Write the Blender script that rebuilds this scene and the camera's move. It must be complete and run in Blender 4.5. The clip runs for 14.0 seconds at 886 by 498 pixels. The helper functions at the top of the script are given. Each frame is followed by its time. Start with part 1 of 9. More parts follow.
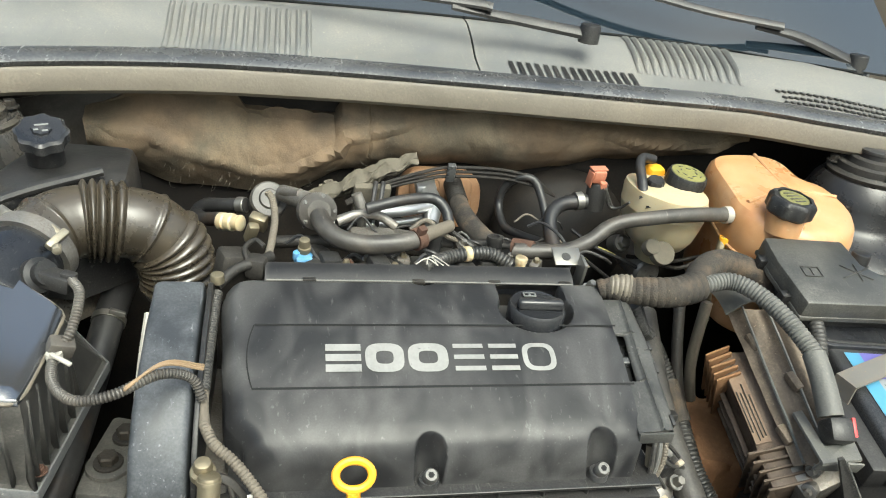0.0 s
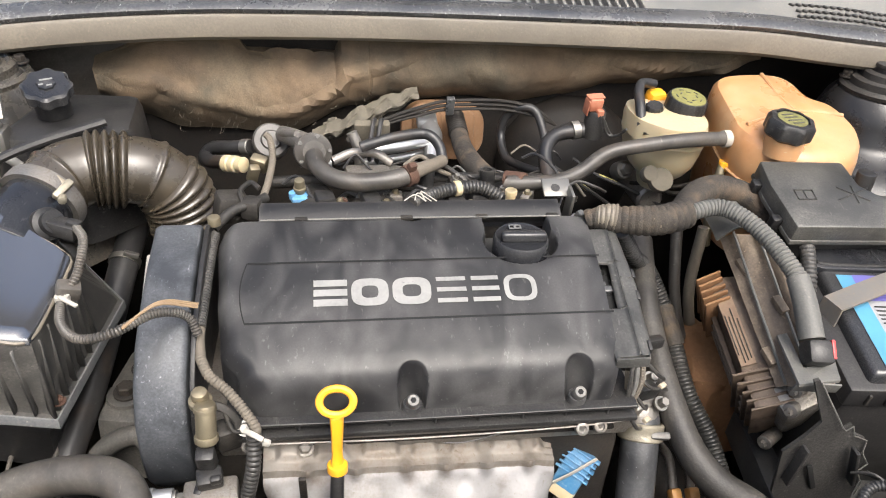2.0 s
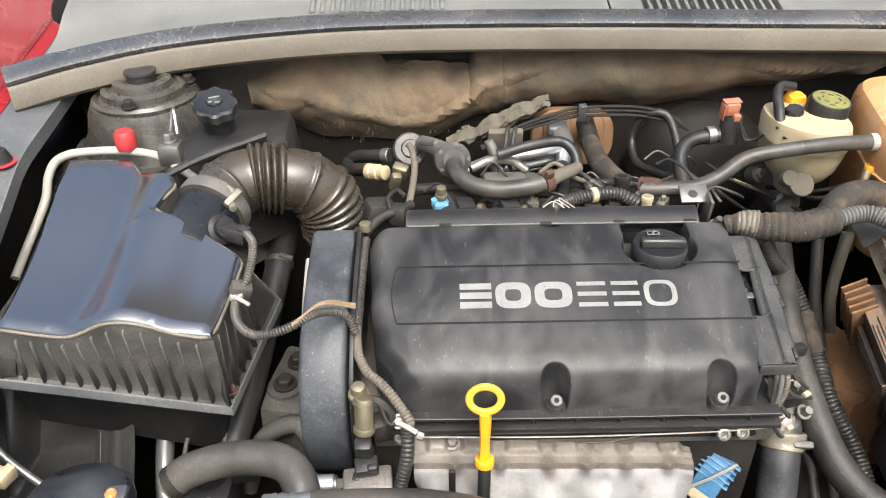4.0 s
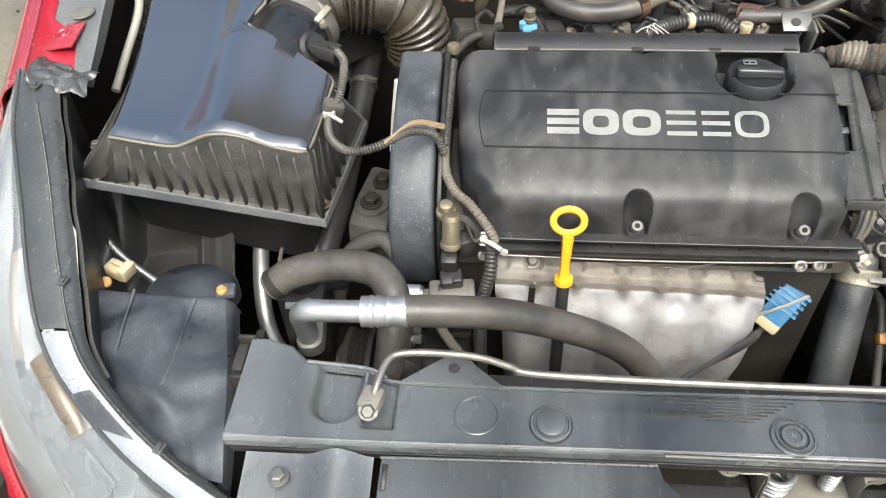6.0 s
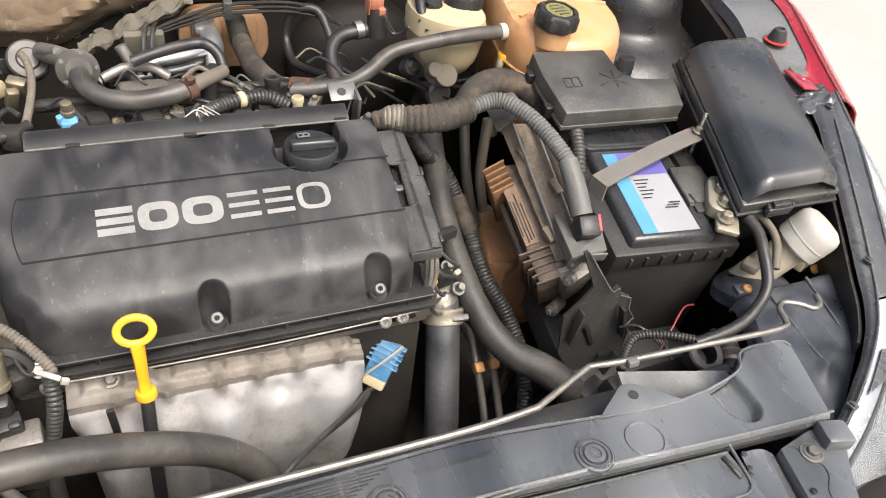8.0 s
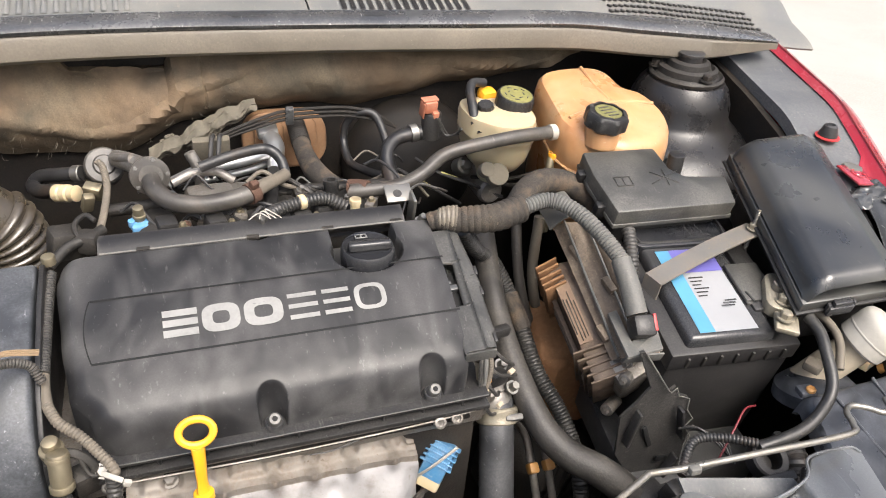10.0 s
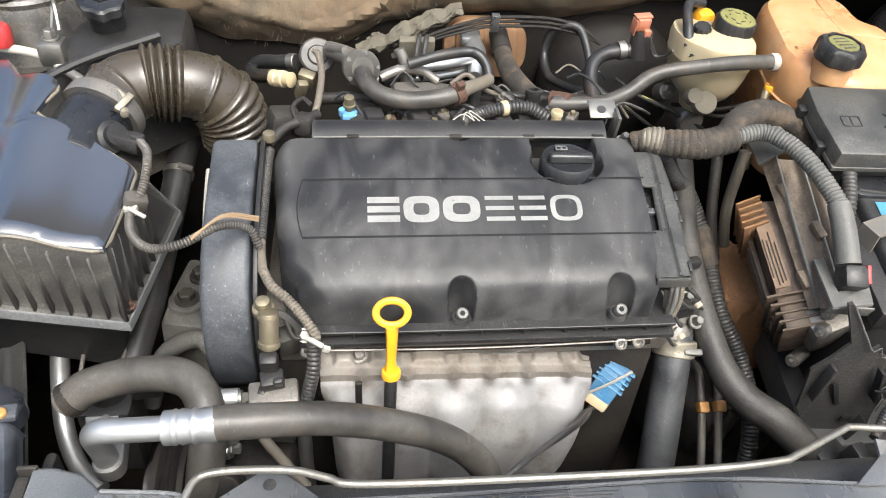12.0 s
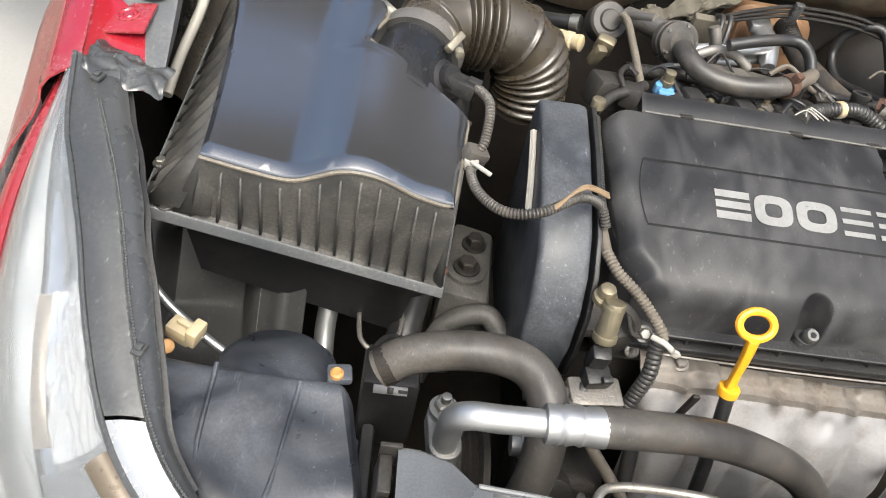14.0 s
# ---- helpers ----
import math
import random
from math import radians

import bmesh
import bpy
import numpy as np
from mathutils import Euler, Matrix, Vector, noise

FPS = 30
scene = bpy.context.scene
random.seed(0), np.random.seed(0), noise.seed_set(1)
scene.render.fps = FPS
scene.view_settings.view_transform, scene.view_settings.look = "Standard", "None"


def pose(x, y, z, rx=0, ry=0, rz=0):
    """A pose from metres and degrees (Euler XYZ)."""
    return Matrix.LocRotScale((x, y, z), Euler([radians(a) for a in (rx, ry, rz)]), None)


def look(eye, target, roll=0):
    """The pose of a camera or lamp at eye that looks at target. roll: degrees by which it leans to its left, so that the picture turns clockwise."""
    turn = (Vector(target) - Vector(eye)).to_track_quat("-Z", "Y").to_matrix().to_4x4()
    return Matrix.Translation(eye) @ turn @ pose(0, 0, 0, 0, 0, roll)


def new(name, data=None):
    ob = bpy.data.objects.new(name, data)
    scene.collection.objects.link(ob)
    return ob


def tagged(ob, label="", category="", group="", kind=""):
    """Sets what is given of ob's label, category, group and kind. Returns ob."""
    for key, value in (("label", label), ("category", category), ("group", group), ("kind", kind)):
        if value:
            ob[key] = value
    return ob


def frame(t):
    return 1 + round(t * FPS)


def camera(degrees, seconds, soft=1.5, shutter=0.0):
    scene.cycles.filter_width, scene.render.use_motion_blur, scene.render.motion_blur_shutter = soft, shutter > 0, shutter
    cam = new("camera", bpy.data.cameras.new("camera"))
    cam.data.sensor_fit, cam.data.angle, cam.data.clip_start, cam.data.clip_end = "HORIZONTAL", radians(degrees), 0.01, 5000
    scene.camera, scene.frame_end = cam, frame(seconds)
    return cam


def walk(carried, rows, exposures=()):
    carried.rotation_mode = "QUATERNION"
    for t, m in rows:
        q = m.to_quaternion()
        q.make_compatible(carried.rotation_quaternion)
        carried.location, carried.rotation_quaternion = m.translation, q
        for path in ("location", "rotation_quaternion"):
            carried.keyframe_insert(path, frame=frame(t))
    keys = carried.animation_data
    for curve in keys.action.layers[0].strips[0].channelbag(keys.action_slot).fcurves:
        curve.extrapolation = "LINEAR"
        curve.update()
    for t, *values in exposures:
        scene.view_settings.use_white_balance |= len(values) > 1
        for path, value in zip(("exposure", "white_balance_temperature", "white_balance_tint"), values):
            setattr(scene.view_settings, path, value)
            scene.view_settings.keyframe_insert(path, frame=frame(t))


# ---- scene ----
cam = camera(61.0, 14.0, soft=1.05)
PATH = [
    (0, (-0.14, -0.661, 1.26), (0.281, 1.072, 0.355), 7.7),
    (0.5, (-0.133, -0.662, 1.264), (0.239, 1.023, 0.253), 4.5),
    (1, (-0.08, -0.682, 1.275), (0.273, 0.976, 0.213), 4.7),
    (1.5, (-0.067, -0.681, 1.287), (0.249, 0.971, 0.206), 4.5),
    (2, (-0.069, -0.689, 1.291), (0.204, 0.964, 0.198), 3.8),
    (2.5, (-0.07, -0.695, 1.296), (0.156, 0.963, 0.201), 2.7),
    (3, (-0.078, -0.698, 1.301), (0.091, 0.971, 0.212), 1.6),
    (3.2, (-0.082, -0.701, 1.303), (0.067, 0.972, 0.216), 1.2),
    (5.3, (-0.158, -0.73, 1.327), (-0.369, 0.794, 0.048), -3.6),
    (5.5, (-0.155, -0.734, 1.317), (-0.363, 0.735, -0.024), -3.6),
    (6, (-0.144, -0.739, 1.314), (-0.292, 0.656, -0.111), -2.7),
    (6.5, (-0.107, -0.731, 1.308), (-0.051, 0.665, -0.123), 0.1),
    (7, (-0.057, -0.718, 1.306), (0.318, 0.654, -0.1), 4.8),
    (7.5, (-0.042, -0.714, 1.31), (0.546, 0.638, -0.041), 7.7),
    (8, (-0.04, -0.708, 1.316), (0.65, 0.667, 0.038), 8.3),
    (8.2, (-0.038, -0.704, 1.321), (0.663, 0.696, 0.076), 7.8),
    (10.3, (-0.055, -0.7, 1.337), (0.494, 0.864, 0.217), 4.5),
    (10.5, (-0.059, -0.705, 1.336), (0.441, 0.863, 0.199), 4.1),
    (11, (-0.064, -0.715, 1.33), (0.315, 0.833, 0.122), 3.4),
    (11.5, (-0.076, -0.714, 1.318), (0.216, 0.821, 0.069), 3.5),
    (12, (-0.107, -0.703, 1.309), (0.119, 0.817, 0.029), 4.5),
    (12.5, (-0.181, -0.701, 1.296), (0.001, 0.812, 0.001), 6.1),
    (13, (-0.331, -0.661, 1.263), (-0.158, 0.85, -0.036), 8.5),
    (13.5, (-0.411, -0.628, 1.231), (-0.229, 0.873, -0.078), 10.7),
    (14, (-0.405, -0.623, 1.222), (-0.222, 0.864, -0.103), 12.3),
]
EXPOSURES = [(0, 1.04, 6100, -5), (0.4, 1.06, 6250, 5), (1.0, 1.07, 6200, 8), (3.2, 1.08, 6200, 8), (5.5, 1.06, 6050, 2), (7, 1.12, 6150, 4), (8, 1.02, 6300, 8), (10.5, 1.06, 6250, 9), (12.5, 1.18, 6000, 4), (14, 0.98, 6150, 5)]
walk(cam, [(t, look(eye, target, roll)) for t, eye, target, roll in PATH], EXPOSURES)

# ---- light ----
world = bpy.data.worlds.new("sky")
scene.world = world
world.use_nodes = True
wn, wl = world.node_tree.nodes, world.node_tree.links
sky = wn.new("ShaderNodeTexSky")
sky.sky_type, sky.sun_disc = "NISHITA", False
sky.sun_elevation, sky.sun_rotation = radians(58), radians(166)
sky.dust_density = 10.0
wl.new(sky.outputs[0], wn["Background"].inputs[0])
wn["Background"].inputs[1].default_value = 0.15
sun = new("sun", bpy.data.lights.new("sun", "SUN"))
sun.data.energy, sun.data.angle, sun.data.color = 1.45, radians(40), (1.0, 0.98, 0.96)
sun.matrix_basis = look((0.52, -2.1, 4.3), (0, 0, 0.8))

# ---- materials ----
def shader(name, base, rough=0.5, metal=0.0, vary=0.25, dust=None, amount=0.0, dscale=18.0, bump=0.08, bscale=260.0, coat=0.0, sub=0.0, trans=0.0, ior=1.45, spec=0.5, streak=1.0, flecks=1.0, ddetail=8.0, drough=0.68, grain=1.0, wear=0.35, scuffs=0.3, wobble=0.05, crough=0.08, cior=1.5):
    """Base colour with soft mottling, an uneven film of dust and a fine grain."""
    m = bpy.data.materials.new(name)
    m.use_nodes = True
    n, l = m.node_tree.nodes, m.node_tree.links
    b = n["Principled BSDF"]
    co = n.new("ShaderNodeTexCoord")
    sc = n.new("ShaderNodeMapping")
    sc.inputs["Scale"].default_value = (1.0, streak, 1.0)
    l.new(co.outputs["Object"], sc.inputs[0])
    big = n.new("ShaderNodeTexNoise")
    big.inputs["Scale"].default_value, big.inputs["Detail"].default_value, big.inputs["Roughness"].default_value = dscale, 5.0, 0.6
    fine = n.new("ShaderNodeTexNoise")
    fine.inputs["Scale"].default_value, fine.inputs["Detail"].default_value = bscale, 3.0
    l.new(sc.outputs[0], big.inputs["Vector"])
    l.new(co.outputs["Object"], fine.inputs["Vector"])
    mix = n.new("ShaderNodeMix")
    mix.data_type = "RGBA"
    lo = [c * (1 - vary) for c in base]
    hi = [min(1, c * (1 + vary)) for c in base]
    mix.inputs["A"].default_value, mix.inputs["B"].default_value = (*lo, 1), (*hi, 1)
    l.new(big.outputs[0], mix.inputs["Factor"])
    col = mix.outputs["Result"]
    rmap = n.new("ShaderNodeMapRange")
    rmap.inputs["From Min"].default_value, rmap.inputs["From Max"].default_value = 0.3, 0.7
    rmap.inputs["To Min"].default_value, rmap.inputs["To Max"].default_value = max(0.02, rough - 0.09), min(1, rough + 0.09)
    l.new(big.outputs[0], rmap.inputs["Value"])
    if dust:
        d = n.new("ShaderNodeTexNoise")
        d.inputs["Scale"].default_value, d.inputs["Detail"].default_value, d.inputs["Roughness"].default_value = dscale * 0.45, ddetail, drough
        d.inputs["Distortion"].default_value = 0.6
        l.new(sc.outputs[0], d.inputs["Vector"])
        r = n.new("ShaderNodeMapRange")
        r.inputs["From Min"].default_value, r.inputs["From Max"].default_value = 0.38, 0.72
        r.inputs["To Max"].default_value = amount
        l.new(d.outputs[0], r.inputs["Value"])
        gr = n.new("ShaderNodeMapRange")
        gr.inputs["From Min"].default_value, gr.inputs["From Max"].default_value = 0.35, 0.65
        gr.inputs["To Min"].default_value, gr.inputs["To Max"].default_value = 1 - 0.55 * grain, 1 + 0.25 * grain
        l.new(fine.outputs[0], gr.inputs["Value"])
        prod = n.new("ShaderNodeMath")
        prod.operation = "MULTIPLY"
        l.new(r.outputs[0], prod.inputs[0])
        l.new(gr.outputs[0], prod.inputs[1])
        fleck = n.new("ShaderNodeTexNoise")
        fleck.inputs["Scale"].default_value, fleck.inputs["Detail"].default_value = 290.0, 2.0
        l.new(co.outputs["Object"], fleck.inputs["Vector"])
        fr = n.new("ShaderNodeMapRange")
        fr.inputs["From Min"].default_value, fr.inputs["From Max"].default_value = 0.70, 0.76
        fr.inputs["To Max"].default_value = min(0.8, amount * 1.6 * flecks)
        l.new(fleck.outputs[0], fr.inputs["Value"])
        # thin scratches, worn edges
        thin = n.new("ShaderNodeMapping")
        thin.inputs["Scale"].default_value, thin.inputs["Rotation"].default_value = (1.0, 0.10, 1.0), (0.3, 0.2, 0.6)
        l.new(co.outputs["Object"], thin.inputs[0])
        scr = n.new("ShaderNodeTexNoise")
        scr.inputs["Scale"].default_value, scr.inputs["Detail"].default_value, scr.inputs["Roughness"].default_value = 210.0, 3.0, 0.6
        l.new(thin.outputs[0], scr.inputs["Vector"])
        sr = n.new("ShaderNodeMapRange")
        sr.inputs["From Min"].default_value, sr.inputs["From Max"].default_value = 0.64, 0.74
        sr.inputs["To Max"].default_value = scuffs
        l.new(scr.outputs[0], sr.inputs["Value"])
        geo = n.new("ShaderNodeNewGeometry")
        er = n.new("ShaderNodeMapRange")
        er.inputs["From Min"].default_value, er.inputs["From Max"].default_value = 0.54, 0.68
        er.inputs["To Max"].default_value = wear
        l.new(geo.outputs["Pointiness"], er.inputs["Value"])
        ew = n.new("ShaderNodeMath")
        ew.operation = "MULTIPLY"
        l.new(er.outputs[0], ew.inputs[0])
        l.new(gr.outputs[0], ew.inputs[1])
        sums = [fr.outputs[0], sr.outputs[0], ew.outputs[0]]
        mul = prod
        for extra in sums:
            add = n.new("ShaderNodeMath")
            add.operation, add.use_clamp = "ADD", True
            l.new(mul.outputs[0], add.inputs[0])
            l.new(extra, add.inputs[1])
            mul = add
        dm = n.new("ShaderNodeMix")
        dm.data_type = "RGBA"
        l.new(mul.outputs[0], dm.inputs["Factor"])
        l.new(col, dm.inputs["A"])
        dm.inputs["B"].default_value = (*dust, 1)
        col = dm.outputs["Result"]
    l.new(col, b.inputs["Base Color"])
    if dust:
        rough_mix = n.new("ShaderNodeMath")
        rough_mix.operation, rough_mix.use_clamp = "MULTIPLY_ADD", True
        l.new(mul.outputs[0], rough_mix.inputs[0])
        rough_mix.inputs[1].default_value = 0.35 * max(0.25, grain)
        l.new(rmap.outputs[0], rough_mix.inputs[2])
        l.new(rough_mix.outputs[0], b.inputs["Roughness"])
    else:
        l.new(rmap.outputs[0], b.inputs["Roughness"])
    b.inputs["Metallic"].default_value = metal
    b.inputs["Coat Weight"].default_value = coat
    b.inputs["Coat Roughness"].default_value, b.inputs["Coat IOR"].default_value = crough, cior
    b.inputs["Specular IOR Level"].default_value = spec
    b.inputs["IOR"].default_value = ior
    b.inputs["Transmission Weight"].default_value = trans
    if sub:
        b.inputs["Subsurface Weight"].default_value = sub
        b.inputs["Subsurface Radius"].default_value = (0.02, 0.012, 0.006)
        b.inputs["Subsurface Scale"].default_value = 1.0
    if bump:
        bp = n.new("ShaderNodeBump")
        bp.inputs["Strength"].default_value, bp.inputs["Distance"].default_value = bump, 0.002
        l.new(fine.outputs[0], bp.inputs["Height"])
        uneven = n.new("ShaderNodeTexNoise")
        uneven.inputs["Scale"].default_value, uneven.inputs["Detail"].default_value = 70.0, 2.0
        l.new(co.outputs["Object"], uneven.inputs["Vector"])
        bp2 = n.new("ShaderNodeBump")
        bp2.inputs["Strength"].default_value, bp2.inputs["Distance"].default_value = wobble, 0.006
        l.new(uneven.outputs[0], bp2.inputs["Height"])
        l.new(bp2.outputs[0], bp.inputs["Normal"])
        l.new(bp.outputs[0], b.inputs["Normal"])
    return m


def stain(m, colour, scale, lo, hi, amount, shift):
    """Lays wide soft stains over a material's colour."""
    n, l = m.node_tree.nodes, m.node_tree.links
    b = n["Principled BSDF"]
    under = b.inputs["Base Color"].links[0].from_socket
    co, mp, tx, rg, mx = [n.new("ShaderNode" + k) for k in ("TexCoord", "Mapping", "TexNoise", "MapRange", "Mix")]
    mp.inputs["Location"].default_value = shift
    tx.inputs["Scale"].default_value, tx.inputs["Detail"].default_value, tx.inputs["Roughness"].default_value = scale, 6.0, 0.62
    rg.inputs["From Min"].default_value, rg.inputs["From Max"].default_value, rg.inputs["To Max"].default_value = lo, hi, amount
    mx.data_type = "RGBA"
    l.new(co.outputs["Object"], mp.inputs[0])
    l.new(mp.outputs[0], tx.inputs["Vector"])
    l.new(tx.outputs[0], rg.inputs["Value"])
    l.new(rg.outputs[0], mx.inputs["Factor"])
    l.new(under, mx.inputs["A"])
    mx.inputs["B"].default_value = (*colour, 1)
    l.new(mx.outputs["Result"], b.inputs["Base Color"])


GREY_DUST = (0.30, 0.29, 0.27)
# pale mottling is dust plus cloudy sky reflections laid into the colour
COVER = shader("dusty_sky_mottled_plastic", (0.017, 0.017, 0.018), 0.37, dust=(0.19, 0.186, 0.18), amount=0.32, dscale=46, bump=0.03, bscale=520, streak=0.4, flecks=0.22, scuffs=0.2, ddetail=2.0, drough=0.5, spec=0.32, grain=0.25, wear=0.25)
BLACK = shader("black_plastic", (0.009, 0.009, 0.01), 0.38, dust=(0.20, 0.19, 0.17), amount=0.13, dscale=22, bump=0.12, bscale=500, spec=0.45, wear=0.2)
BLACK_DIRTY = shader("grimy_black_plastic", (0.012, 0.0115, 0.011), 0.55, dust=(0.12, 0.105, 0.085), amount=0.22, dscale=30, bump=0.2, bscale=400, spec=0.4)
GLOSSY = shader("smooth_black_plastic", (0.012, 0.013, 0.016), 0.17, dust=GREY_DUST, amount=0.09, dscale=14, bump=0.03, bscale=700, flecks=0.0, scuffs=0.1)
PANEL = shader("slate_black_plastic", (0.024, 0.026, 0.029), 0.24, dust=(0.19, 0.197, 0.2), amount=0.6, dscale=14, bump=0.03, bscale=520, streak=0.35, flecks=0.3, ddetail=4.0, drough=0.5, spec=1.0, grain=0.25, scuffs=0.18)
JOINT = shader("worn_grey_black_plastic", (0.03, 0.03, 0.03), 0.36, dust=(0.15, 0.145, 0.13), amount=0.22, dscale=25, bump=0.08, bscale=450, spec=0.6)
LID_GLOSS = shader("satin_black_lid", (0.02, 0.022, 0.027), 0.22, dust=(0.1, 0.105, 0.11), amount=0.06, dscale=7, bump=0.006, bscale=700, flecks=0.0, ddetail=1.0, drough=0.3, spec=1.0, coat=1.0, grain=0.2, wear=0.15, scuffs=0.12, wobble=0.0, crough=0.2, cior=2.5)
SMOKE = shader("smoky_lamp_trim", (0.075, 0.076, 0.075), 0.16, 0.2, vary=0.3, dust=(0.12, 0.118, 0.108), amount=0.3, dscale=16, bump=0.0, streak=0.3, scuffs=0.0, flecks=0.0)
COWL = shader("weathered_grey_plastic", (0.115, 0.118, 0.116), 0.55, dust=(0.29, 0.265, 0.215), amount=0.35, dscale=12, bump=0.08, bscale=420)
RUBBER = shader("black_rubber", (0.014, 0.014, 0.015), 0.40, dust=(0.12, 0.116, 0.108), amount=0.22, dscale=30, bump=0.06, bscale=450, flecks=0.3, ddetail=4.0, grain=0.5)
HOSE = shader("dusty_rubber_hose", (0.036, 0.033, 0.030), 0.40, dust=(0.22, 0.203, 0.175), amount=0.40, dscale=26, bump=0.05, bscale=380, flecks=0.15, ddetail=4.0, grain=0.5)
LOOM = shader("corrugated_loom_plastic", (0.018, 0.018, 0.018), 0.38, dust=(0.20, 0.185, 0.16), amount=0.22, dscale=35, bump=0.04, bscale=420, flecks=0.4)
LOOM_TAN = shader("tan_taped_loom", (0.105, 0.09, 0.07), 0.65, dust=(0.21, 0.185, 0.145), amount=0.35, dscale=45, bump=0.2, bscale=420)
LOOM_GREY = shader("grey_loom_plastic", (0.085, 0.085, 0.08), 0.55, dust=(0.25, 0.235, 0.2), amount=0.3, dscale=40, bump=0.15, bscale=420)
TAPE = shader("dusty_cloth_tape", (0.02, 0.018, 0.016), 0.75, dust=(0.115, 0.095, 0.07), amount=0.5, dscale=40, bump=0.5, bscale=520)
BELLOWS = shader("bronze_grey_rubber", (0.034, 0.028, 0.02), 0.28, dust=(0.19, 0.15, 0.1), amount=0.22, dscale=26, bump=0.04, bscale=300, ddetail=4.0, grain=0.4, spec=0.9, flecks=0.3)
ALU = shader("bright_aluminium", (0.47, 0.475, 0.475), 0.36, 0.85, vary=0.1, dust=(0.45, 0.42, 0.37), amount=0.15, dscale=30, bump=0.06, bscale=350)
ALU_CAST = shader("cast_aluminium", (0.24, 0.23, 0.215), 0.42, 0.7, vary=0.25, dust=(0.16, 0.125, 0.085), amount=0.6, dscale=40, bump=0.35, bscale=420)
SHIELD_STAINED = shader("heat_stained_sheet", (0.19, 0.175, 0.155), 0.55, 0.45, vary=0.35, dust=(0.15, 0.11, 0.075), amount=0.7, dscale=40, bump=0.12, bscale=300, flecks=0.5)
SHIELD = shader("heat_shield_sheet", (0.335, 0.33, 0.33), 0.5, 0.45, vary=0.25, dust=(0.2, 0.16, 0.115), amount=0.42, dscale=26, bump=0.1, bscale=300, flecks=0.5)
STEEL = shader("zinc_steel", (0.24, 0.238, 0.225), 0.42, 0.9, vary=0.15, dust=(0.3, 0.25, 0.18), amount=0.15, dscale=60, bump=0.1, bscale=500)
RUST = shader("rusty_steel", (0.075, 0.04, 0.028), 0.75, 0.3, vary=0.4, dust=(0.15, 0.09, 0.062), amount=0.5, dscale=60, bump=0.5, bscale=450)
DARK_STEEL = shader("dark_cast_iron", (0.011, 0.0105, 0.01), 0.6, 0.2, dust=(0.065, 0.05, 0.034), amount=0.3, dscale=45, bump=0.4, bscale=400)
RED = shader("red_car_paint", (0.27, 0.008, 0.018), 0.24, vary=0.06, coat=0.8, bump=0.0, dust=(0.36, 0.22, 0.20), amount=0.20, dscale=9)
UNDERPAINT = shader("dark_grey_body_paint", (0.075, 0.080, 0.085), 0.42, dust=GREY_DUST, amount=0.35, dscale=16, bump=0.06, bscale=300)
BODY_DARK = shader("black_body_paint", (0.009, 0.009, 0.0095), 0.55, dust=(0.06, 0.045, 0.03), amount=0.28, dscale=18, bump=0.08, bscale=320, spec=0.2)
FELT = shader("dusty_felt_mat", (0.045, 0.039, 0.029), 0.8, vary=0.55, dust=(0.33, 0.26, 0.17), amount=0.55, dscale=8, bump=0.35, bscale=420, flecks=0.25, grain=0.45, scuffs=0.08)
stain(FELT, (0.30, 0.195, 0.11), 3.6, 0.44, 0.70, 0.75, (0.3, 0.0, 0.1))
stain(FELT, (0.032, 0.029, 0.024), 7.0, 0.48, 0.72, 0.6, (1.7, 0.4, 0.0))
FELT_PALE = shader("pale_grey_felt", (0.1, 0.09, 0.07), 0.85, vary=0.25, dust=(0.17, 0.148, 0.11), amount=0.6, dscale=30, bump=0.12, bscale=300)
SEAL = shader("taupe_rubber_seal", (0.115, 0.102, 0.082), 0.4, dust=(0.22, 0.19, 0.145), amount=0.45, dscale=14, bump=0.12, bscale=300)
SEAL_BLACK = shader("black_seal_bead", (0.035, 0.037, 0.041), 0.20, dust=GREY_DUST, amount=0.25, dscale=10, bump=0.03, spec=0.9, flecks=0.3)
TANK = shader("amber_translucent_plastic", (0.42, 0.215, 0.09), 0.30, vary=0.28, dust=(0.47, 0.34, 0.21), amount=0.7, dscale=16, bump=0.03, sub=0.15, ddetail=3.0, grain=0.2)
CREAM = shader("cream_translucent_plastic", (0.42, 0.36, 0.235), 0.34, vary=0.12, dust=(0.45, 0.33, 0.19), amount=0.5, dscale=22, bump=0.03, sub=0.25, ddetail=4.0)
WHITE = shader("white_plastic", (0.34, 0.325, 0.29), 0.4, vary=0.05, dust=(0.5, 0.46, 0.38), amount=0.2, dscale=40)
YELLOW = shader("yellow_plastic", (0.78, 0.35, 0.01), 0.36, vary=0.06, dust=(0.5, 0.36, 0.12), amount=0.12, dscale=50)
TAPE_YELLOW = shader("faded_yellow_tape", (0.36, 0.33, 0.10), 0.5, vary=0.2, dust=(0.3, 0.27, 0.15), amount=0.4, dscale=60)
AMBER = shader("amber_plastic", (0.42, 0.20, 0.045), 0.4, vary=0.15, dust=(0.4, 0.3, 0.18), amount=0.3, dscale=60)
BLUE = shader("blue_plastic", (0.035, 0.16, 0.32), 0.4, vary=0.12, dust=(0.35, 0.4, 0.42), amount=0.3, dscale=60)
BLUE_PALE = shader("pale_blue_plastic", (0.085, 0.25, 0.46), 0.4, vary=0.15, dust=(0.30, 0.34, 0.36), amount=0.3, dscale=60)
ORANGE = shader("orange_red_plastic", (0.36, 0.115, 0.06), 0.5, vary=0.2, dust=(0.42, 0.28, 0.2), amount=0.4, dscale=60)
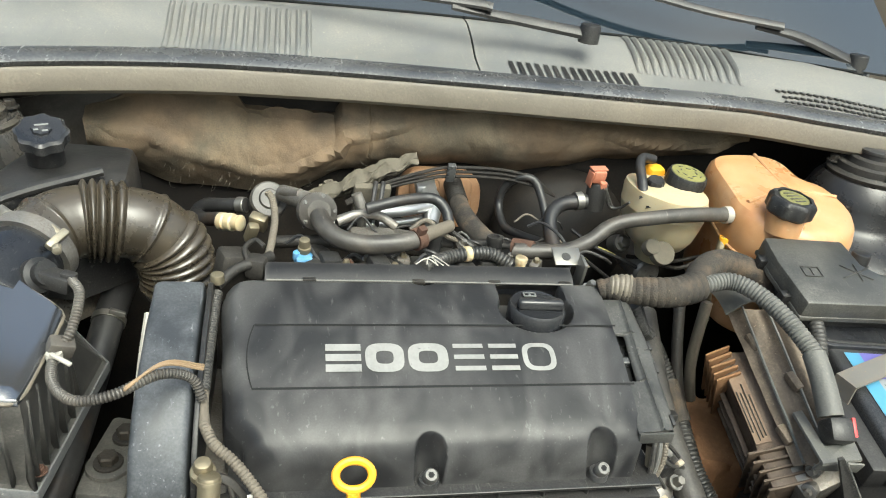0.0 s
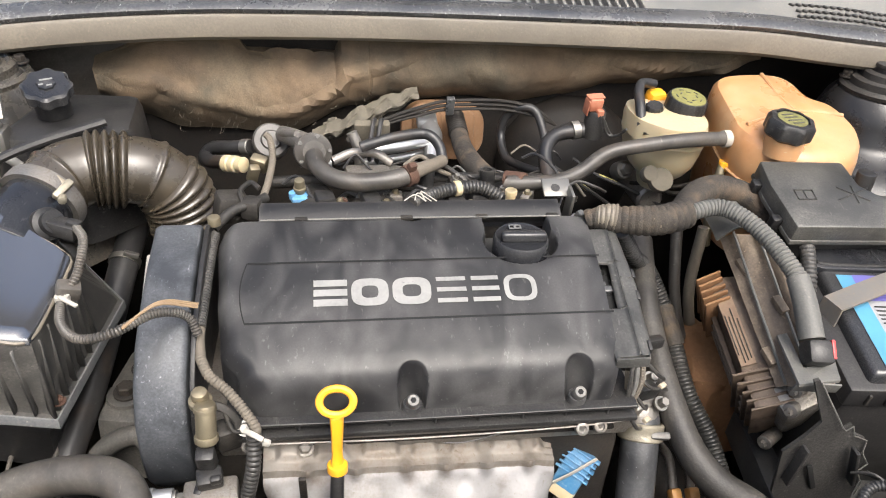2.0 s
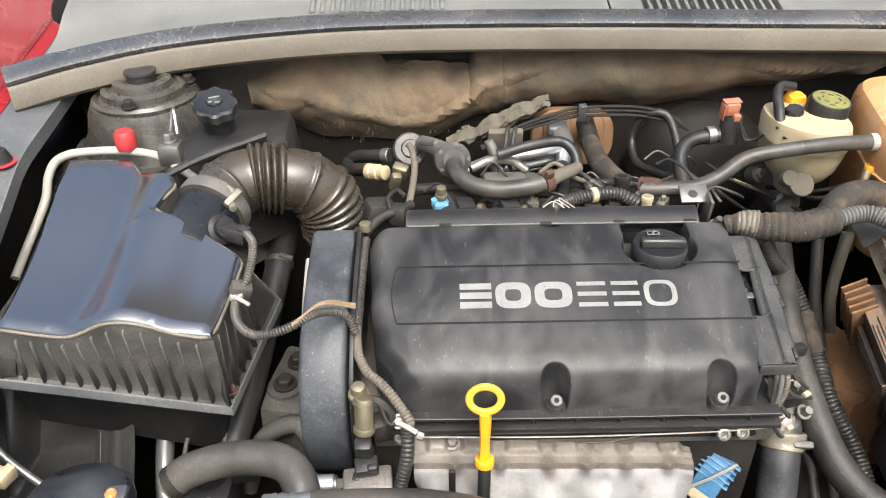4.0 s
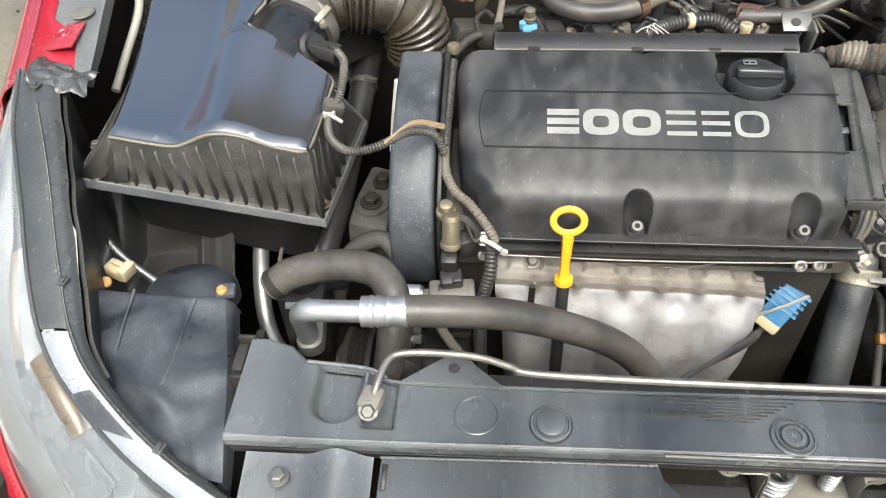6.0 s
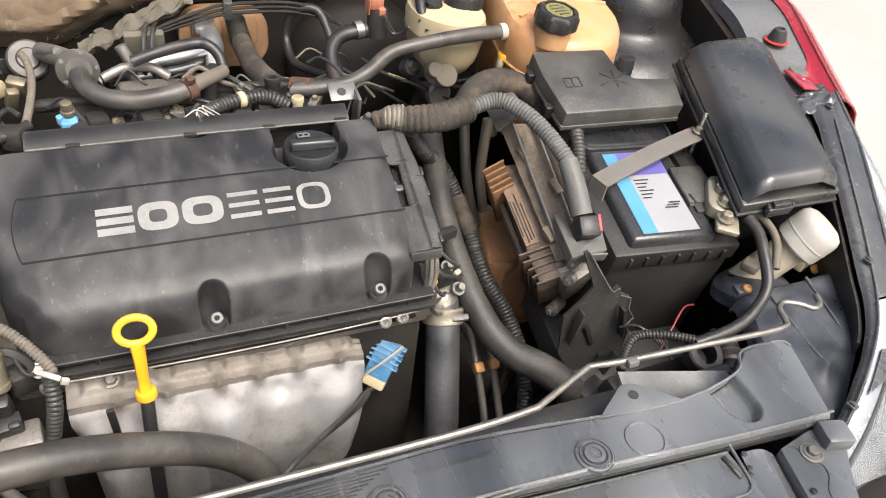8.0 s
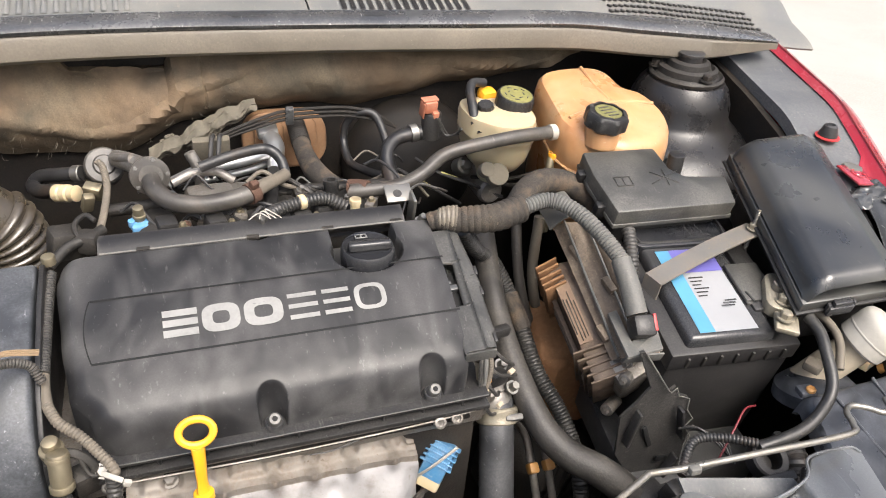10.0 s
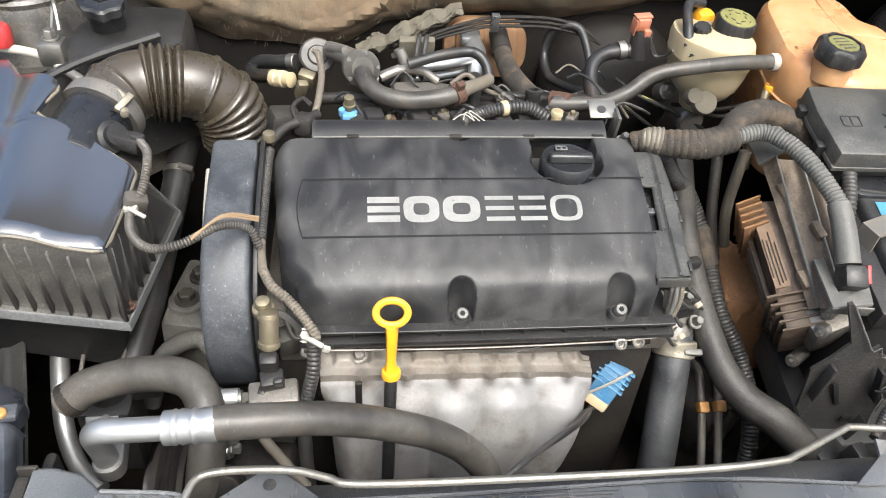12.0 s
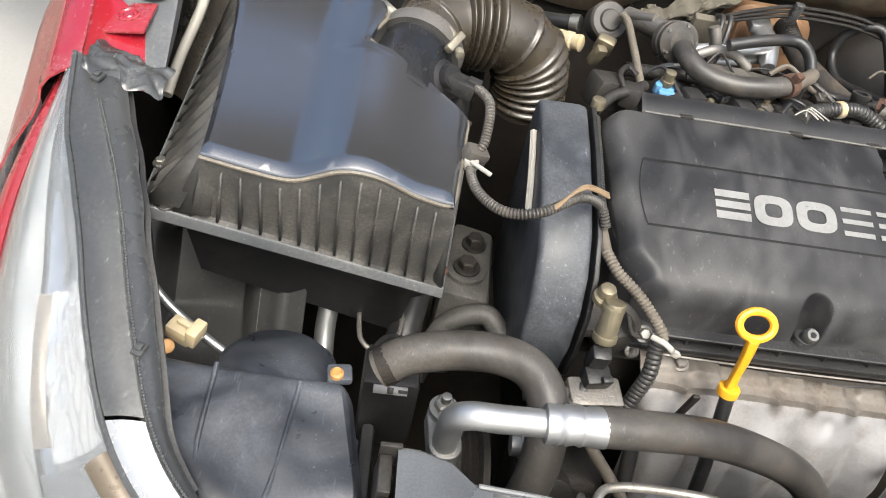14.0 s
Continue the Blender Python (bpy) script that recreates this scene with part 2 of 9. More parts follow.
BRASS = shader("pale_brass_metal", (0.23, 0.2, 0.135), 0.42, 0.7, vary=0.25, dust=(0.24, 0.20, 0.14), amount=0.45, dscale=70, bump=0.2)
COPPER_PLATE = shader("rust_orange_plate", (0.2, 0.105, 0.05), 0.6, 0.1, vary=0.3, dust=(0.29, 0.2, 0.125), amount=0.7, dscale=30, bump=0.25, bscale=300)
ECU_DIRT = shader("soil_coated_metal", (0.1, 0.075, 0.055), 0.52, 0.25, vary=0.4, dust=(0.21, 0.15, 0.105), amount=0.8, dscale=45, bump=0.2, bscale=300)
GEARBOX = shader("soil_coated_casting", (0.19, 0.095, 0.042), 0.8, 0.1, vary=0.4, dust=(0.34, 0.2, 0.105), amount=0.6, dscale=30, bump=0.5, bscale=200)
INK = shader("pale_printed_ink", (0.22, 0.22, 0.21), 0.5, vary=0.15, dust=(0.10, 0.10, 0.10), amount=0.45, dscale=60)
PAPER = shader("worn_paper_label", (0.25, 0.255, 0.265), 0.45, vary=0.12, dust=(0.3, 0.3, 0.3), amount=0.25, dscale=25)
CYAN = shader("cyan_print", (0.08, 0.24, 0.37), 0.4, vary=0.25)
VIOLET = shader("violet_print", (0.11, 0.10, 0.32), 0.4, vary=0.15)
RED_BIT = shader("red_plastic", (0.38, 0.035, 0.035), 0.4, vary=0.1)
RED_WIRE = shader("dull_red_wire", (0.15, 0.018, 0.024), 0.5, vary=0.2)
GLASS_DARK = shader("tinted_windscreen", (0.010, 0.016, 0.022), 0.04, vary=0.1, bump=0.0, coat=1.0)
CHROME = shader("lamp_reflector", (0.42, 0.435, 0.45), 0.1, 0.95, vary=0.08, bump=0.0)
LENS = shader("clear_lamp_lens", (0.90, 0.92, 0.93), 0.05, vary=0.02, trans=0.95, bump=0.0, ior=1.42)
LAMP_GREY = shader("grey_lamp_housing", (0.042, 0.044, 0.046), 0.24, dust=(0.2, 0.195, 0.18), amount=0.16, dscale=22, spec=0.7)
CONCRETE = shader("pale_concrete", (0.33, 0.325, 0.305), 0.85, vary=0.1, dust=(0.25, 0.24, 0.215), amount=0.5, dscale=2.4, bump=0.35, bscale=90)
# for the added wall out of view; kept dark for the lid's reflections
UNSEEN_WALL = shader("dark_brown_unseen_wall", (0.05, 0.043, 0.034), 0.85, vary=0.2, dust=(0.075, 0.065, 0.052), amount=0.4, dscale=1.5, bump=0.3, bscale=60)
VERGE = shader("gravel_and_weeds", (0.125, 0.12, 0.10), 0.9, vary=0.6, dust=(0.22, 0.18, 0.135), amount=0.6, dscale=6, bump=0.8, bscale=60)
LEAF = shader("weed_leaf", (0.07, 0.13, 0.03), 0.6, vary=0.3)
WIRE_TAN = shader("tan_wire_sheath", (0.22, 0.15, 0.085), 0.6, vary=0.2, dust=(0.26, 0.2, 0.13), amount=0.3, dscale=60)
OLIVE = shader("worn_olive_print", (0.20, 0.19, 0.06), 0.5, vary=0.4, dust=(0.06, 0.06, 0.04), amount=0.5, dscale=70)
FROST = shader("scuffed_grey_lamp_plastic", (0.04, 0.042, 0.043), 0.16, vary=0.3, dust=(0.16, 0.157, 0.145), amount=0.2, dscale=26, bump=0.05, bscale=300, streak=0.5, flecks=0.3, spec=0.8)
PALE_TRIM = shader("pale_silver_trim", (0.38, 0.39, 0.4), 0.22, 0.5, vary=0.1, dust=(0.24, 0.24, 0.235), amount=0.3, dscale=16, bump=0.0)
TAN_TRIM = shader("beige_lamp_trim", (0.15, 0.12, 0.085), 0.3, 0.3, vary=0.25, dust=(0.22, 0.20, 0.17), amount=0.4, dscale=20, bump=0.02)
FUSE_PLASTIC = shader("dusty_fuse_box_plastic", (0.024, 0.024, 0.022), 0.36, dust=(0.15, 0.142, 0.125), amount=0.5, dscale=30, bump=0.06, bscale=450, flecks=0.4, ddetail=4.0, spec=0.7)
# the dust film also paints in the lid's pale yellowish sheen
RELAY_PLASTIC = shader("satin_relay_lid", (0.018, 0.019, 0.02), 0.3, dust=(0.16, 0.156, 0.135), amount=0.42, dscale=14, bump=0.02, bscale=600, flecks=0.0, ddetail=1.5, drough=0.4, spec=0.9, grain=0.2)
NECK = shader("dusty_cream_neck", (0.38, 0.33, 0.25), 0.6, vary=0.2, dust=(0.22, 0.17, 0.11), amount=0.4, dscale=40, bump=0.1)
STICKER = shader("dusty_tan_sticker", (0.15, 0.095, 0.06), 0.6, vary=0.3, dust=(0.22, 0.16, 0.11), amount=0.5, dscale=60, bump=0.05)
TOWER = shader("dusty_grey_body_paint", (0.03, 0.029, 0.028), 0.24, vary=0.3, dust=(0.17, 0.145, 0.105), amount=0.5, dscale=30, bump=0.05, bscale=300, spec=0.7)
TOWER_BLACK = shader("glossy_black_body_paint", (0.01, 0.01, 0.011), 0.28, vary=0.3, dust=(0.075, 0.064, 0.05), amount=0.2, dscale=30, bump=0.04, bscale=300, spec=0.5)
SLATE_COVER = shader("smeared_slate_plastic", (0.014, 0.016, 0.02), 0.33, vary=0.3, dust=(0.12, 0.128, 0.145), amount=0.65, dscale=30, bump=0.04, bscale=450, flecks=0.4, ddetail=5.0, drough=0.55, grain=0.5, spec=0.6)
GAP = shader("black_gap", (0.004, 0.004, 0.004), 0.8, vary=0.1)
BOLT_METAL = shader("dull_bolt_metal", (0.15, 0.148, 0.142), 0.5, 0.6, vary=0.3, dust=(0.08, 0.07, 0.055), amount=0.4, dscale=90, bump=0.2, bscale=500)
ROD = shader("dull_rod_steel", (0.26, 0.25, 0.225), 0.34, 0.75, vary=0.3, dust=(0.12, 0.095, 0.06), amount=0.5, dscale=60, bump=0.08, bscale=400)
LUG_METAL = shader("corroded_lug_metal", (0.30, 0.275, 0.215), 0.42, 0.55, vary=0.35, dust=(0.20, 0.165, 0.11), amount=0.5, dscale=70, bump=0.25, bscale=400)
STRAP = shader("dusty_grey_steel", (0.16, 0.155, 0.145), 0.5, 0.3, vary=0.2, dust=(0.30, 0.23, 0.15), amount=0.35, dscale=30, bump=0.1)
TIMING = shader("scuffed_blue_grey_plastic", (0.026, 0.029, 0.034), 0.44, dust=(0.2, 0.21, 0.225), amount=0.42, dscale=34, bump=0.06, bscale=420, flecks=1.0, ddetail=8.0, grain=0.8, scuffs=0.5)
RIM_TAN = shader("tan_dusty_plastic", (0.10, 0.088, 0.07), 0.4, vary=0.4, dust=(0.26, 0.225, 0.17), amount=0.6, dscale=40, bump=0.1, bscale=400)
stain(HOSE, (0.07, 0.055, 0.042), 30.0, 0.52, 0.70, 0.45, (0.9, 0.0, 0.2))
stain(TAPE, (0.12, 0.085, 0.055), 30.0, 0.52, 0.68, 0.7, (0.1, 0.8, 0.0))
stain(RUBBER, (0.05, 0.036, 0.026), 28.0, 0.52, 0.68, 0.7, (0.5, 0.3, 0.0))
stain(TANK, (0.30, 0.115, 0.045), 14.0, 0.52, 0.72, 0.6, (0.2, 0.5, 0.7))
stain(ECU_DIRT, (0.05, 0.034, 0.024), 40.0, 0.50, 0.66, 0.8, (0.6, 0.1, 0.0))
stain(SHIELD, (0.12, 0.075, 0.045), 18.0, 0.56, 0.70, 0.5, (0.0, 0.2, 0.9))
BOWL = shader("bright_lamp_bowl", (0.62, 0.63, 0.64), 0.16, 0.8, vary=0.08, bump=0.0)
DUCT = shader("dusty_duct_plastic", (0.030, 0.030, 0.029), 0.38, dust=(0.17, 0.165, 0.15), amount=0.42, dscale=26, bump=0.06, bscale=400, spec=0.5)
HOLDER = shader("soil_dusted_black_plastic", (0.1, 0.078, 0.058), 0.5, dust=(0.32, 0.25, 0.18), amount=0.85, dscale=28, bump=0.2, bscale=380, spec=0.4)
PIPE = shader("soiled_black_hose", (0.02, 0.019, 0.018), 0.5, dust=(0.13, 0.118, 0.1), amount=0.5, dscale=34, bump=0.15, bscale=380, flecks=0.5)
SKIRT = shader("dusty_box_plastic", (0.034, 0.033, 0.031), 0.42, dust=(0.19, 0.178, 0.155), amount=0.5, dscale=24, bump=0.06, bscale=420, flecks=0.4, spec=0.5)
JET = shader("clean_jet_black_plastic", (0.008, 0.008, 0.009), 0.45, vary=0.3, dust=(0.14, 0.13, 0.115), amount=0.12, dscale=26, bump=0.05, bscale=450, spec=0.5, scuffs=0.12, wear=0.3)
RAD_HOSE = shader("dusty_blue_black_hose", (0.022, 0.023, 0.025), 0.42, dust=(0.17, 0.172, 0.178), amount=0.42, dscale=30, bump=0.05, bscale=400, ddetail=5.0, grain=0.6)

# ---- mesh tools ----
def merge(bm, other, m=None):
    if m is not None:
        bmesh.ops.transform(other, matrix=m, verts=other.verts)
    me = bpy.data.meshes.new("tmp")
    other.to_mesh(me)
    other.free()
    bm.from_mesh(me)
    bpy.data.meshes.remove(me)
    return bm


def box(bm, c, s, rot=(0, 0, 0), bev=0.0, seg=2, top=(1.0, 1.0)):
    """A box with rounded edges; top: how much its upper face narrows in x and y."""
    b = bmesh.new()
    bmesh.ops.create_cube(b, size=1.0)
    for v in b.verts:
        k = top if v.co.z > 0 else (1, 1)
        v.co = Vector((v.co.x * s[0] * k[0], v.co.y * s[1] * k[1], v.co.z * s[2]))
    if bev:
        bmesh.ops.bevel(b, geom=b.edges[:], offset=bev, segments=seg, profile=0.5, affect="EDGES")
    return merge(bm, b, pose(*c, *rot))


def prism(bm, pts, z0, z1, m=None, bev=0.0, seg=2, shrink=1.0):
    """A plan outline raised from z0 to z1."""
    b = bmesh.new()
    cx, cy = sum(p[0] for p in pts) / len(pts), sum(p[1] for p in pts) / len(pts)
    low = [b.verts.new((x, y, z0)) for x, y in pts]
    high = [b.verts.new((cx + (x - cx) * shrink, cy + (y - cy) * shrink, z1)) for x, y in pts]
    b.faces.new(low[::-1])
    top = b.faces.new(high)
    for i in range(len(pts)):
        j = (i + 1) % len(pts)
        b.faces.new((low[i], low[j], high[j], high[i]))
    bmesh.ops.recalc_face_normals(b, faces=b.faces)
    if bev:
        bmesh.ops.bevel(b, geom=list(top.edges) + [e for e in b.edges if abs(e.verts[0].co.z - e.verts[1].co.z) > 1e-6], offset=bev, segments=seg, profile=0.5, affect="EDGES")
    return merge(bm, b, m)


def lathe(bm, prof, m=None, seg=28, wave=0, depth=0.0):
    """Turns a profile of (radius, height) round z; wave: lobes of a knurled rim."""
    b = bmesh.new()
    rings = []
    for r, z in prof:
        ring = []
        for i in range(seg):
            a = 2 * math.pi * i / seg
            k = 1 + (depth * math.cos(wave * a) if wave else 0)
            ring.append(b.verts.new((r * k * math.cos(a), r * k * math.sin(a), z)))
        rings.append(ring)
    for p, q in zip(rings, rings[1:]):
        for i in range(seg):
            j = (i + 1) % seg
            b.faces.new((p[i], p[j], q[j], q[i]))
    if prof[0][0] > 1e-5:
        b.faces.new(rings[0][::-1])
    if prof[-1][0] > 1e-5:
        b.faces.new(rings[-1])
    bmesh.ops.remove_doubles(b, verts=b.verts, dist=1e-6)
    bmesh.ops.recalc_face_normals(b, faces=b.faces)
    return merge(bm, b, m)


def disc_on(bm, c, r, h, axis=(0, 0, 1), seg=20, bev=0.0):
    """A short cylinder with a softened rim, standing at c along axis."""
    m = Matrix.Translation(c) @ Vector(axis).to_track_quat("Z", "Y").to_matrix().to_4x4()
    e = bev or min(r, h) * 0.2
    return lathe(bm, [(r, 0), (r, h - e), (r - e * 0.3, h - e * 0.3), (r - e, h), (0, h)], m, seg)


def hex_on(bm, c, r, h, axis=(0, 0, 1)):
    m = Matrix.Translation(c) @ Vector(axis).to_track_quat("Z", "Y").to_matrix().to_4x4()
    lathe(bm, [(r * 1.45, 0), (r * 1.45, h * 0.2), (r * 1.4, h * 0.25), (r * 1.0, h * 0.25)], m, 18)
    return lathe(bm, [(r, h * 0.2), (r, h * 0.85), (r * 0.8, h), (0, h)], m, 6)


def curve(pts, n=8):
    """Points of a smooth curve through pts."""
    p = [Vector(q) for q in pts]
    p = [p[0] * 2 - p[1], *p, p[-1] * 2 - p[-2]]
    out = []
    for a, b, c, d in zip(p, p[1:], p[2:], p[3:]):
        for i in range(n):
            t = i / n
            out.append(0.5 * (2 * b + (c - a) * t + (2 * a - 5 * b + 4 * c - d) * t * t + (3 * b - a - 3 * c + d) * t ** 3))
    out.append(p[-2])
    return out


def evenly(line, step):
    out, left = [line[0]], step
    for a, b in zip(line, line[1:]):
        far = (b - a).length
        at = 0.0
        while far - at >= left:
            at += left
            out.append(a.lerp(b, at / far))
            left = step
        left -= far - at
    return out


def tube(bm, pts, r, seg=12, n=8, ridge=0.0, pitch=0.006, bore=0.0, flat=1.0):
    """A hose through pts; r: its radius, or one for each point; ridge and pitch: corrugation; bore: an open end of that depth."""
    line = curve(pts, n)
    rs = None
    if isinstance(r, (list, tuple)):
        rs = r
    count = len(line) - 1
    if ridge:
        line = evenly(line, pitch / 3)
        count = len(line) - 1
    b = bmesh.new()
    rings = []
    up = None
    for i, p in enumerate(line):
        d = (line[min(i + 1, count)] - line[max(i - 1, 0)]).normalized()
        if up is None:
            up = d.orthogonal().normalized()
        up = (up - d * up.dot(d)).normalized()
        side = d.cross(up)
        if rs:
            f = i / count * (len(rs) - 1)
            k = min(int(f), len(rs) - 2)
            rad = rs[k] + (rs[k + 1] - rs[k]) * (f - k)
        else:
            rad = r
        if ridge:
            rad += (0, ridge, ridge)[i % 3]
        rings.append([b.verts.new(p + (up * math.cos(a) + side * math.sin(a) * flat) * rad) for a in [2 * math.pi * j / seg for j in range(seg)]])
    for p, q in zip(rings, rings[1:]):
        for i in range(seg):
            j = (i + 1) % seg
            b.faces.new((p[i], p[j], q[j], q[i]))
    b.faces.new(rings[0][::-1])
    b.faces.new(rings[-1])
    bmesh.ops.recalc_face_normals(b, faces=b.faces)
    return merge(bm, b)


def sheet(bm, f, nu, nv, thick=0.0):
    """A surface f(u, v), u and v from 0 to 1, with a thickness downwards."""
    b = bmesh.new()
    g = [[b.verts.new(f(i / nu, j / nv)) for i in range(nu + 1)] for j in range(nv + 1)]
    for j in range(nv):
        for i in range(nu):
            b.faces.new((g[j][i], g[j][i + 1], g[j + 1][i + 1], g[j + 1][i]))
    bmesh.ops.recalc_face_normals(b, faces=b.faces)
    if thick:
        bmesh.ops.solidify(b, geom=b.faces[:], thickness=thick)
    return merge(bm, b)


def lerp(rows, x):
    """Straight lines through rows of (x, value)."""
    if x <= rows[0][0]:
        return rows[0][1]
    for (a, p), (b, q) in zip(rows, rows[1:]):
        if x <= b:
            return p + (q - p) * (x - a) / (b - a)
    return rows[-1][1]


def smooth_lerp(rows, x):
    if x <= rows[0][0]:
        return rows[0][1]
    for (a, p), (b, q) in zip(rows, rows[1:]):
        if x <= b:
            t = (x - a) / (b - a)
            return p + (q - p) * t * t * (3 - 2 * t)
    return rows[-1][1]


def rounded(x0, y0, x1, y1, r, n=5):
    """The outline of a rectangle with round corners."""
    out = []
    for cx, cy, a in ((x1 - r, y1 - r, 0), (x0 + r, y1 - r, 90), (x0 + r, y0 + r, 180), (x1 - r, y0 + r, 270)):
        out += [(cx + r * math.cos(radians(a + 90 * i / n)), cy + r * math.sin(radians(a + 90 * i / n))) for i in range(n + 1)]
    return out


def finish(bm, name, material, angle=38):
    for e in bm.edges:
        if len(e.link_faces) == 2 and e.calc_face_angle(0.0) > radians(angle):
            e.smooth = False
    me = bpy.data.meshes.new(name)
    bm.to_mesh(me)
    bm.free()
    me.polygons.foreach_set("use_smooth", [True] * len(me.polygons))
    me.materials.append(material)
    return me


def thing(name, at, label, category, group="", kind=""):
    """A thing of several parts: an Empty at its base."""
    e = new(name)
    e.location = at
    e.empty_display_size = 0.02
    e["root"] = tuple(at)
    return tagged(e, label, category, group, kind)


def root_of(ob):
    while ob.parent:
        ob = ob.parent
    return Vector(ob["root"]) if "root" in ob else Vector((0, 0, 0))


def part(name, bm, material, parent, label="", angle=38):
    """One mesh under a thing or under a part; the bmesh is in world metres."""
    bmesh.ops.translate(bm, vec=-root_of(parent), verts=bm.verts)
    ob = new(name, finish(bm, name, material, angle))
    ob.parent = parent
    return tagged(ob, label)


def solo(name, bm, material, label, category, group="", kind=""):
    """A thing that is one mesh, with its origin at its base."""
    xs = [v.co for v in bm.verts]
    lo = Vector((sum(c.x for c in xs) / len(xs), sum(c.y for c in xs) / len(xs), min(c.z for c in xs)))
    bmesh.ops.translate(bm, vec=-lo, verts=bm.verts)
    ob = new(name, finish(bm, name, material))
    ob.location = lo
    ob["root"] = tuple(lo)
    return tagged(ob, label, category, group, kind)


B = bmesh.new

# ---- ground and body shell ----
g = B()
sheet(g, lambda u, v: Vector(((u - 0.5) * 400, (v - 0.5) * 400, 0)), 8, 8)
solo("ground", g, CONCRETE, "pale worn concrete yard around the car", "ground", kind="structure")

g = B()
sheet(g, lambda u, v: Vector((-7.5 + 5.75 * u + 0.12 * math.sin(9 * v), -3 + 14 * v, 0.030 + 0.022 * noise.noise((u * 20, v * 40, 0)))), 24, 60)
tagged(solo("gravel_verge", g, VERGE, "strip of brown gravel and weeds beside the concrete", "verge", kind="structure"))

random.seed(4)
g = B()
for i in range(1100):
    x, y = random.uniform(-3.6, -1.8), random.uniform(0.2, 4.0)
    h, a = random.uniform(0.008, 0.03), random.uniform(0, 6.28)
    d = Vector((math.cos(a), math.sin(a), 0))
    s = Vector((-d.y, d.x, 0)) * 0.004
    p = Vector((x, y, 0.01))
    q = p + d * h * 0.6 + Vector((0, 0, h))
    g.faces.new([g.verts.new(c) for c in (p - s, p + s, q + s * 0.4, q + d * 0.015, q - s * 0.4)])
solo("weeds", g, LEAF, "small green weeds growing in the gravel", "weeds", kind="stuff")


def shell(name, bm, material, label):
    return solo(name, bm, material, label, "car body", kind="structure")


# unseen wall, added so the air box lid mirrors dark beside sky
g = B()
box(g, (2.2, 4.9, 3.7), (8.8, 0.3, 7.4), bev=0.02)
box(g, (2.2, 4.72, 0.25), (8.8, 0.10, 0.5), bev=0.01)
solo("wall_unseen", g, UNSEEN_WALL, "unseen plain brown wall added behind the car to darken reflections", "wall", kind="structure")

# the bay: firewall, side aprons, floor
g = B()
box(g, (0.085, 0.47, 0.62), (1.62, 0.12, 0.70), bev=0.004)
shell("wall_firewall", g, BODY_DARK, "black painted firewall at the back of the engine bay")
g = B()
box(g, (-0.69, 0.25, 0.55), (0.04, 0.62, 0.60), bev=0.01)
box(g, (-0.650, -0.26, 0.45), (0.04, 0.46, 0.36), bev=0.01)
shell("wall_apron", g, BODY_DARK, "black inner wing along the engine bay")
g = B()
box(g, (0.87, 0.25, 0.55), (0.04, 0.62, 0.60), bev=0.01)
box(g, (0.82, -0.26, 0.45), (0.04, 0.46, 0.36), bev=0.01)
box(g, (0.785, -0.23, 0.55), (0.02, 0.36, 0.36), bev=0.004)
shell("wall_apron", g, BODY_DARK, "black inner wing along the engine bay")
g = B()
sheet(g, lambda u, v: Vector((0.792 + 0.004 * math.sin(3 * u), 0.03 + 0.42 * u, 0.50 + (lerp([(0, 0.870), (0.37, 0.914), (1, 0.968)], u) - 0.50) * v)), 12, 8, 0.012)
shell("wall_inner_wing", g, BODY_DARK, "black painted inner wing panel below the flange")
g = B()
box(g, (0.085, 0.0, 0.24), (1.62, 1.0, 0.03))
shell("floor_undertray", g, DARK_STEEL, "dark oily undertray below the engine")
g = B()
box(g, (0.085, -0.50, 0.42), (1.20, 0.03, 0.56), bev=0.01)
shell("wall_front", g, BODY_DARK, "black front crossmember behind the bumper")
g = B()
box(g, (-0.515, 0.4045, 0.885), (0.32, 0.007, 0.19), bev=0.002)
tube(g, [(-0.66, 0.399, 0.905), (-0.52, 0.398, 0.915), (-0.44, 0.398, 0.935), (-0.40, 0.398, 0.965)], 0.004, seg=8)
shell("wall_corner", g, HOSE, "dusty olive-grey body panel in the corner of the bay")

# felt mat on the firewall


def mat_low(x):
    return smooth_lerp([(-0.40, 0.866), (-0.35, 0.832), (-0.29, 0.812), (-0.15, 0.803), (-0.04, 0.85), (0.05, 0.858), (0.13, 0.866), (0.20, 0.856), (0.28, 0.868), (0.36, 0.885), (0.52, 0.90), (0.58, 0.93)], x)


def mat_high(x):
    return lerp([(-0.40, 0.908), (-0.32, 0.955), (-0.215, 0.950), (-0.195, 0.925), (-0.06, 0.922), (-0.055, 0.955), (0.58, 0.955)], x)


def mat_at(u, v):
    x = -0.40 + 0.98 * u
    a, b = mat_low(x), mat_high(x)
    z = a + (b - a) * v
    bulge = 0.030 * math.sin(math.pi * min(1, v * 1.15)) + 0.008 * noise.noise((x * 9, z * 14, 2)) + 0.0035 * noise.noise((x * 34, z * 40, 7)) + 0.0016 * noise.noise((x * 90, z * 90, 3))
    bulge += 0.005 * math.exp(-((v - 0.55 - 0.25 * math.sin(x * 9)) / 0.05) ** 2)
    for cx, cz in ((0.127, 0.933), (-0.134, 0.908), (-0.356, 0.883), (0.503, 0.932)):
        d = math.hypot(x - cx, (z - cz) * 1.2)
        if d < 0.035:
            bulge += 0.008 * math.cos(d / 0.035 * math.pi * 0.5)
    if 0.15 < v < 0.9 and abs(x + 0.02) < 0.004:
        bulge -= 0.004
    return Vector((x, 0.408 - bulge, z))


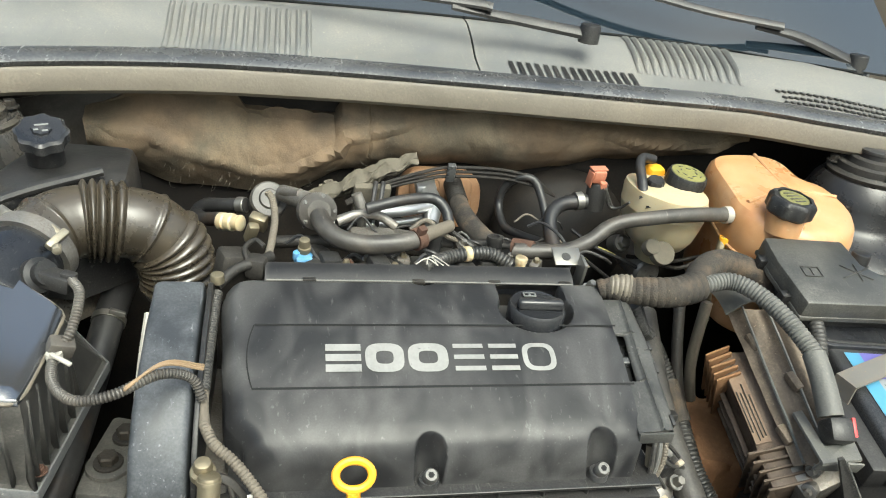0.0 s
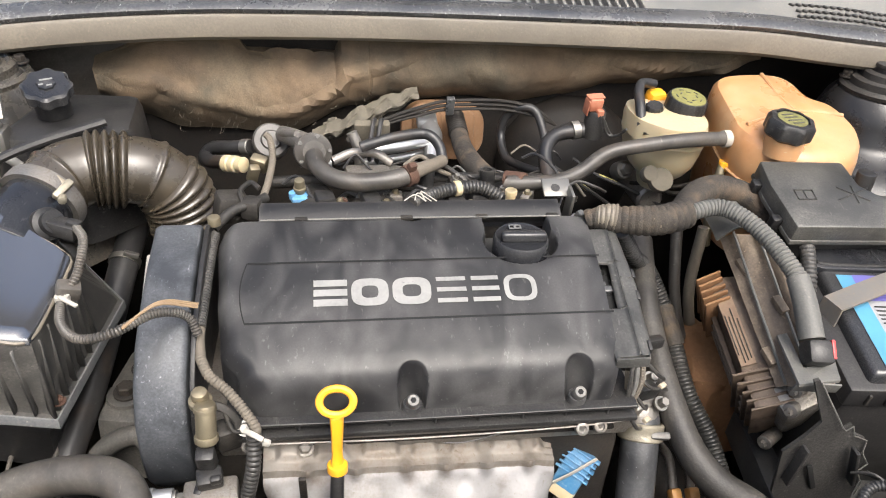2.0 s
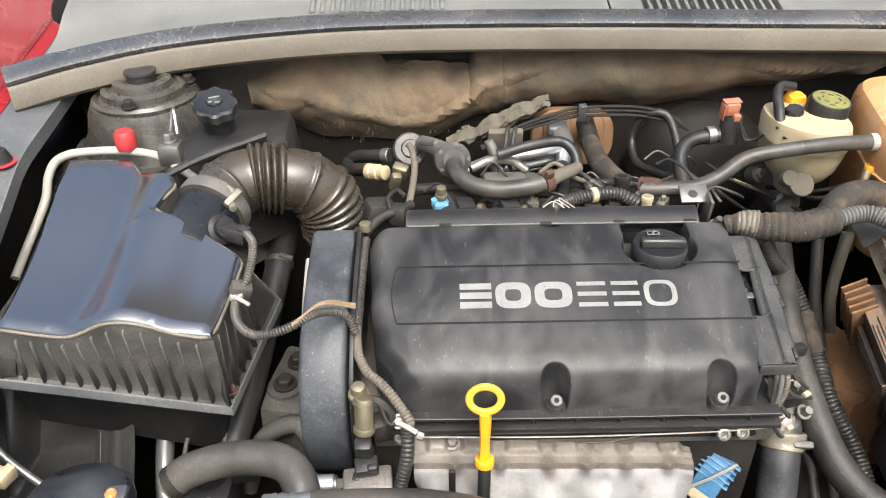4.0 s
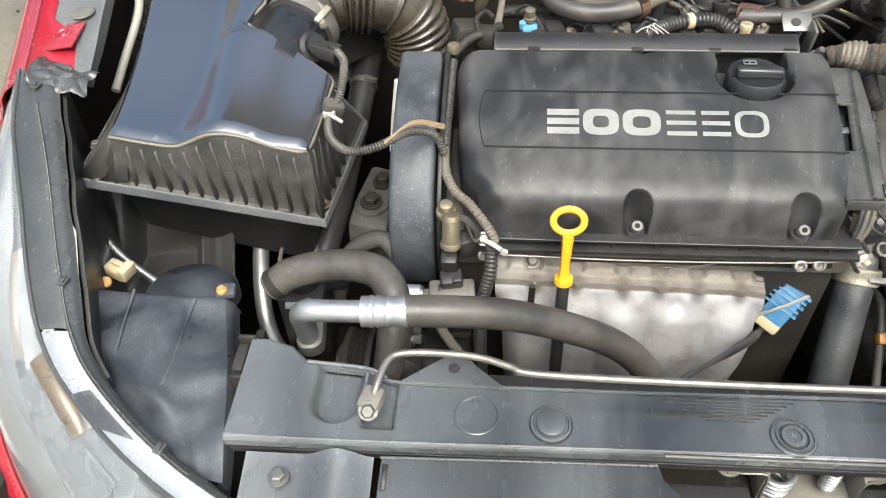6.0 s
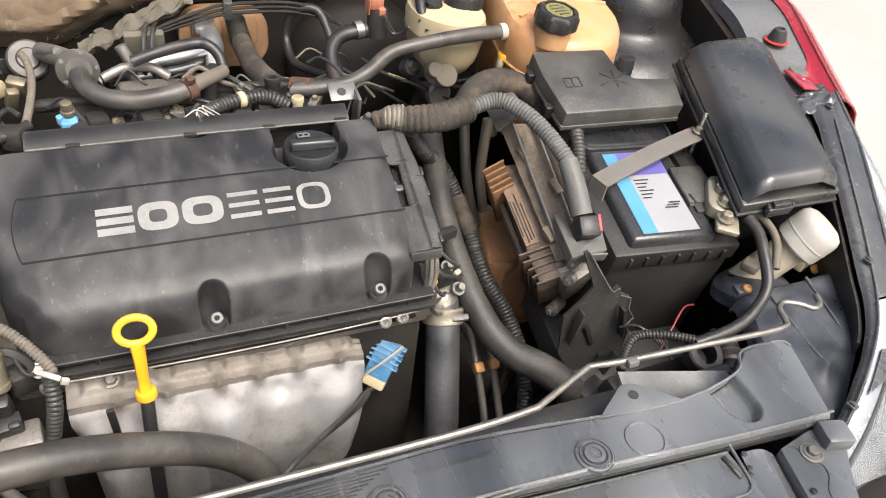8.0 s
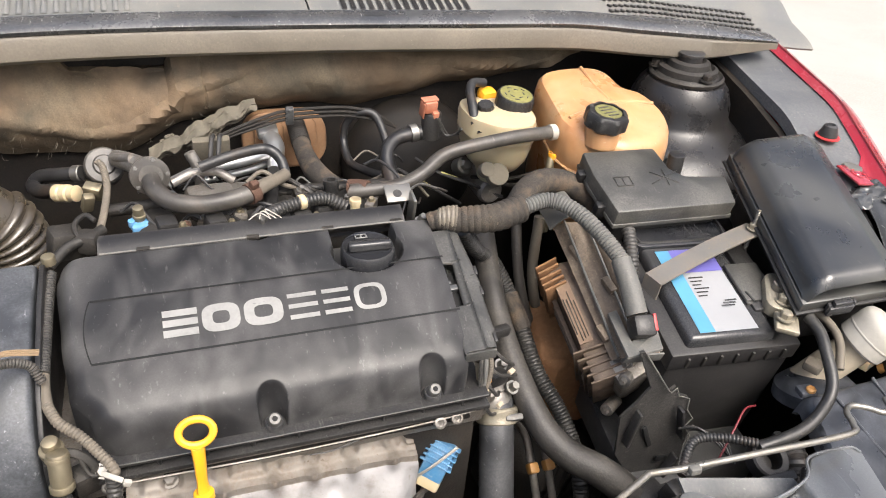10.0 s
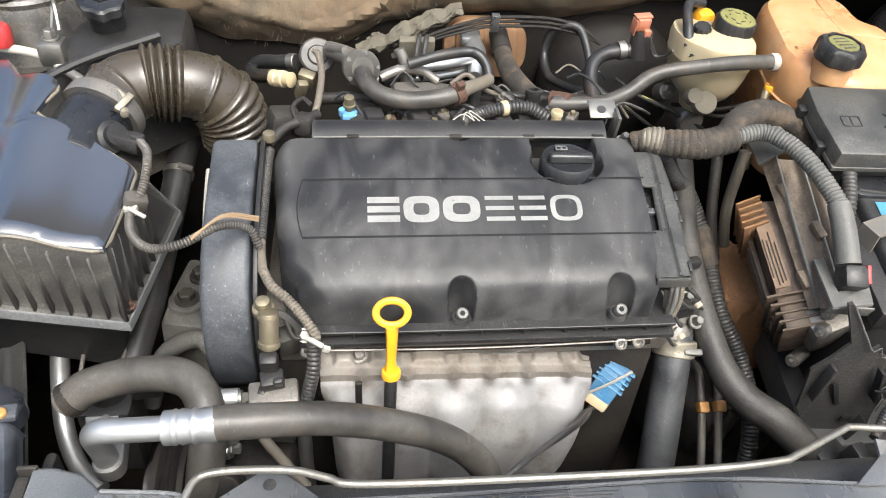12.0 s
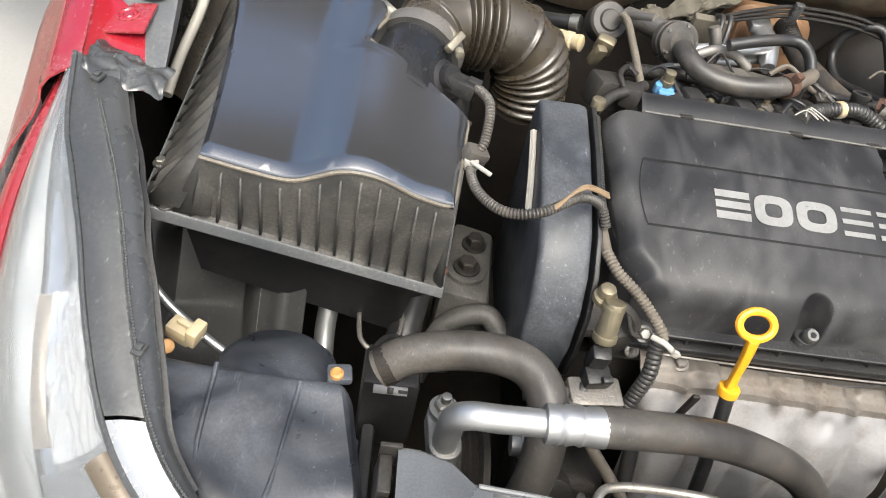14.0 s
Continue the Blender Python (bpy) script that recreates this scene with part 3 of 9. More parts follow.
g = B()
sheet(g, mat_at, 220, 40, 0.012)
felt = solo("firewall_mat", g, FELT, "moulded brown felt insulation mat, dusty and frayed, on the firewall", "insulation")
for cx, cz in ((0.127, 0.933), (-0.134, 0.908), (-0.356, 0.887), (0.503, 0.930), (0.264, 0.912)):
    g = B()
    m = pose(cx, mat_at((cx + 0.40) / 0.98, (cz - mat_low(cx)) / (mat_high(cx) - mat_low(cx))).y + 0.002, cz, 62)
    lathe(g, [(0.0155, 0), (0.0155, 0.003), (0.011, 0.0075), (0.0065, 0.008), (0.006, 0.0055), (0, 0.0055)], m, 20)
    box(g, tuple(m @ Vector((0, 0, 0.006))), (0.009, 0.0025, 0.002), (62, 0, 0))
    part("retainer", g, BLACK_DIRTY, felt, "black push-in plastic retainer")
g = B()
def torn(u, v):
    x = -0.105 + 0.155 * u + 0.004 * noise.noise((u * 9, v * 3, 5))
    low = smooth_lerp([(0, 0.799), (0.25, 0.803), (0.5, 0.818), (0.75, 0.842), (1, 0.868)], u)
    high = smooth_lerp([(0, 0.816), (0.25, 0.832), (0.5, 0.856), (0.75, 0.872), (1, 0.884)], u)
    z = low + (high - low) * v + 0.005 * noise.noise((u * 11, v * 2, 1))
    return Vector((x, 0.362 - 0.018 * math.sin(math.pi * v) + 0.010 * noise.noise((u * 8, v * 4, 8)) + 0.003 * noise.noise((u * 30, v * 12, 8)), z))
sheet(g, torn, 90, 20, 0.004)
solo("torn_felt_flap", g, FELT_PALE, "pale grey torn felt flap hanging below the mat", "insulation")
# frayed fibres at the mat's lower edge
g = B()
rng = random.Random(5)
for k in range(80):
    x = rng.uniform(-0.30, 0.02)
    z = mat_low(x) + rng.uniform(0.0, 0.05)
    y = 0.374 + rng.uniform(-0.006, 0.006)
    a = rng.uniform(-0.004, 0.004)
    h = rng.uniform(0.002, 0.007)
    tube(g, [(x, y + 0.006, z), (x + a, y - 0.008, z - h * 0.4), (x + a * 2 + rng.uniform(-0.004, 0.004), y - 0.006, z - h)], 0.0002, seg=3, n=3)
tagged(part("frayed_fibre", g, FELT_PALE, felt), "loose frayed felt fibres", kind="stuff")

# rubber seal along the cowl
SEAL_LINE = [(-0.66, 0.20, 0.970), (-0.58, 0.245, 0.980), (-0.46, 0.295, 0.988), (-0.28, 0.335, 0.991), (-0.10, 0.343, 0.992), (0.127, 0.335, 0.992), (0.348, 0.318, 0.992), (0.52, 0.302, 0.992), (0.63, 0.268, 0.990), (0.74, 0.243, 0.986), (0.86, 0.240, 0.978)]
seal = thing("cowl_seal", (0.1, 0.33, 0.95), "long rubber bonnet seal with taupe flange and black bead", "seal")


def strip(offsets, n=10):
    line = curve(SEAL_LINE, n)
    b = B()
    rings = []
    for i, p in enumerate(line):
        d = line[min(i + 1, len(line) - 1)] - line[max(i - 1, 0)]
        out = Vector((d.y, -d.x, 0)).normalized()
        fade = 1.0 if p.x < 0.72 else max(0.35, 1 - (p.x - 0.72) / 0.2)
        rings.append([b.verts.new(p - out * oy + Vector((0, 0, oz * fade))) for oy, oz in offsets])
    k = len(offsets)
    for p, q in zip(rings, rings[1:]):
        for i in range(k):
            b.faces.new((p[i], p[(i + 1) % k], q[(i + 1) % k], q[i]))
    b.faces.new(rings[0])
    b.faces.new(rings[-1][::-1])
    bmesh.ops.recalc_face_normals(b, faces=b.faces)
    return b


part("flange", strip([(0.0, 0.0), (-0.003, -0.004), (-0.003, -0.030), (0.004, -0.036), (0.014, -0.034), (0.012, 0.0)]), SEAL, seal, "taupe sheet-metal flange below the bead")
part("bead", strip([(-0.002, 0.002), (-0.004, 0.007), (0.002, 0.012), (0.012, 0.014), (0.022, 0.017), (0.034, 0.016), (0.040, 0.010), (0.040, -0.004), (0.004, -0.002)]), SEAL_BLACK, seal, "black rubber bead")

# cowl panel with air slots
cowl = thing("windscreen_cowl", (0.1, 0.45, 0.98), "weathered grey plastic cowl below the windscreen", "cowl panel")


def cowl_front(x):
    return smooth_lerp([(-0.80, 0.20), (-0.60, 0.285), (-0.28, 0.382), (-0.10, 0.388), (0.127, 0.380), (0.35, 0.362), (0.52, 0.345), (0.63, 0.31), (0.74, 0.285), (0.95, 0.27)], x)


def cowl_at(x, v):
    f = cowl_front(x)
    y = f + (0.20 - 0.05 * abs(x - 0.085)) * v
    z = lerp([(0, 0.978), (0.10, 0.988), (0.45, 1.004), (0.62, 1.022), (0.85, 1.038), (1.0, 1.040)], v)
    return Vector((x, y, z - 0.10 * max(0, abs(x - 0.085) - 0.62)))


for a, b in ((-0.65, 0.142), (0.145, 0.97)):
    g = B()
    sheet(g, lambda u, v: cowl_at(a + (b - a) * u, v), 70, 14, 0.004)
    part("panel_half", g, COWL, cowl)


def slots(x0, x1, v0, v1, count, name):
    for i in range(count):
        x = x0 + (x1 - x0) * (i + 0.5) / count
        w = (x1 - x0) / count * 0.55
        g = B()
        sheet(g, lambda u, v: cowl_at(x + w * (u - 0.5), v0 + (v1 - v0) * v) + Vector((0, 0, 0.002 + 0.007 * math.sin(math.pi * u) * min(1, 4 * v, 4 * (1 - v) + 0.3))), 6, 8)
        part("louvre", g, COWL, cowl)


slots(-0.31, -0.10, 0.22, 0.80, 14, "a")
slots(0.40, 0.575, 0.45, 0.95, 13, "b")
for i in range(15):
    x = 0.19 + 0.205 * (i + 0.5) / 15
    g = B()
    sheet(g, lambda u, v: cowl_at(x + 0.007 * (u - 0.5), 0.20 + 0.22 * v) + Vector((0, 0, 0.0025)), 2, 4)
    part("slot", g, BLACK, cowl, "dark air slot")
g = B()
for i in range(26):
    for j in range(5):
        x, v = 0.62 + 0.26 * i / 26 + 0.004 * (j % 2), 0.10 + 0.09 * j
        c = cowl_at(x, v)
        box(g, (c.x, c.y, c.z + 0.002), (0.006, 0.008, 0.003), (0, 0, 35))
part("mesh_grille", g, BLACK, cowl, "fine black plastic mesh at the cowl corner")

# windscreen and what closes the cabin
g = B()
sheet(g, lambda u, v: Vector((-0.72 + 1.60 * u, cowl_at(-0.72 + 1.60 * u, 0.93).y + 0.01 + 0.80 * v, 1.045 - 0.05 * max(0, abs(u - 0.5) - 0.3) + 0.44 * v + 0.05 * math.sin(math.pi * v))), 24, 16, 0.005)
solo("windscreen", g, GLASS_DARK, "tinted laminated windscreen reflecting the sky", "windscreen", kind="structure")
g = B()
b = B()
side = [(0.535, 0.30), (0.535, 0.985), (0.66, 1.02), (1.44, 1.455), (1.75, 1.50), (2.20, 1.47), (2.45, 1.30), (2.45, 0.30)]
lo = [b.verts.new((-0.70 - 0.06 * (z < 1.1), y, z)) for y, z in side]
hi = [b.verts.new((0.87 + 0.06 * (z < 1.1), y, z)) for y, z in side]
b.faces.new(lo)
b.faces.new(hi[::-1])
for i in range(len(side)):
    j = (i + 1) % len(side)
    b.faces.new((lo[i], hi[i], hi[j], lo[j]))
bmesh.ops.recalc_face_normals(b, faces=b.faces)
bmesh.ops.bevel(b, geom=b.edges[:], offset=0.03, segments=3, profile=0.5, affect="EDGES")
merge(g, b)
shell("wall_cabin", g, BODY_DARK, "dark cabin behind the windscreen")
g = B()
tube(g, [(0.80, 0.47, 1.015), (0.84, 0.52, 1.05), (0.87, 0.62, 1.11), (0.89, 0.85, 1.26), (0.86, 1.15, 1.42)], [0.028, 0.034, 0.036, 0.036, 0.034], seg=10)
solo("pillar_trim", g, PANEL, "dark windscreen pillar at the corner of the glass", "pillar", kind="structure")


def wiper(pivot, elbow, tip, blade):
    w = thing("wiper", pivot, "matt black windscreen wiper arm parked above the cowl", "wiper", "windscreen wipers")
    g = B()
    disc_on(g, (pivot[0], pivot[1], pivot[2] - 0.012), 0.016, 0.028, seg=16)
    part("pivot_cap", g, BLACK, w)
    g = B()
    tube(g, [pivot, elbow, tip], [0.011, 0.010, 0.007], seg=8, flat=0.6)
    part("arm", g, BLACK, w)
    g = B()
    tube(g, blade, 0.008, seg=8, flat=0.6)
    part("blade", g, RUBBER, w)
    return w


wiper((0.315, 0.455, 1.055), (0.20, 0.47, 1.065), (0.10, 0.475, 1.075), [(-0.45, 0.60, 1.085), (-0.15, 0.53, 1.085), (0.12, 0.475, 1.082), (0.16, 0.465, 1.080)])
wiper((0.80, 0.46, 1.045), (0.70, 0.485, 1.075), (0.62, 0.50, 1.085), [(0.16, 0.66, 1.155), (0.35, 0.58, 1.125), (0.52, 0.52, 1.10), (0.66, 0.485, 1.09)])

# wings
def wing(side):
    s = -1 if side < 0 else 1
    w = thing("front_wing", (0.085 + s * 0.76, 0.1, 0.6), "glossy red front wing with grey bolted flange", "car wing", "front wings")
    def edge(v):
        x = (0.745 if s < 0 else 0.757) + lerp([(0, 0), (0.35, 0.028 if s < 0 else 0.046), (1, 0.032 if s < 0 else 0.056)], v)
        return x, -0.075 + 0.50 * v, lerp([(0, 0.882), (0.15, 0.902), (0.40, 0.938), (1, 0.992)], v)
    def skin(u, v):
        x, y, z = edge(v)
        x += smooth_lerp([(0, 0), (0.25, 0.034), (0.6, 0.088), (1, 0.110 + 0.03 * v)], u)
        z -= 0.38 * u * u + 0.02 * u
        return Vector((0.085 + s * x, y - 0.04 * u * (1 - v), z))
    g = B()
    sheet(g, skin, 18, 22, 0.002)
    part("skin", g, RED, w)
    g = B()
    def lip_w(v):
        return smooth_lerp([(0, 0.052), (0.15, 0.046), (0.19, 0.014), (1, 0.014)] if s < 0 else [(0, 0.055), (0.08, 0.045), (0.18, 0.012), (1, 0.012)], v)
    def lip(u, v):
        x, y, z = edge(v)
        w_ = lip_w(v)
        return Vector((0.085 + s * (x + 0.001 - w_ * u), y, z - 0.002 - 0.012 * min(1, u * w_ / 0.016) - 0.10 * max(0, u * w_ - 0.016)))
    sheet(g, lip, 16, 30, 0.002)
    part("lip", g, RED, w)
    g = B()
    def rail(u, v):
        v_ = 0.05 + 0.95 * v
        x, y, z = edge(v_)
        a = lip_w(v_) - 0.003
        b_ = max(a + 0.012, 0.094 if s > 0 else lerp([(0, 0.062), (0.3, 0.068), (1, 0.085)], v_))
        return Vector((0.085 + s * (x - a - (b_ - a) * u), y, z - 0.014 - 0.004 * u - 0.06 * max(0, a - 0.016)))
    sheet(g, rail, 14, 30, 0.02)
    part("flange", g, UNDERPAINT, w, "dark grey painted flange with bolt holes")
    x, y, z = edge(0.10)
    g = B()
    tx, ty_, tz = (-0.644, -0.002, 0.889) if s < 0 else (0.812, -0.030, 0.887)
    box(g, (tx, ty_, tz), (0.040, 0.046, 0.003), (6, s * 8, 0), bev=0.001)
    lathe(g, [(0.010, 0), (0.010, 0.0016), (0.0085, 0.0022), (0.0075, 0.0010), (0.005, 0.0010), (0.004, 0.002), (0, 0.002)], pose(tx, ty_ + 0.002, tz + 0.0012, 6, s * 8, 0), 22)
    part("tab", g, RED, w, "bright red bolted tab")
    if s > 0:
        px, py, pz = 0.824, 0.052, 0.9055
    else:
        x, y, z = edge(0.40)
        px, py, pz = -0.637, 0.098, 0.915
    g = B()
    lathe(g, [(0.0175, 0), (0.0175, 0.001), (0.014, 0.002), (0, 0.002)], pose(px, py, pz), 22)
    part("hole_ring", g, RED_BIT, w, "red ring round the stop")
    g = B()
    lathe(g, [(0.0135, 0), (0.013, 0.005), (0.0095, 0.016), (0.0060, 0.018), (0.004, 0.013), (0, 0.013)], pose(px, py, pz + 0.001), 20)
    part("bump_stop", g, RUBBER, w, "black rubber bonnet stop")
    g = B()
    lathe(g, [(0.014, 0), (0.013, 0.003), (0.006, 0.0045), (0, 0.0045)], pose(px - s * 0.004, py - 0.062, pz - 0.018, 0, s * 6, 0), 14)
    part("plug", g, LOOM_GREY, w, "dusty plug")
    return w


wing(-1)
wing(1)

# the front door, swung open behind the wing
hinge, out = Vector((-0.77, 0.83, 0.0)), Vector((-0.836, 0.548, 0.0))
across = Vector((-out.y, out.x, 0.0))
def door_skin(u, v):
    z = 0.40 + 0.56 * v + 0.05 * max(0.0, u - 0.8) ** 2 * 25 * (1 - v)
    bulge = 0.035 * math.sin(math.pi * min(1.0, 0.15 + 0.85 * v)) + 0.006 * math.exp(-((v - 0.62) / 0.03) ** 2) - 0.02 * (1 - v) ** 6
    return hinge + out * (1.22 * u) + across * bulge + Vector((0, 0, z))
g = B()
sheet(g, door_skin, 24, 40, 0.035)
shell("door_1", g, RED, "glossy red car door standing open")

# ---- air box side ----
def strut_tower(c, label, paint, profile, k=1.0):
    t = thing("strut_tower", (c[0], c[1], 0.80), label, "strut tower", "suspension strut towers")
    m = pose(c[0], c[1], 0.0)
    top = m @ Matrix.Diagonal((k, k, 1, 1))
    g = B()
    lathe(g, profile, m, 40)
    part("dome", g, paint, t)
    g = B()
    lathe(g, [(0.068, 0.928), (0.070, 0.933), (0.066, 0.937), (0.060, 0.934), (0.056, 0.936), (0.055, 0.945), (0.048, 0.948), (0.044, 0.945), (0.040, 0.946), (0.038, 0.954), (0.030, 0.957), (0.024, 0.953), (0, 0.953)], top, 40)
    part("bearing_plate", g, BLACK_DIRTY if paint is TOWER_BLACK else TOWER, t, "dusty ringed bearing plate")
    g = B()
    lathe(g, [(0.019, 0.943), (0.019, 0.962), (0.021, 0.963), (0.021, 0.967), (0.017, 0.969), (0, 0.969)], m, 24)
    part("dust_cap", g, RUBBER, t, "black rubber dust cap")
    for a in (30, 150, 270):
        g = B()
        hex_on(g, (c[0] + 0.060 * k * math.cos(radians(a)), c[1] + 0.060 * k * math.sin(radians(a)), 0.939), 0.007, 0.010)
        part("nut", g, DARK_STEEL, t)
    return t


strut_tower((-0.515, 0.265), "dusty grey domed strut tower with a dust cap", TOWER, [(0.20, 0.74), (0.170, 0.80), (0.128, 0.845), (0.106, 0.862), (0.106, 0.866), (0.096, 0.868), (0.084, 0.890), (0.078, 0.915), (0.072, 0.928), (0.0, 0.930)])
strut_tower((0.705, 0.245), "glossy black domed strut tower with a dust cap", TOWER_BLACK, [(0.20, 0.74), (0.172, 0.80), (0.140, 0.835), (0.110, 0.852), (0.088, 0.862), (0.081, 0.872), (0.078, 0.895), (0.070, 0.916), (0.061, 0.927), (0.0, 0.930)], 0.84)

# screw-top reservoir
res = thing("fluid_reservoir", (-0.40, 0.22, 0.84), "black reservoir with a lobed star-shaped screw cap", "reservoir")
g = B()
prism(g, [(-0.47, 0.14), (-0.36, 0.11), (-0.30, 0.17), (-0.31, 0.29), (-0.44, 0.30)], 0.78, 0.905, bev=0.012, shrink=0.86)
part("body", g, BLACK, res)
g = B()
tube(g, [(-0.50, 0.075, 0.87), (-0.42, 0.12, 0.90), (-0.335, 0.165, 0.915)], 0.0055, seg=8)
part("ledge", g, BLACK, res)
g = B()
lathe(g, [(0.020, -0.05), (0.020, -0.004), (0.018, 0.002)], pose(-0.401, 0.196, 0.936, 24, 2, 10), 20)
part("neck", g, BLACK, res)
g = B()
lathe(g, [(0.026, 0.0), (0.031, 0.003), (0.031, 0.017), (0.027, 0.020), (0.012, 0.019), (0.011, 0.022), (0, 0.022)], pose(-0.401, 0.196, 0.936, 24, 2, 10) @ Matrix.Scale(0.86, 4), 48, 8, 0.06)
part("cap", g, GLOSSY, res, "black star-shaped cap with pale symbols")
g = B()
for dx, dy, w in ((0.0, 0.005, 0.014), (0.004, -0.004, 0.006), (-0.005, -0.003, 0.005)):
    merge(g, box(B(), (dx, dy, 0.0192), (w, 0.0022, 0.0008), (0, 0, 12), bev=0.0003), pose(-0.401, 0.196, 0.936, 24, 2, 10))
part("cap_symbol", g, INK, res)

# the air box: tilted body, moulded lid, ribbed skirt
ab = thing("air_filter_box", (-0.46, -0.01, 0.62), "black plastic air filter box with a smooth moulded lid", "air box")


def lid_z(x, y):
    crest = sum(lerp([(-0.60, 0.857), (-0.556, 0.860), (-0.474, 0.856), (-0.440, 0.8745), (-0.420, 0.8745), (-0.400, 0.868), (-0.375, 0.853), (-0.345, 0.844), (-0.32, 0.838)], x + d) for d in (-0.010, -0.005, 0.0, 0.005, 0.010)) / 5
    return crest + 0.045 * smooth_lerp([(-0.14, 0), (0.13, 1)], y)




def lid_edge(y):
    """left and right edge of the lid at y"""
    left = lerp([(-0.14, -0.549), (0.02, -0.558), (0.13, -0.571)], y)
    right = lerp([(-0.14, -0.345), (-0.025, -0.335), (0.0, -0.385), (0.006, -0.432), (0.012, -0.434), (0.062, -0.420), (0.09, -0.470), (0.13, -0.495)], y)
    return left, right


g = B()
NV, NU = 44, 44


def lid_at(u, v):
    y = -0.136 + 0.266 * v
    a, b = lid_edge(y)
    x = a + (b - a) * u
    y -= 0.012 * math.sin(math.pi * u) * (1 - v) ** 4
    z = lid_z(x, y)
    rim = min(u * (b - a), (1 - u) * (b - a), v * 0.266, (1 - v) * 0.266)
    if rim < 0.004:
        z -= 0.004 * (1 - rim / 0.004) ** 2
    return Vector((x, y, z))


sheet(g, lid_at, NU, NV)
edge_loop = [lid_at(i / 40, 0) for i in range(41)] + [lid_at(1, i / 40) for i in range(1, 41)] + [lid_at(1 - i / 40, 1) for i in range(1, 41)] + [lid_at(0, 1 - i / 40) for i in range(1, 40)]
centre = Vector((-0.465, -0.005, 0.8))
b = bmesh.new()
rows = []
for drop, grow in ((0, 1.0), (0.002, 1.010), (0.006, 1.012)):
    rows.append([b.verts.new((centre.x + (p.x - centre.x) * grow, centre.y + (p.y - centre.y) * grow, p.z - drop)) for p in edge_loop])
for p, q in zip(rows, rows[1:]):
    for i in range(len(p)):
        j = (i + 1) % len(p)
        b.faces.new((p[i], q[i], q[j], p[j]))
bmesh.ops.recalc_face_normals(b, faces=b.faces)
merge(g, b)
bmesh.ops.remove_doubles(g, verts=g.verts, dist=1e-5)
lid_part = part("lid", g, LID_GLOSS, ab, "smooth glossy black lid with a raised ridge")
# tan line along the rim: dust and the glossy edge highlight as colour
g = B()
tube(g, [((p.x - centre.x) * 1.011 + centre.x, (p.y - centre.y) * 1.011 + centre.y, p.z - 0.004) for p in edge_loop[:82:3]], 0.0019, seg=6, n=3)
part("rim_highlight", g, RIM_TAN, lid_part, "pale tan rim of the lid, dust and painted edge highlight")


# skirt flaring down to the flange
def flange_z(x):
    return lerp([(-0.61, 0.806), (-0.335, 0.738)], x)


FL = [(-0.597, -0.153), (-0.338, -0.141), (-0.318, 0.05), (-0.40, 0.14), (-0.61, 0.165)]


def on_flange(p, k=1.0):
    """where the line from the box's middle through p meets the joint outline"""
    c = Vector((-0.465, 0.0))
    d = Vector((p.x, p.y)) - c
    best = 9.0
    for (ax, ay), (bx, by) in zip(FL, FL[1:] + FL[:1]):
        e = Vector((bx - ax, by - ay))
        den = d.x * e.y - d.y * e.x
        if abs(den) < 1e-9:
            continue
        w = Vector((ax, ay)) - c
        t = (w.x * e.y - w.y * e.x) / den
        u = (w.x * d.y - w.y * d.x) / den
        if t > 0 and -1e-6 <= u <= 1.000001:
            best = min(best, t)
    q = c + d * best * k
    return Vector((q.x, q.y, flange_z(c.x + d.x * best)))


def with_corners(loop):
    """adds points to a loop where it faces a corner of the joint"""
    c = Vector((-0.465, 0.0))
    ang = lambda x, y: math.atan2(y - c.y, x - c.x)
    out = list(loop)
    for fx, fy in FL[:2]:
        a = ang(fx, fy)
        i = min(range(len(out)), key=lambda k: abs(ang(out[k].x, out[k].y) - a))
        r = (Vector((out[i].x, out[i].y)) - c).length
        out[i] = Vector((c.x + r * math.cos(a), c.y + r * math.sin(a), out[i].z))
    return out


joint = with_corners(edge_loop)
n = len(joint)


def bands(rings):
    b = B()
    vs = [[b.verts.new(p) for p in r] for r in rings]
    for p, q in zip(vs, vs[1:]):
        for i in range(n):
            j = (i + 1) % n
            b.faces.new((p[i], q[i], q[j], p[j]))
    bmesh.ops.recalc_face_normals(b, faces=b.faces)
    return b, vs


UP = Vector((0, 0, 1))
b, vs = bands([[Vector(((p.x - centre.x) * 1.006 + centre.x, (p.y - centre.y) * 1.006 + centre.y, p.z - 0.005)) for p in joint],
               [Vector(((p.x - centre.x) * 1.02 + centre.x, (p.y - centre.y) * 1.03 + centre.y, p.z - 0.020)) for p in joint],
               [on_flange(p, 0.94) + UP * 0.012 for p in joint], [on_flange(p, 0.955) + UP * 0.006 for p in joint], [on_flange(p, 0.99) + UP * 0.004 for p in joint]])
part("skirt", b, SKIRT, ab, "dusty skirt flaring to the joint")
b, vs = bands([[on_flange(p, 0.985) + UP * 0.004 for p in joint], [on_flange(p, 0.99) + UP * 0.0055 for p in joint], [on_flange(p, 1.0) + UP * 0.0050 for p in joint], [on_flange(p, 1.004) + UP * 0.003 for p in joint],
               [on_flange(p, 1.004) - UP * 0.006 for p in joint], [on_flange(p, 0.97) - UP * 0.008 for p in joint]])
part("flange", b, UNDERPAINT, ab, "grey-worn flange joining lid and bowl")


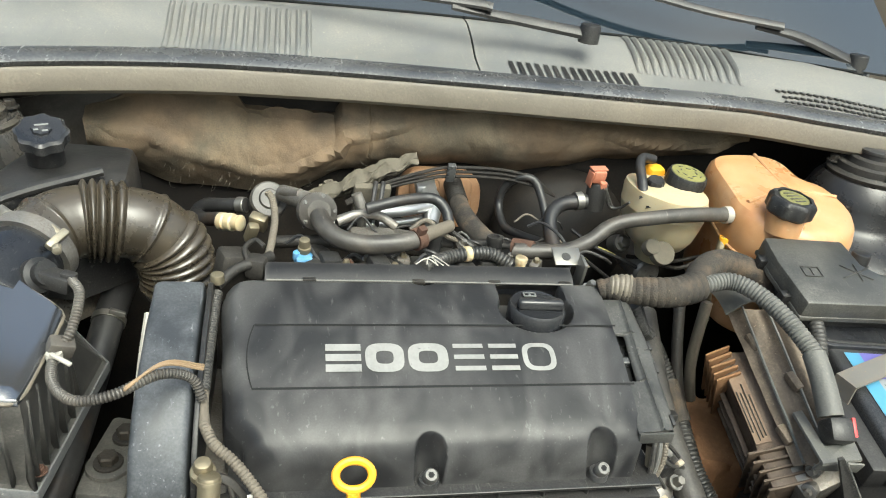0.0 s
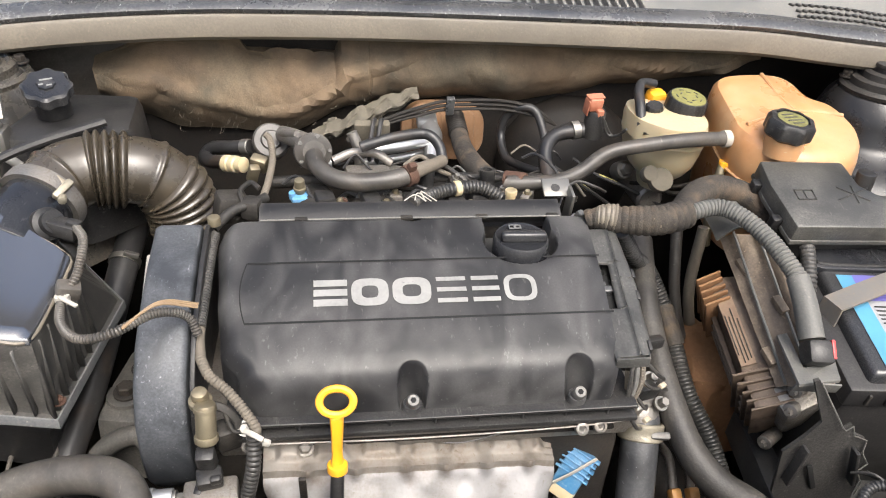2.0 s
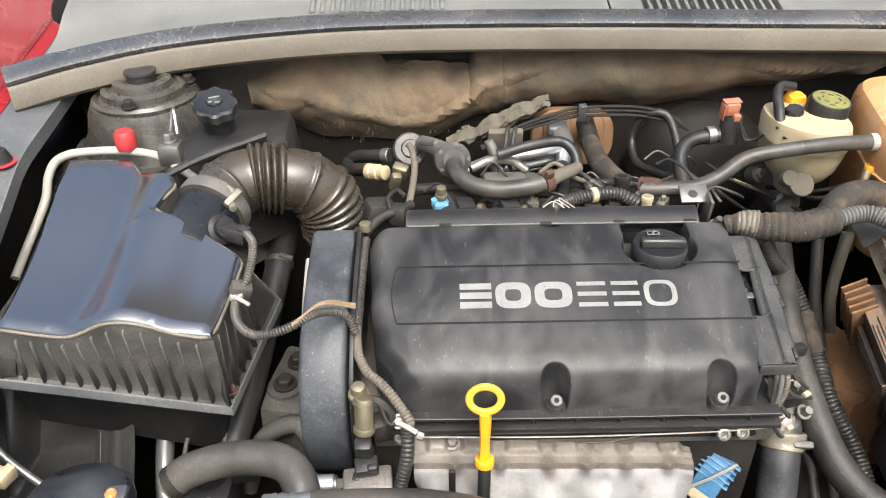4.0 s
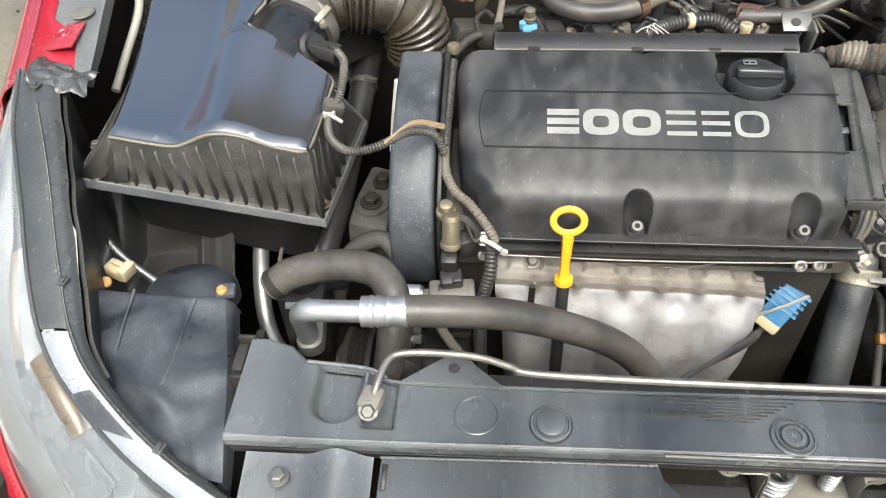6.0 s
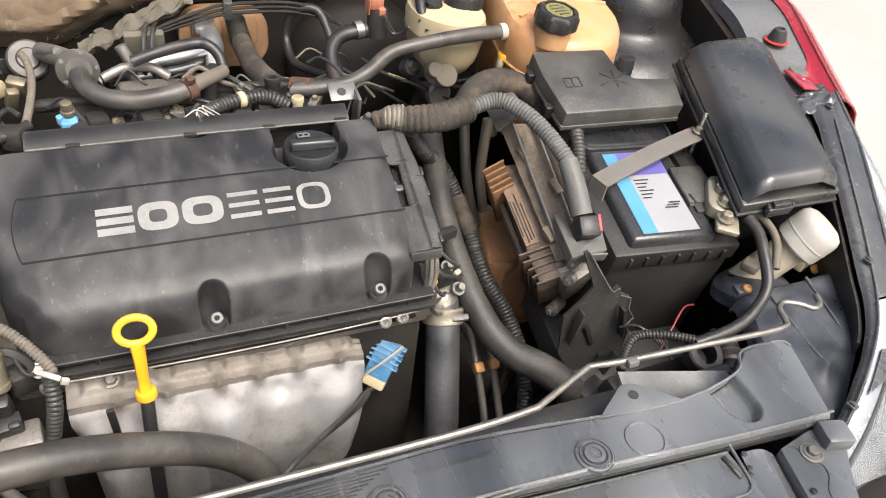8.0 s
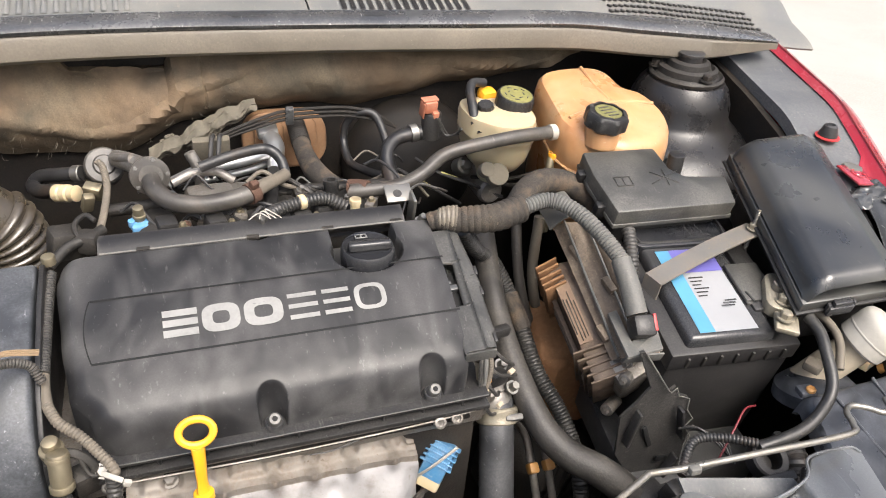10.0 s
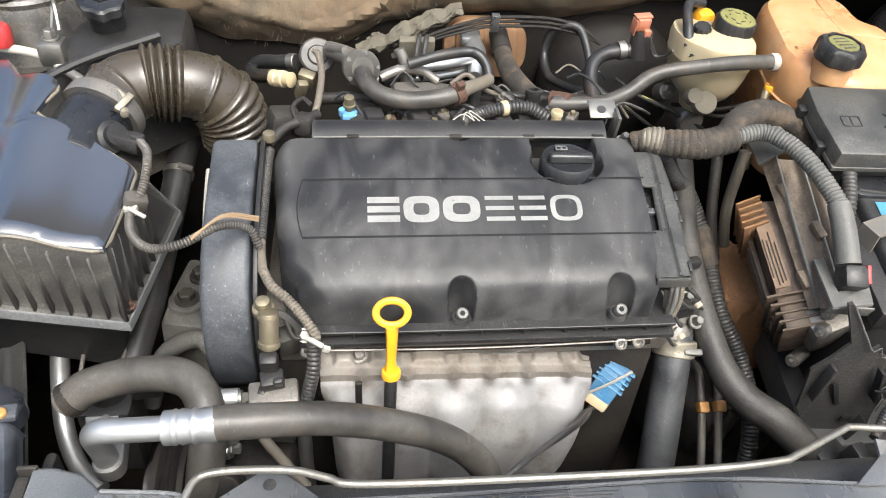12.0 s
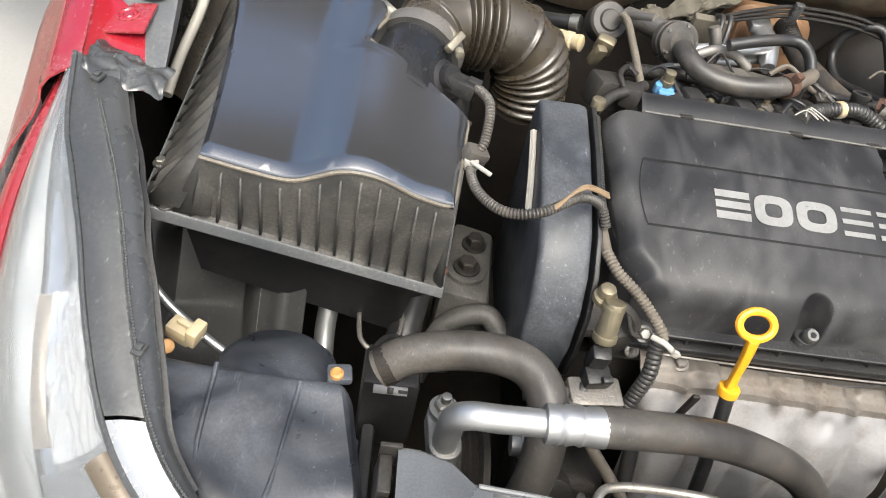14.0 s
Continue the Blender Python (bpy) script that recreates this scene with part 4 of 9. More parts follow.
def fin(top, low, inward, t=0.0011):
    """a thin upright web from the lid's edge to the flange"""
    g = B()
    side = Vector((inward.y, -inward.x, 0)) * t
    q = [g.verts.new(c) for c in (top - side, top + side, low + side, low - side, top + inward * 0.012 - side, top + inward * 0.012 + side, low + inward * 0.03 + side, low + inward * 0.03 - side)]
    for f in ((0, 1, 2, 3), (4, 7, 6, 5), (0, 4, 5, 1), (1, 5, 6, 2), (2, 6, 7, 3), (3, 7, 4, 0)):
        g.faces.new([q[k] for k in f])
    part("rib", g, SKIRT, ab)


for i in range(12):
    p = lid_at(0.085 + 0.85 * i / 11, 0)
    fin(Vector((p.x, p.y - 0.006, p.z - 0.012)), on_flange(p, 0.985) + UP * 0.006, Vector((0, 1, 0)))
for i in range(13):
    p = lid_at(0, 0.06 + 0.88 * i / 12)
    fin(Vector((p.x - 0.003, p.y, p.z - 0.010)), on_flange(p, 0.985) + UP * 0.006, Vector((1, 0, 0)), 0.0014)
for i in range(6):
    p = lid_at(1, 0.05 + 0.38 * i / 5)
    fin(Vector((p.x + 0.003, p.y, p.z - 0.012)), on_flange(p, 0.985) + UP * 0.006, Vector((-1, 0, 0)))
for c, k in ((0, 0.02), (40, -0.02)):
    p = joint[c]
    fin(Vector((p.x, p.y, p.z - 0.012)), on_flange(p, 0.99) + UP * 0.006, Vector((1 if c == 0 else -1, 1, 0)).normalized(), 0.0016)
b, vs = bands([[on_flange(p, 0.975) - UP * 0.006 for p in joint], [on_flange(p, 0.93) - UP * 0.012 for p in joint], [on_flange(p, 0.80) - UP * 0.040 for p in joint], [on_flange(p, 0.74) - UP * 0.10 for p in joint]])
b.faces.new(vs[-1])
part("lower_bowl", b, JET, ab, "black lower half of the box")
for x, y, dz, m_ in ((-0.578, -0.146, 0.006, STEEL), (-0.594, -0.100, 0.008, STEEL), (-0.341, -0.122, 0.010, RUST)):
    g = B()
    hex_on(g, (x, y, flange_z(x) + dz), 0.0048, 0.006)
    part("screw", g, m_, ab, "flange screw")
# outlet neck, sensor, clamp
g = B()
tube(g, [(-0.405, -0.005, 0.845), (-0.398, 0.03, 0.856), (-0.388, 0.062, 0.864)], [0.043, 0.039, 0.038], seg=28, n=6)
part("outlet_neck", g, GLOSSY, ab, "round black outlet neck")
clamp_c, clamp_d = Vector((-0.386, 0.068, 0.865)), Vector((0.28, 0.93, 0.22)).normalized()
cm = Matrix.Translation(clamp_c) @ clamp_d.to_track_quat("Z", "Y").to_matrix().to_4x4()
hc = thing("hose_clamp", tuple(clamp_c), "dull steel worm-drive clamp round the intake hose", "hose clamp", "hose clamps")
g = B()
lathe(g, [(0.0425, -0.008), (0.0445, -0.0085), (0.0450, 0.0), (0.0445, 0.0085), (0.0425, 0.008)], cm, 40)
part("band", g, ALU_CAST, hc)
g = B()
box(g, (-0.354, 0.046, 0.891), (0.008, 0.026, 0.009), (20, 35, -18), bev=0.002)
disc_on(g, (-0.350, 0.030, 0.891), 0.0045, 0.008, (0.2, -1, -0.1), seg=10)
box(g, (-0.360, 0.058, 0.894), (0.012, 0.006, 0.010), (20, 35, -18), bev=0.001)
part("screw_housing", g, LUG_METAL, hc)
# mass air sensor
ms = thing("air_flow_sensor", (-0.352, 0.0, 0.85), "black plug-in air flow sensor with grey plug", "sensor")
g = B()
lathe(g, [(0.017, 0), (0.017, 0.012), (0.012, 0.014), (0.012, 0.022)], Matrix.Translation((-0.368, 0.012, 0.868)) @ Vector((0.7, -0.5, 0.5)).to_track_quat("Z", "Y").to_matrix().to_4x4(), 20)
part("collar", g, BLACK, ms)
g = B()
box(g, (-0.345, 0.0, 0.872), (0.030, 0.018, 0.016), (0, 10, -15), bev=0.002)
box(g, (-0.333, -0.003, 0.877), (0.014, 0.010, 0.010), (0, 10, -15), bev=0.002)
part("plug", g, BLACK, ms)
# air box loom to the engine
lm = thing("sensor_loom", (-0.28, -0.11, 0.82), "grey corrugated loom looping from air sensor to engine", "wiring loom")
g = B()
tube(g, [(-0.330, -0.006, 0.876), (-0.318, -0.03, 0.874), (-0.320, -0.062, 0.855), (-0.330, -0.080, 0.842), (-0.324, -0.112, 0.838), (-0.302, -0.138, 0.840), (-0.272, -0.140, 0.846), (-0.238, -0.118, 0.850), (-0.214, -0.105, 0.836), (-0.204, -0.112, 0.818)], 0.0037, ridge=0.0010, pitch=0.0030, seg=10)
part("conduit", g, HOSE, lm)
g = B()
for k in range(3):
    tube(g, [(-0.262, -0.136 - 0.002 * k, 0.851), (-0.235, -0.114 + 0.002 * k, 0.857), (-0.205, -0.095 + 0.003 * k, 0.838)], 0.0013, seg=6)
part("bare_wire", g, WIRE_TAN, lm, "bare tan wires")
g = B()
lathe(g, [(0.0065, -0.004), (0.0072, 0), (0.0065, 0.004)], Matrix.Translation((-0.330, -0.080, 0.842)), 14)
box(g, (-0.322, -0.090, 0.846), (0.022, 0.004, 0.003), (0, 10, -30), bev=0.001)
part("cable_tie", g, WHITE, lm, "white cable tie")
g = B()
box(g, (-0.327, -0.070, 0.845), (0.022, 0.016, 0.016), (10, 20, 20), bev=0.003)
part("clip", g, HOSE, lm)

# intake hose with bellows
ih = thing("intake_hose", (-0.29, 0.12, 0.76), "bronze-grey rubber intake hose with ribbed bellows", "intake hose")
path = curve([(-0.387, 0.062, 0.866), (-0.377, 0.093, 0.873), (-0.357, 0.113, 0.876), (-0.328, 0.122, 0.875), (-0.290, 0.130, 0.867), (-0.267, 0.135, 0.846), (-0.257, 0.137, 0.816), (-0.255, 0.138, 0.780)], 60)
total = len(path) - 1


def hose_r(f):
    r = 0.0370 + 0.002 * smooth_lerp([(0.05, 0), (0.25, 1), (0.75, 1), (1, 0.6)], f)
    for a in (0.155, 0.60):
        r += 0.0028 * math.exp(-((f - a) / 0.008) ** 2)
    if 0.335 < f < 0.50:
        r += 0.0080 * abs(math.sin(math.pi * (f - 0.335) / 0.165 * 5)) ** 0.8 - 0.0015
    if 0.68 < f < 0.98:
        r += 0.0065 * abs(math.sin(math.pi * (f - 0.68) / 0.30 * 7)) ** 0.8 - 0.001
    return r


def ring_sweep(line, rad, seg=36):
    b = B()
    rings, up = [], Vector((0, 0, 1))
    k = len(line) - 1
    for i, p in enumerate(line):
        d = (line[min(i + 1, k)] - line[max(i - 1, 0)]).normalized()
        up = (up - d * up.dot(d)).normalized()
        side = d.cross(up)
        r = rad(i / k)
        rings.append([b.verts.new(p + (up * math.cos(a) + side * math.sin(a)) * r) for a in [2 * math.pi * j / seg for j in range(seg)]])
    for p, q in zip(rings, rings[1:]):
        for i in range(seg):
            j = (i + 1) % seg
            b.faces.new((p[i], p[j], q[j], q[i]))
    b.faces.new(rings[0][::-1])
    b.faces.new(rings[-1])
    bmesh.ops.recalc_face_normals(b, faces=b.faces)
    return b


for name, f0, f1 in (("neck", 0.0, 0.33), ("bellows", 0.33, 0.505), ("elbow", 0.505, 0.675), ("rear_bellows", 0.675, 1.0)):
    i0, i1 = round(f0 * total), round(f1 * total)
    part(name, ring_sweep(path[i0:i1 + 1], lambda k: hose_r((i0 + k * (i1 - i0)) / total)), BELLOWS, ih)

# hoses and mount beside the air box
ph = thing("breather_pipe", (-0.345, 0.03, 0.62), "thick black rubber pipe beside the air box", "hose")
g = B()
tube(g, [(-0.322, 0.20, 0.775), (-0.331, 0.148, 0.755), (-0.340, 0.06, 0.715), (-0.350, -0.03, 0.675), (-0.362, -0.10, 0.645), (-0.366, -0.15, 0.61)], 0.0175, seg=18)
part("pipe", g, RUBBER, ph)
for at in ((-0.3335, 0.125, 0.745),):
    g = B()
    d = Vector((-0.08, -0.9, -0.4))
    lathe(g, [(0.0180, -0.004), (0.0192, -0.004), (0.0192, 0.004), (0.0180, 0.004)], Matrix.Translation(at) @ d.to_track_quat("Z", "Y").to_matrix().to_4x4(), 24)
    box(g, (at[0] + 0.012, at[1] - 0.008, at[2] + 0.016), (0.018, 0.006, 0.006), (0, 20, 0), bev=0.001)
    part("spring_clip", g, STEEL, ph, "steel spring clip")
hs = thing("coolant_hose", (-0.30, -0.23, 0.60), "dusty grey-brown rubber coolant hose bent in an S", "hose")
g = B()
tube(g, [(-0.386, -0.216, 0.714), (-0.366, -0.211, 0.729), (-0.330, -0.210, 0.742), (-0.290, -0.213, 0.748), (-0.262, -0.226, 0.748), (-0.248, -0.250, 0.738), (-0.247, -0.275, 0.715), (-0.252, -0.292, 0.68), (-0.262, -0.300, 0.62)], 0.0172, seg=18)
part("hose", g, HOSE, hs)
g = B()
lathe(g, [(0.0165, -0.005), (0.0178, -0.005), (0.0178, 0.005), (0.0165, 0.005)], Matrix.Translation((-0.381, -0.2145, 0.7185)) @ Vector((0.9, 0.25, 0.5)).to_track_quat("Z", "Y").to_matrix().to_4x4(), 24)
part("spring_clamp", g, DARK_STEEL, hs)
mt = thing("engine_mount", (-0.30, -0.03, 0.60), "dirty black engine mount bracket with two flange bolts", "engine mount")
g = B()
prism(g, [(-0.335, -0.085), (-0.278, -0.095), (-0.268, 0.03), (-0.318, 0.045), (-0.33, -0.02)], 0.60, 0.680, bev=0.008, shrink=0.9)
tube(g, [(-0.345, -0.13, 0.60), (-0.325, -0.105, 0.655), (-0.285, -0.10, 0.675), (-0.262, -0.12, 0.66)], 0.011, seg=10)
part("bracket", g, SKIRT, mt)
g = B()
disc_on(g, (-0.305, -0.045, 0.675), 0.022, 0.010, seg=24)
part("boss", g, SKIRT, mt)
g = B()
hex_on(g, (-0.305, -0.045, 0.685), 0.010, 0.012)
part("bolt", g, DARK_STEEL, mt, "dark rusty flange bolt")
g = B()
hex_on(g, (-0.296, -0.002, 0.680), 0.0095, 0.014)
part("bolt", g, DARK_STEEL, mt)

# air conditioning pipes
ac = thing("air_conditioning_pipe", (-0.25, -0.30, 0.62), "bright aluminium pipe crimped to a black rubber hose", "pipe")
g = B()
tube(g, [(-0.3300, -0.288, 0.722), (-0.3305, -0.291, 0.745), (-0.3295, -0.297, 0.768), (-0.320, -0.302, 0.781), (-0.300, -0.305, 0.785), (-0.262, -0.305, 0.786)], 0.0105, seg=16)
part("aluminium_pipe", g, ALU, ac)
g = B()
prism(g, rounded(-0.0135, -0.014, 0.0135, 0.036, 0.012, 6), -0.014, 0.002, pose(-0.3295, -0.288, 0.722, 6, 0, 6), bev=0.003)
part("flange", g, BOLT_METAL, ac, "dull cast end block")
g = B()
hex_on(g, (-0.3325, -0.262, 0.731), 0.0085, 0.010)
disc_on(g, (-0.3325, -0.262, 0.740), 0.0042, 0.008, seg=12)
part("nut", g, STEEL, ac)
g = B()
fx = Matrix.Translation((-0.268, -0.305, 0.786)) @ Vector((1, 0.0, 0.06)).to_track_quat("Z", "Y").to_matrix().to_4x4()
lathe(g, [(0.012, 0), (0.0145, 0.001), (0.0145, 0.008), (0.0152, 0.010), (0.0138, 0.013), (0.0152, 0.016), (0.0138, 0.022), (0.0152, 0.026), (0.0138, 0.030), (0.0150, 0.034), (0.0150, 0.044), (0.012, 0.045)], fx, 22)
part("crimped_ferrule", g, ALU, ac)
g = B()
tube(g, [(-0.228, -0.305, 0.789), (-0.18, -0.299, 0.783), (-0.133, -0.290, 0.770), (-0.08, -0.281, 0.745), (-0.03, -0.273, 0.712), (0.005, -0.272, 0.675), (0.025, -0.275, 0.63), (0.03, -0.28, 0.56)], 0.0150, seg=18)
part("rubber_hose", g, HOSE, ac)
lp = thing("aluminium_line", (-0.44, -0.1, 0.55), "slim dull aluminium pipe running down past the wheel arch", "pipe")
g = B()
tube(g, [(-0.445, -0.02, 0.72), (-0.441, -0.075, 0.672), (-0.443, -0.11, 0.625), (-0.436, -0.15, 0.59), (-0.415, -0.19, 0.575), (-0.385, -0.22, 0.57)], 0.0105, seg=14)
part("pipe", g, ALU, lp)
g = B()
disc_on(g, (-0.400, -0.205, 0.565), 0.014, 0.016, (0.6, -0.7, 0.1), seg=16)
part("rubber_bush", g, RUBBER, lp)

# condenser bottle and drive parts deep in the gap
vb = thing("pressure_valve", (-0.375, -0.16, 0.55), "black valve block with a paper label deep in the bay", "valve")
g = B()
box(g, (-0.372, -0.165, 0.61), (0.055, 0.05, 0.10), bev=0.006)
lathe(g, [(0.02, 0.66), (0.02, 0.675), (0.013, 0.678), (0.012, 0.672), (0, 0.672)], pose(-0.372, -0.16, 0), 20)
part("block", g, JET, vb)
g = B()
box(g, (-0.372, -0.192, 0.655), (0.032, 0.002, 0.008), (-40, 0, 0))
part("label", g, PAPER, vb, "white paper label")
g = B()
box(g, (-0.372, -0.1932, 0.6558), (0.006, 0.0012, 0.006), (-40, 0, 0))
box(g, (-0.360, -0.1932, 0.6558), (0.009, 0.0012, 0.003), (-40, 0, 0))
part("print", g, BLACK, vb)
g = B()
box(g, (-0.335, -0.150, 0.665), (0.03, 0.035, 0.022), (0, 15, 20), bev=0.004)
part("bracket", g, BLACK, vb)
g = B()
tube(g, [(-0.412, -0.080, 0.664), (-0.408, -0.128, 0.660), (-0.402, -0.142, 0.658), (-0.390, -0.150, 0.655)], 0.0026, seg=8)
tube(g, [(-0.369, -0.074, 0.664), (-0.367, -0.116, 0.660), (-0.372, -0.134, 0.660)], 0.0026, seg=8)
part("bent_line", g, ALU_CAST, vb, "thin bent metal line")
cp = thing("compressor_pulley", (-0.30, -0.27, 0.50), "dark belt pulley and cast pump below the hoses", "pulley")
g = B()
lathe(g, [(0.055, -0.016), (0.058, -0.016), (0.058, -0.010), (0.053, -0.006), (0.056, -0.003), (0.053, 0.0), (0.056, 0.003), (0.053, 0.006), (0.058, 0.010), (0.058, 0.016), (0.03, 0.016), (0.02, 0.02), (0, 0.02)], pose(-0.295, -0.25, 0.60, 0, 90, 0), 40)
part("pulley", g, DARK_STEEL, cp)
g = B()
tube(g, [(-0.315, -0.30, 0.50), (-0.312, -0.302, 0.58), (-0.31, -0.26, 0.645), (-0.31, -0.20, 0.60)], 0.010, seg=6, flat=0.35)
part("ribbed_belt", g, RUBBER, cp)
g = B()
box(g, (-0.215, -0.240, 0.60), (0.085, 0.06, 0.10), bev=0.014, seg=3)
box(g, (-0.195, -0.225, 0.690), (0.05, 0.035, 0.03), (0, 0, 8), bev=0.006)
disc_on(g, (-0.235, -0.285, 0.675), 0.018, 0.02, (0, -1, 0.5), seg=20)
part("pump_body", g, DARK_STEEL, cp)
g = B()
box(g, (-0.193, -0.205, 0.694), (0.050, 0.030, 0.030), (8, 0, 6), bev=0.004)
box(g, (-0.190, -0.222, 0.672), (0.036, 0.020, 0.036), (10, 0, -8), bev=0.004)
part("cast_lug", g, ALU_CAST, cp, "grey cast aluminium lug")
for x, y, z in ((-0.256, -0.208, 0.700), (-0.264, -0.246, 0.670)):
    g = B()
    disc_on(g, (x, y, z), 0.0105, 0.030, (1, 0, 0.05), seg=18)
    disc_on(g, (x + 0.008, y, z), 0.0125, 0.004, (1, 0, 0.05), seg=18)
    stub = part("pipe_stub", g, ALU, cp, "bright aluminium pipe stub")
    g = B()
    hex_on(g, (x + 0.030, y, z + 0.001), 0.0060, 0.010, (1, 0, 0.05))
    part("nut", g, STEEL, stub)
g = B()
tube(g, [(-0.205, -0.240, 0.700), (-0.1995, -0.250, 0.690), (-0.180, -0.265, 0.670), (-0.1595, -0.280, 0.650)], 0.0055, seg=10)
part("drain_pipe", g, LOOM_TAN, cp, "tan stained drain pipe")
g = B()
tube(g, [(-0.161, -0.235, 0.71), (-0.161, -0.249, 0.69), (-0.160, -0.262, 0.66), (-0.158, -0.272, 0.62)], 0.0070, seg=10)
part("black_pipe", g, RUBBER, cp)
for p in ((-0.235, -0.255, 0.70), (-0.205, -0.29, 0.66), (-0.225, -0.235, 0.715)):
    g = B()
    hex_on(g, p, 0.006, 0.014, (0.8, -0.4, 0.4))
    part("bolt", g, STEEL, cp)

# pipework and wheel arch left of the box
ar = thing("wheel_arch_liner", (-0.55, -0.15, 0.55), "moulded black wheel arch liner with a pocket", "liner")
g = B()
def liner(u, v):
    x = -0.668 + 0.205 * u
    y = -0.070 - 0.150 * v ** 1.2 + 0.035 * math.sin(math.pi * u)
    z = 0.735 - 0.20 * v + 0.02 * u
    hole = smooth_lerp([(0.24, 0), (0.32, 1), (0.68, 1), (0.76, 0)], u) * smooth_lerp([(0.16, 0), (0.24, 1), (0.58, 1), (0.70, 0)], v)
    y += 0.034 * hole
    y -= 0.004 * math.exp(-((u - 0.88) / 0.025) ** 2)
    return Vector((x, y, z - 0.008 * hole))
sheet(g, liner, 60, 50, 0.004)
part("shell", g, JOINT, ar)
g = B()
rim_pts = [liner(0.22 + 0.56 * k / 10, 0.15) for k in range(11)] + [liner(0.78, 0.15 + 0.5 * k / 5) for k in range(1, 6)]
tube(g, [tuple(p + Vector((0, -0.002, 0.001))) for p in rim_pts], 0.0022, seg=6, n=3)
part("pocket_rim", g, LOOM_GREY, ar)
tr = B()
tube(tr, [(-0.618, -0.10, 0.78), (-0.612, -0.135, 0.742), (-0.585, -0.165, 0.72), (-0.545, -0.188, 0.70), (-0.505, -0.205, 0.685), (-0.48, -0.21, 0.67)], 0.004, seg=10)
solo("thin_bare_pipe", tr, ALU, "thin bare metal pipe crossing the wheel arch", "pipe")
tr = B()
tube(tr, [(-0.628, 0.030, 0.795), (-0.625, 0.072, 0.815), (-0.613, 0.117, 0.850), (-0.608, 0.134, 0.876), (-0.600, 0.145, 0.891), (-0.586, 0.150, 0.898), (-0.569, 0.152, 0.901), (-0.535, 0.154, 0.902), (-0.500, 0.154, 0.900), (-0.465, 0.148, 0.894), (-0.430, 0.130, 0.880), (-0.395, 0.115, 0.862)], 0.0055, seg=10)
sp = solo("service_pipe", tr, WHITE, "pale grey pipe curving behind the air box", "pipe")
g = B()
lathe(g, [(0.012, 0), (0.013, 0.004), (0.013, 0.02), (0.010, 0.024), (0, 0.024)], pose(-0.509, 0.156, 0.904), 18)
part("cap", g, RED_BIT, sp, "small red screw cap")
g = B()
hex_on(g, (-0.452, 0.150, 0.915), 0.007, 0.012)
tube(g, [(-0.452, 0.16, 0.92), (-0.449, 0.175, 0.945), (-0.444, 0.165, 0.948), (-0.440, 0.15, 0.925)], 0.0028, seg=6)
box(g, (-0.452, 0.15, 0.90), (0.03, 0.03, 0.03), bev=0.006)
solo("pipe_bracket", g, STEEL, "small zinc bracket and bolt holding the pipe", "bracket")

# ---- engine ----
en = thing("engine_block", (0.03, -0.02, 0.40), "dark cast engine block under the plastic cover", "engine")
g = B()
box(g, (0.01, -0.045, 0.55), (0.44, 0.22, 0.30), bev=0.02)
part("block", g, DARK_STEEL, en)
g = B()
box(g, (0.012, -0.058, 0.730), (0.44, 0.205, 0.012), bev=0.003)
part("head_rim", g, ALU_CAST, en, "oily aluminium rim of the cylinder head")
g = B()
box(g, (0.020, -0.065, 0.715), (0.42, 0.19, 0.03), bev=0.004)
part("head", g, ALU_CAST, en)
# slotted lip below the cover
# solid black core in place of the shade seen through the slots
g = B()
box(g, (0.022, -0.050, 0.7415), (0.400, 0.190, 0.015), bev=0.001)
part("slot_shade", g, GAP, en, "black core painting the shade behind the open slots")
g = B()
box(g, (0.024, -0.062, 0.7475), (0.412, 0.213, 0.0035), bev=0.001)
part("upper_lip", g, BLACK, en)
g = B()
box(g, (0.024, -0.064, 0.7350), (0.412, 0.217, 0.0060), bev=0.0015)
part("lower_lip", g, BLACK, en)
for i in range(9):
    g = B()
    box(g, (-0.160 + 0.0445 * i, -0.158, 0.7415), (0.0030, 0.018, 0.0105), (0, 0, 25), bev=0.0008)
    part("web", g, BLACK, en)
g = B()
tube(g, [(-0.155, -0.1675, 0.7492), (-0.05, -0.1688, 0.7494), (0.10, -0.1688, 0.7494), (0.228, -0.1680, 0.7492)], 0.0007, seg=6, n=4)
part("worn_lip_edge", g, JOINT, en)
for x, y in ((0.172, -0.168), (0.192, -0.166), (-0.160, -0.165)):
    g = B()
    lathe(g, [(0.0035, 0.004), (0.0035, 0.0), (0.0062, 0.0), (0.0068, 0.002), (0.0068, 0.009), (0.0052, 0.010), (0.0042, 0.010), (0.0035, 0.004), (0, 0.004)], Matrix.Translation((x, y, 0.722)) @ Vector((0, -0.8, 0.6)).to_track_quat("Z", "Y").to_matrix().to_4x4(), 20)
    part("stud_boss", g, ALU_CAST, en)

# plastic cover: a carved height field
COVER_PROFILE = [(-0.1575, 0.744), (-0.1560, 0.760), (-0.1525, 0.775), (-0.1450, 0.789), (-0.133, 0.799), (-0.115, 0.809), (-0.097, 0.8175), (-0.065, 0.831), (-0.030, 0.843), (0.0, 0.851), (0.030, 0.857), (0.040, 0.857)]


SMOOTH_PROFILE = [(p.x, p.y) for p in curve([(y, z, 0) for y, z in COVER_PROFILE], 6)]


def cover_left(y):
    return smooth_lerp([(-0.158, -0.150), (-0.140, -0.168), (-0.115, -0.186), (-0.06, -0.192), (0.01, -0.197), (0.028, -0.194), (0.036, -0.178)], y)


def cover_right(y):
    return smooth_lerp([(-0.158, 0.203), (-0.145, 0.210), (-0.03, 0.212), (0.036, 0.214)], y)


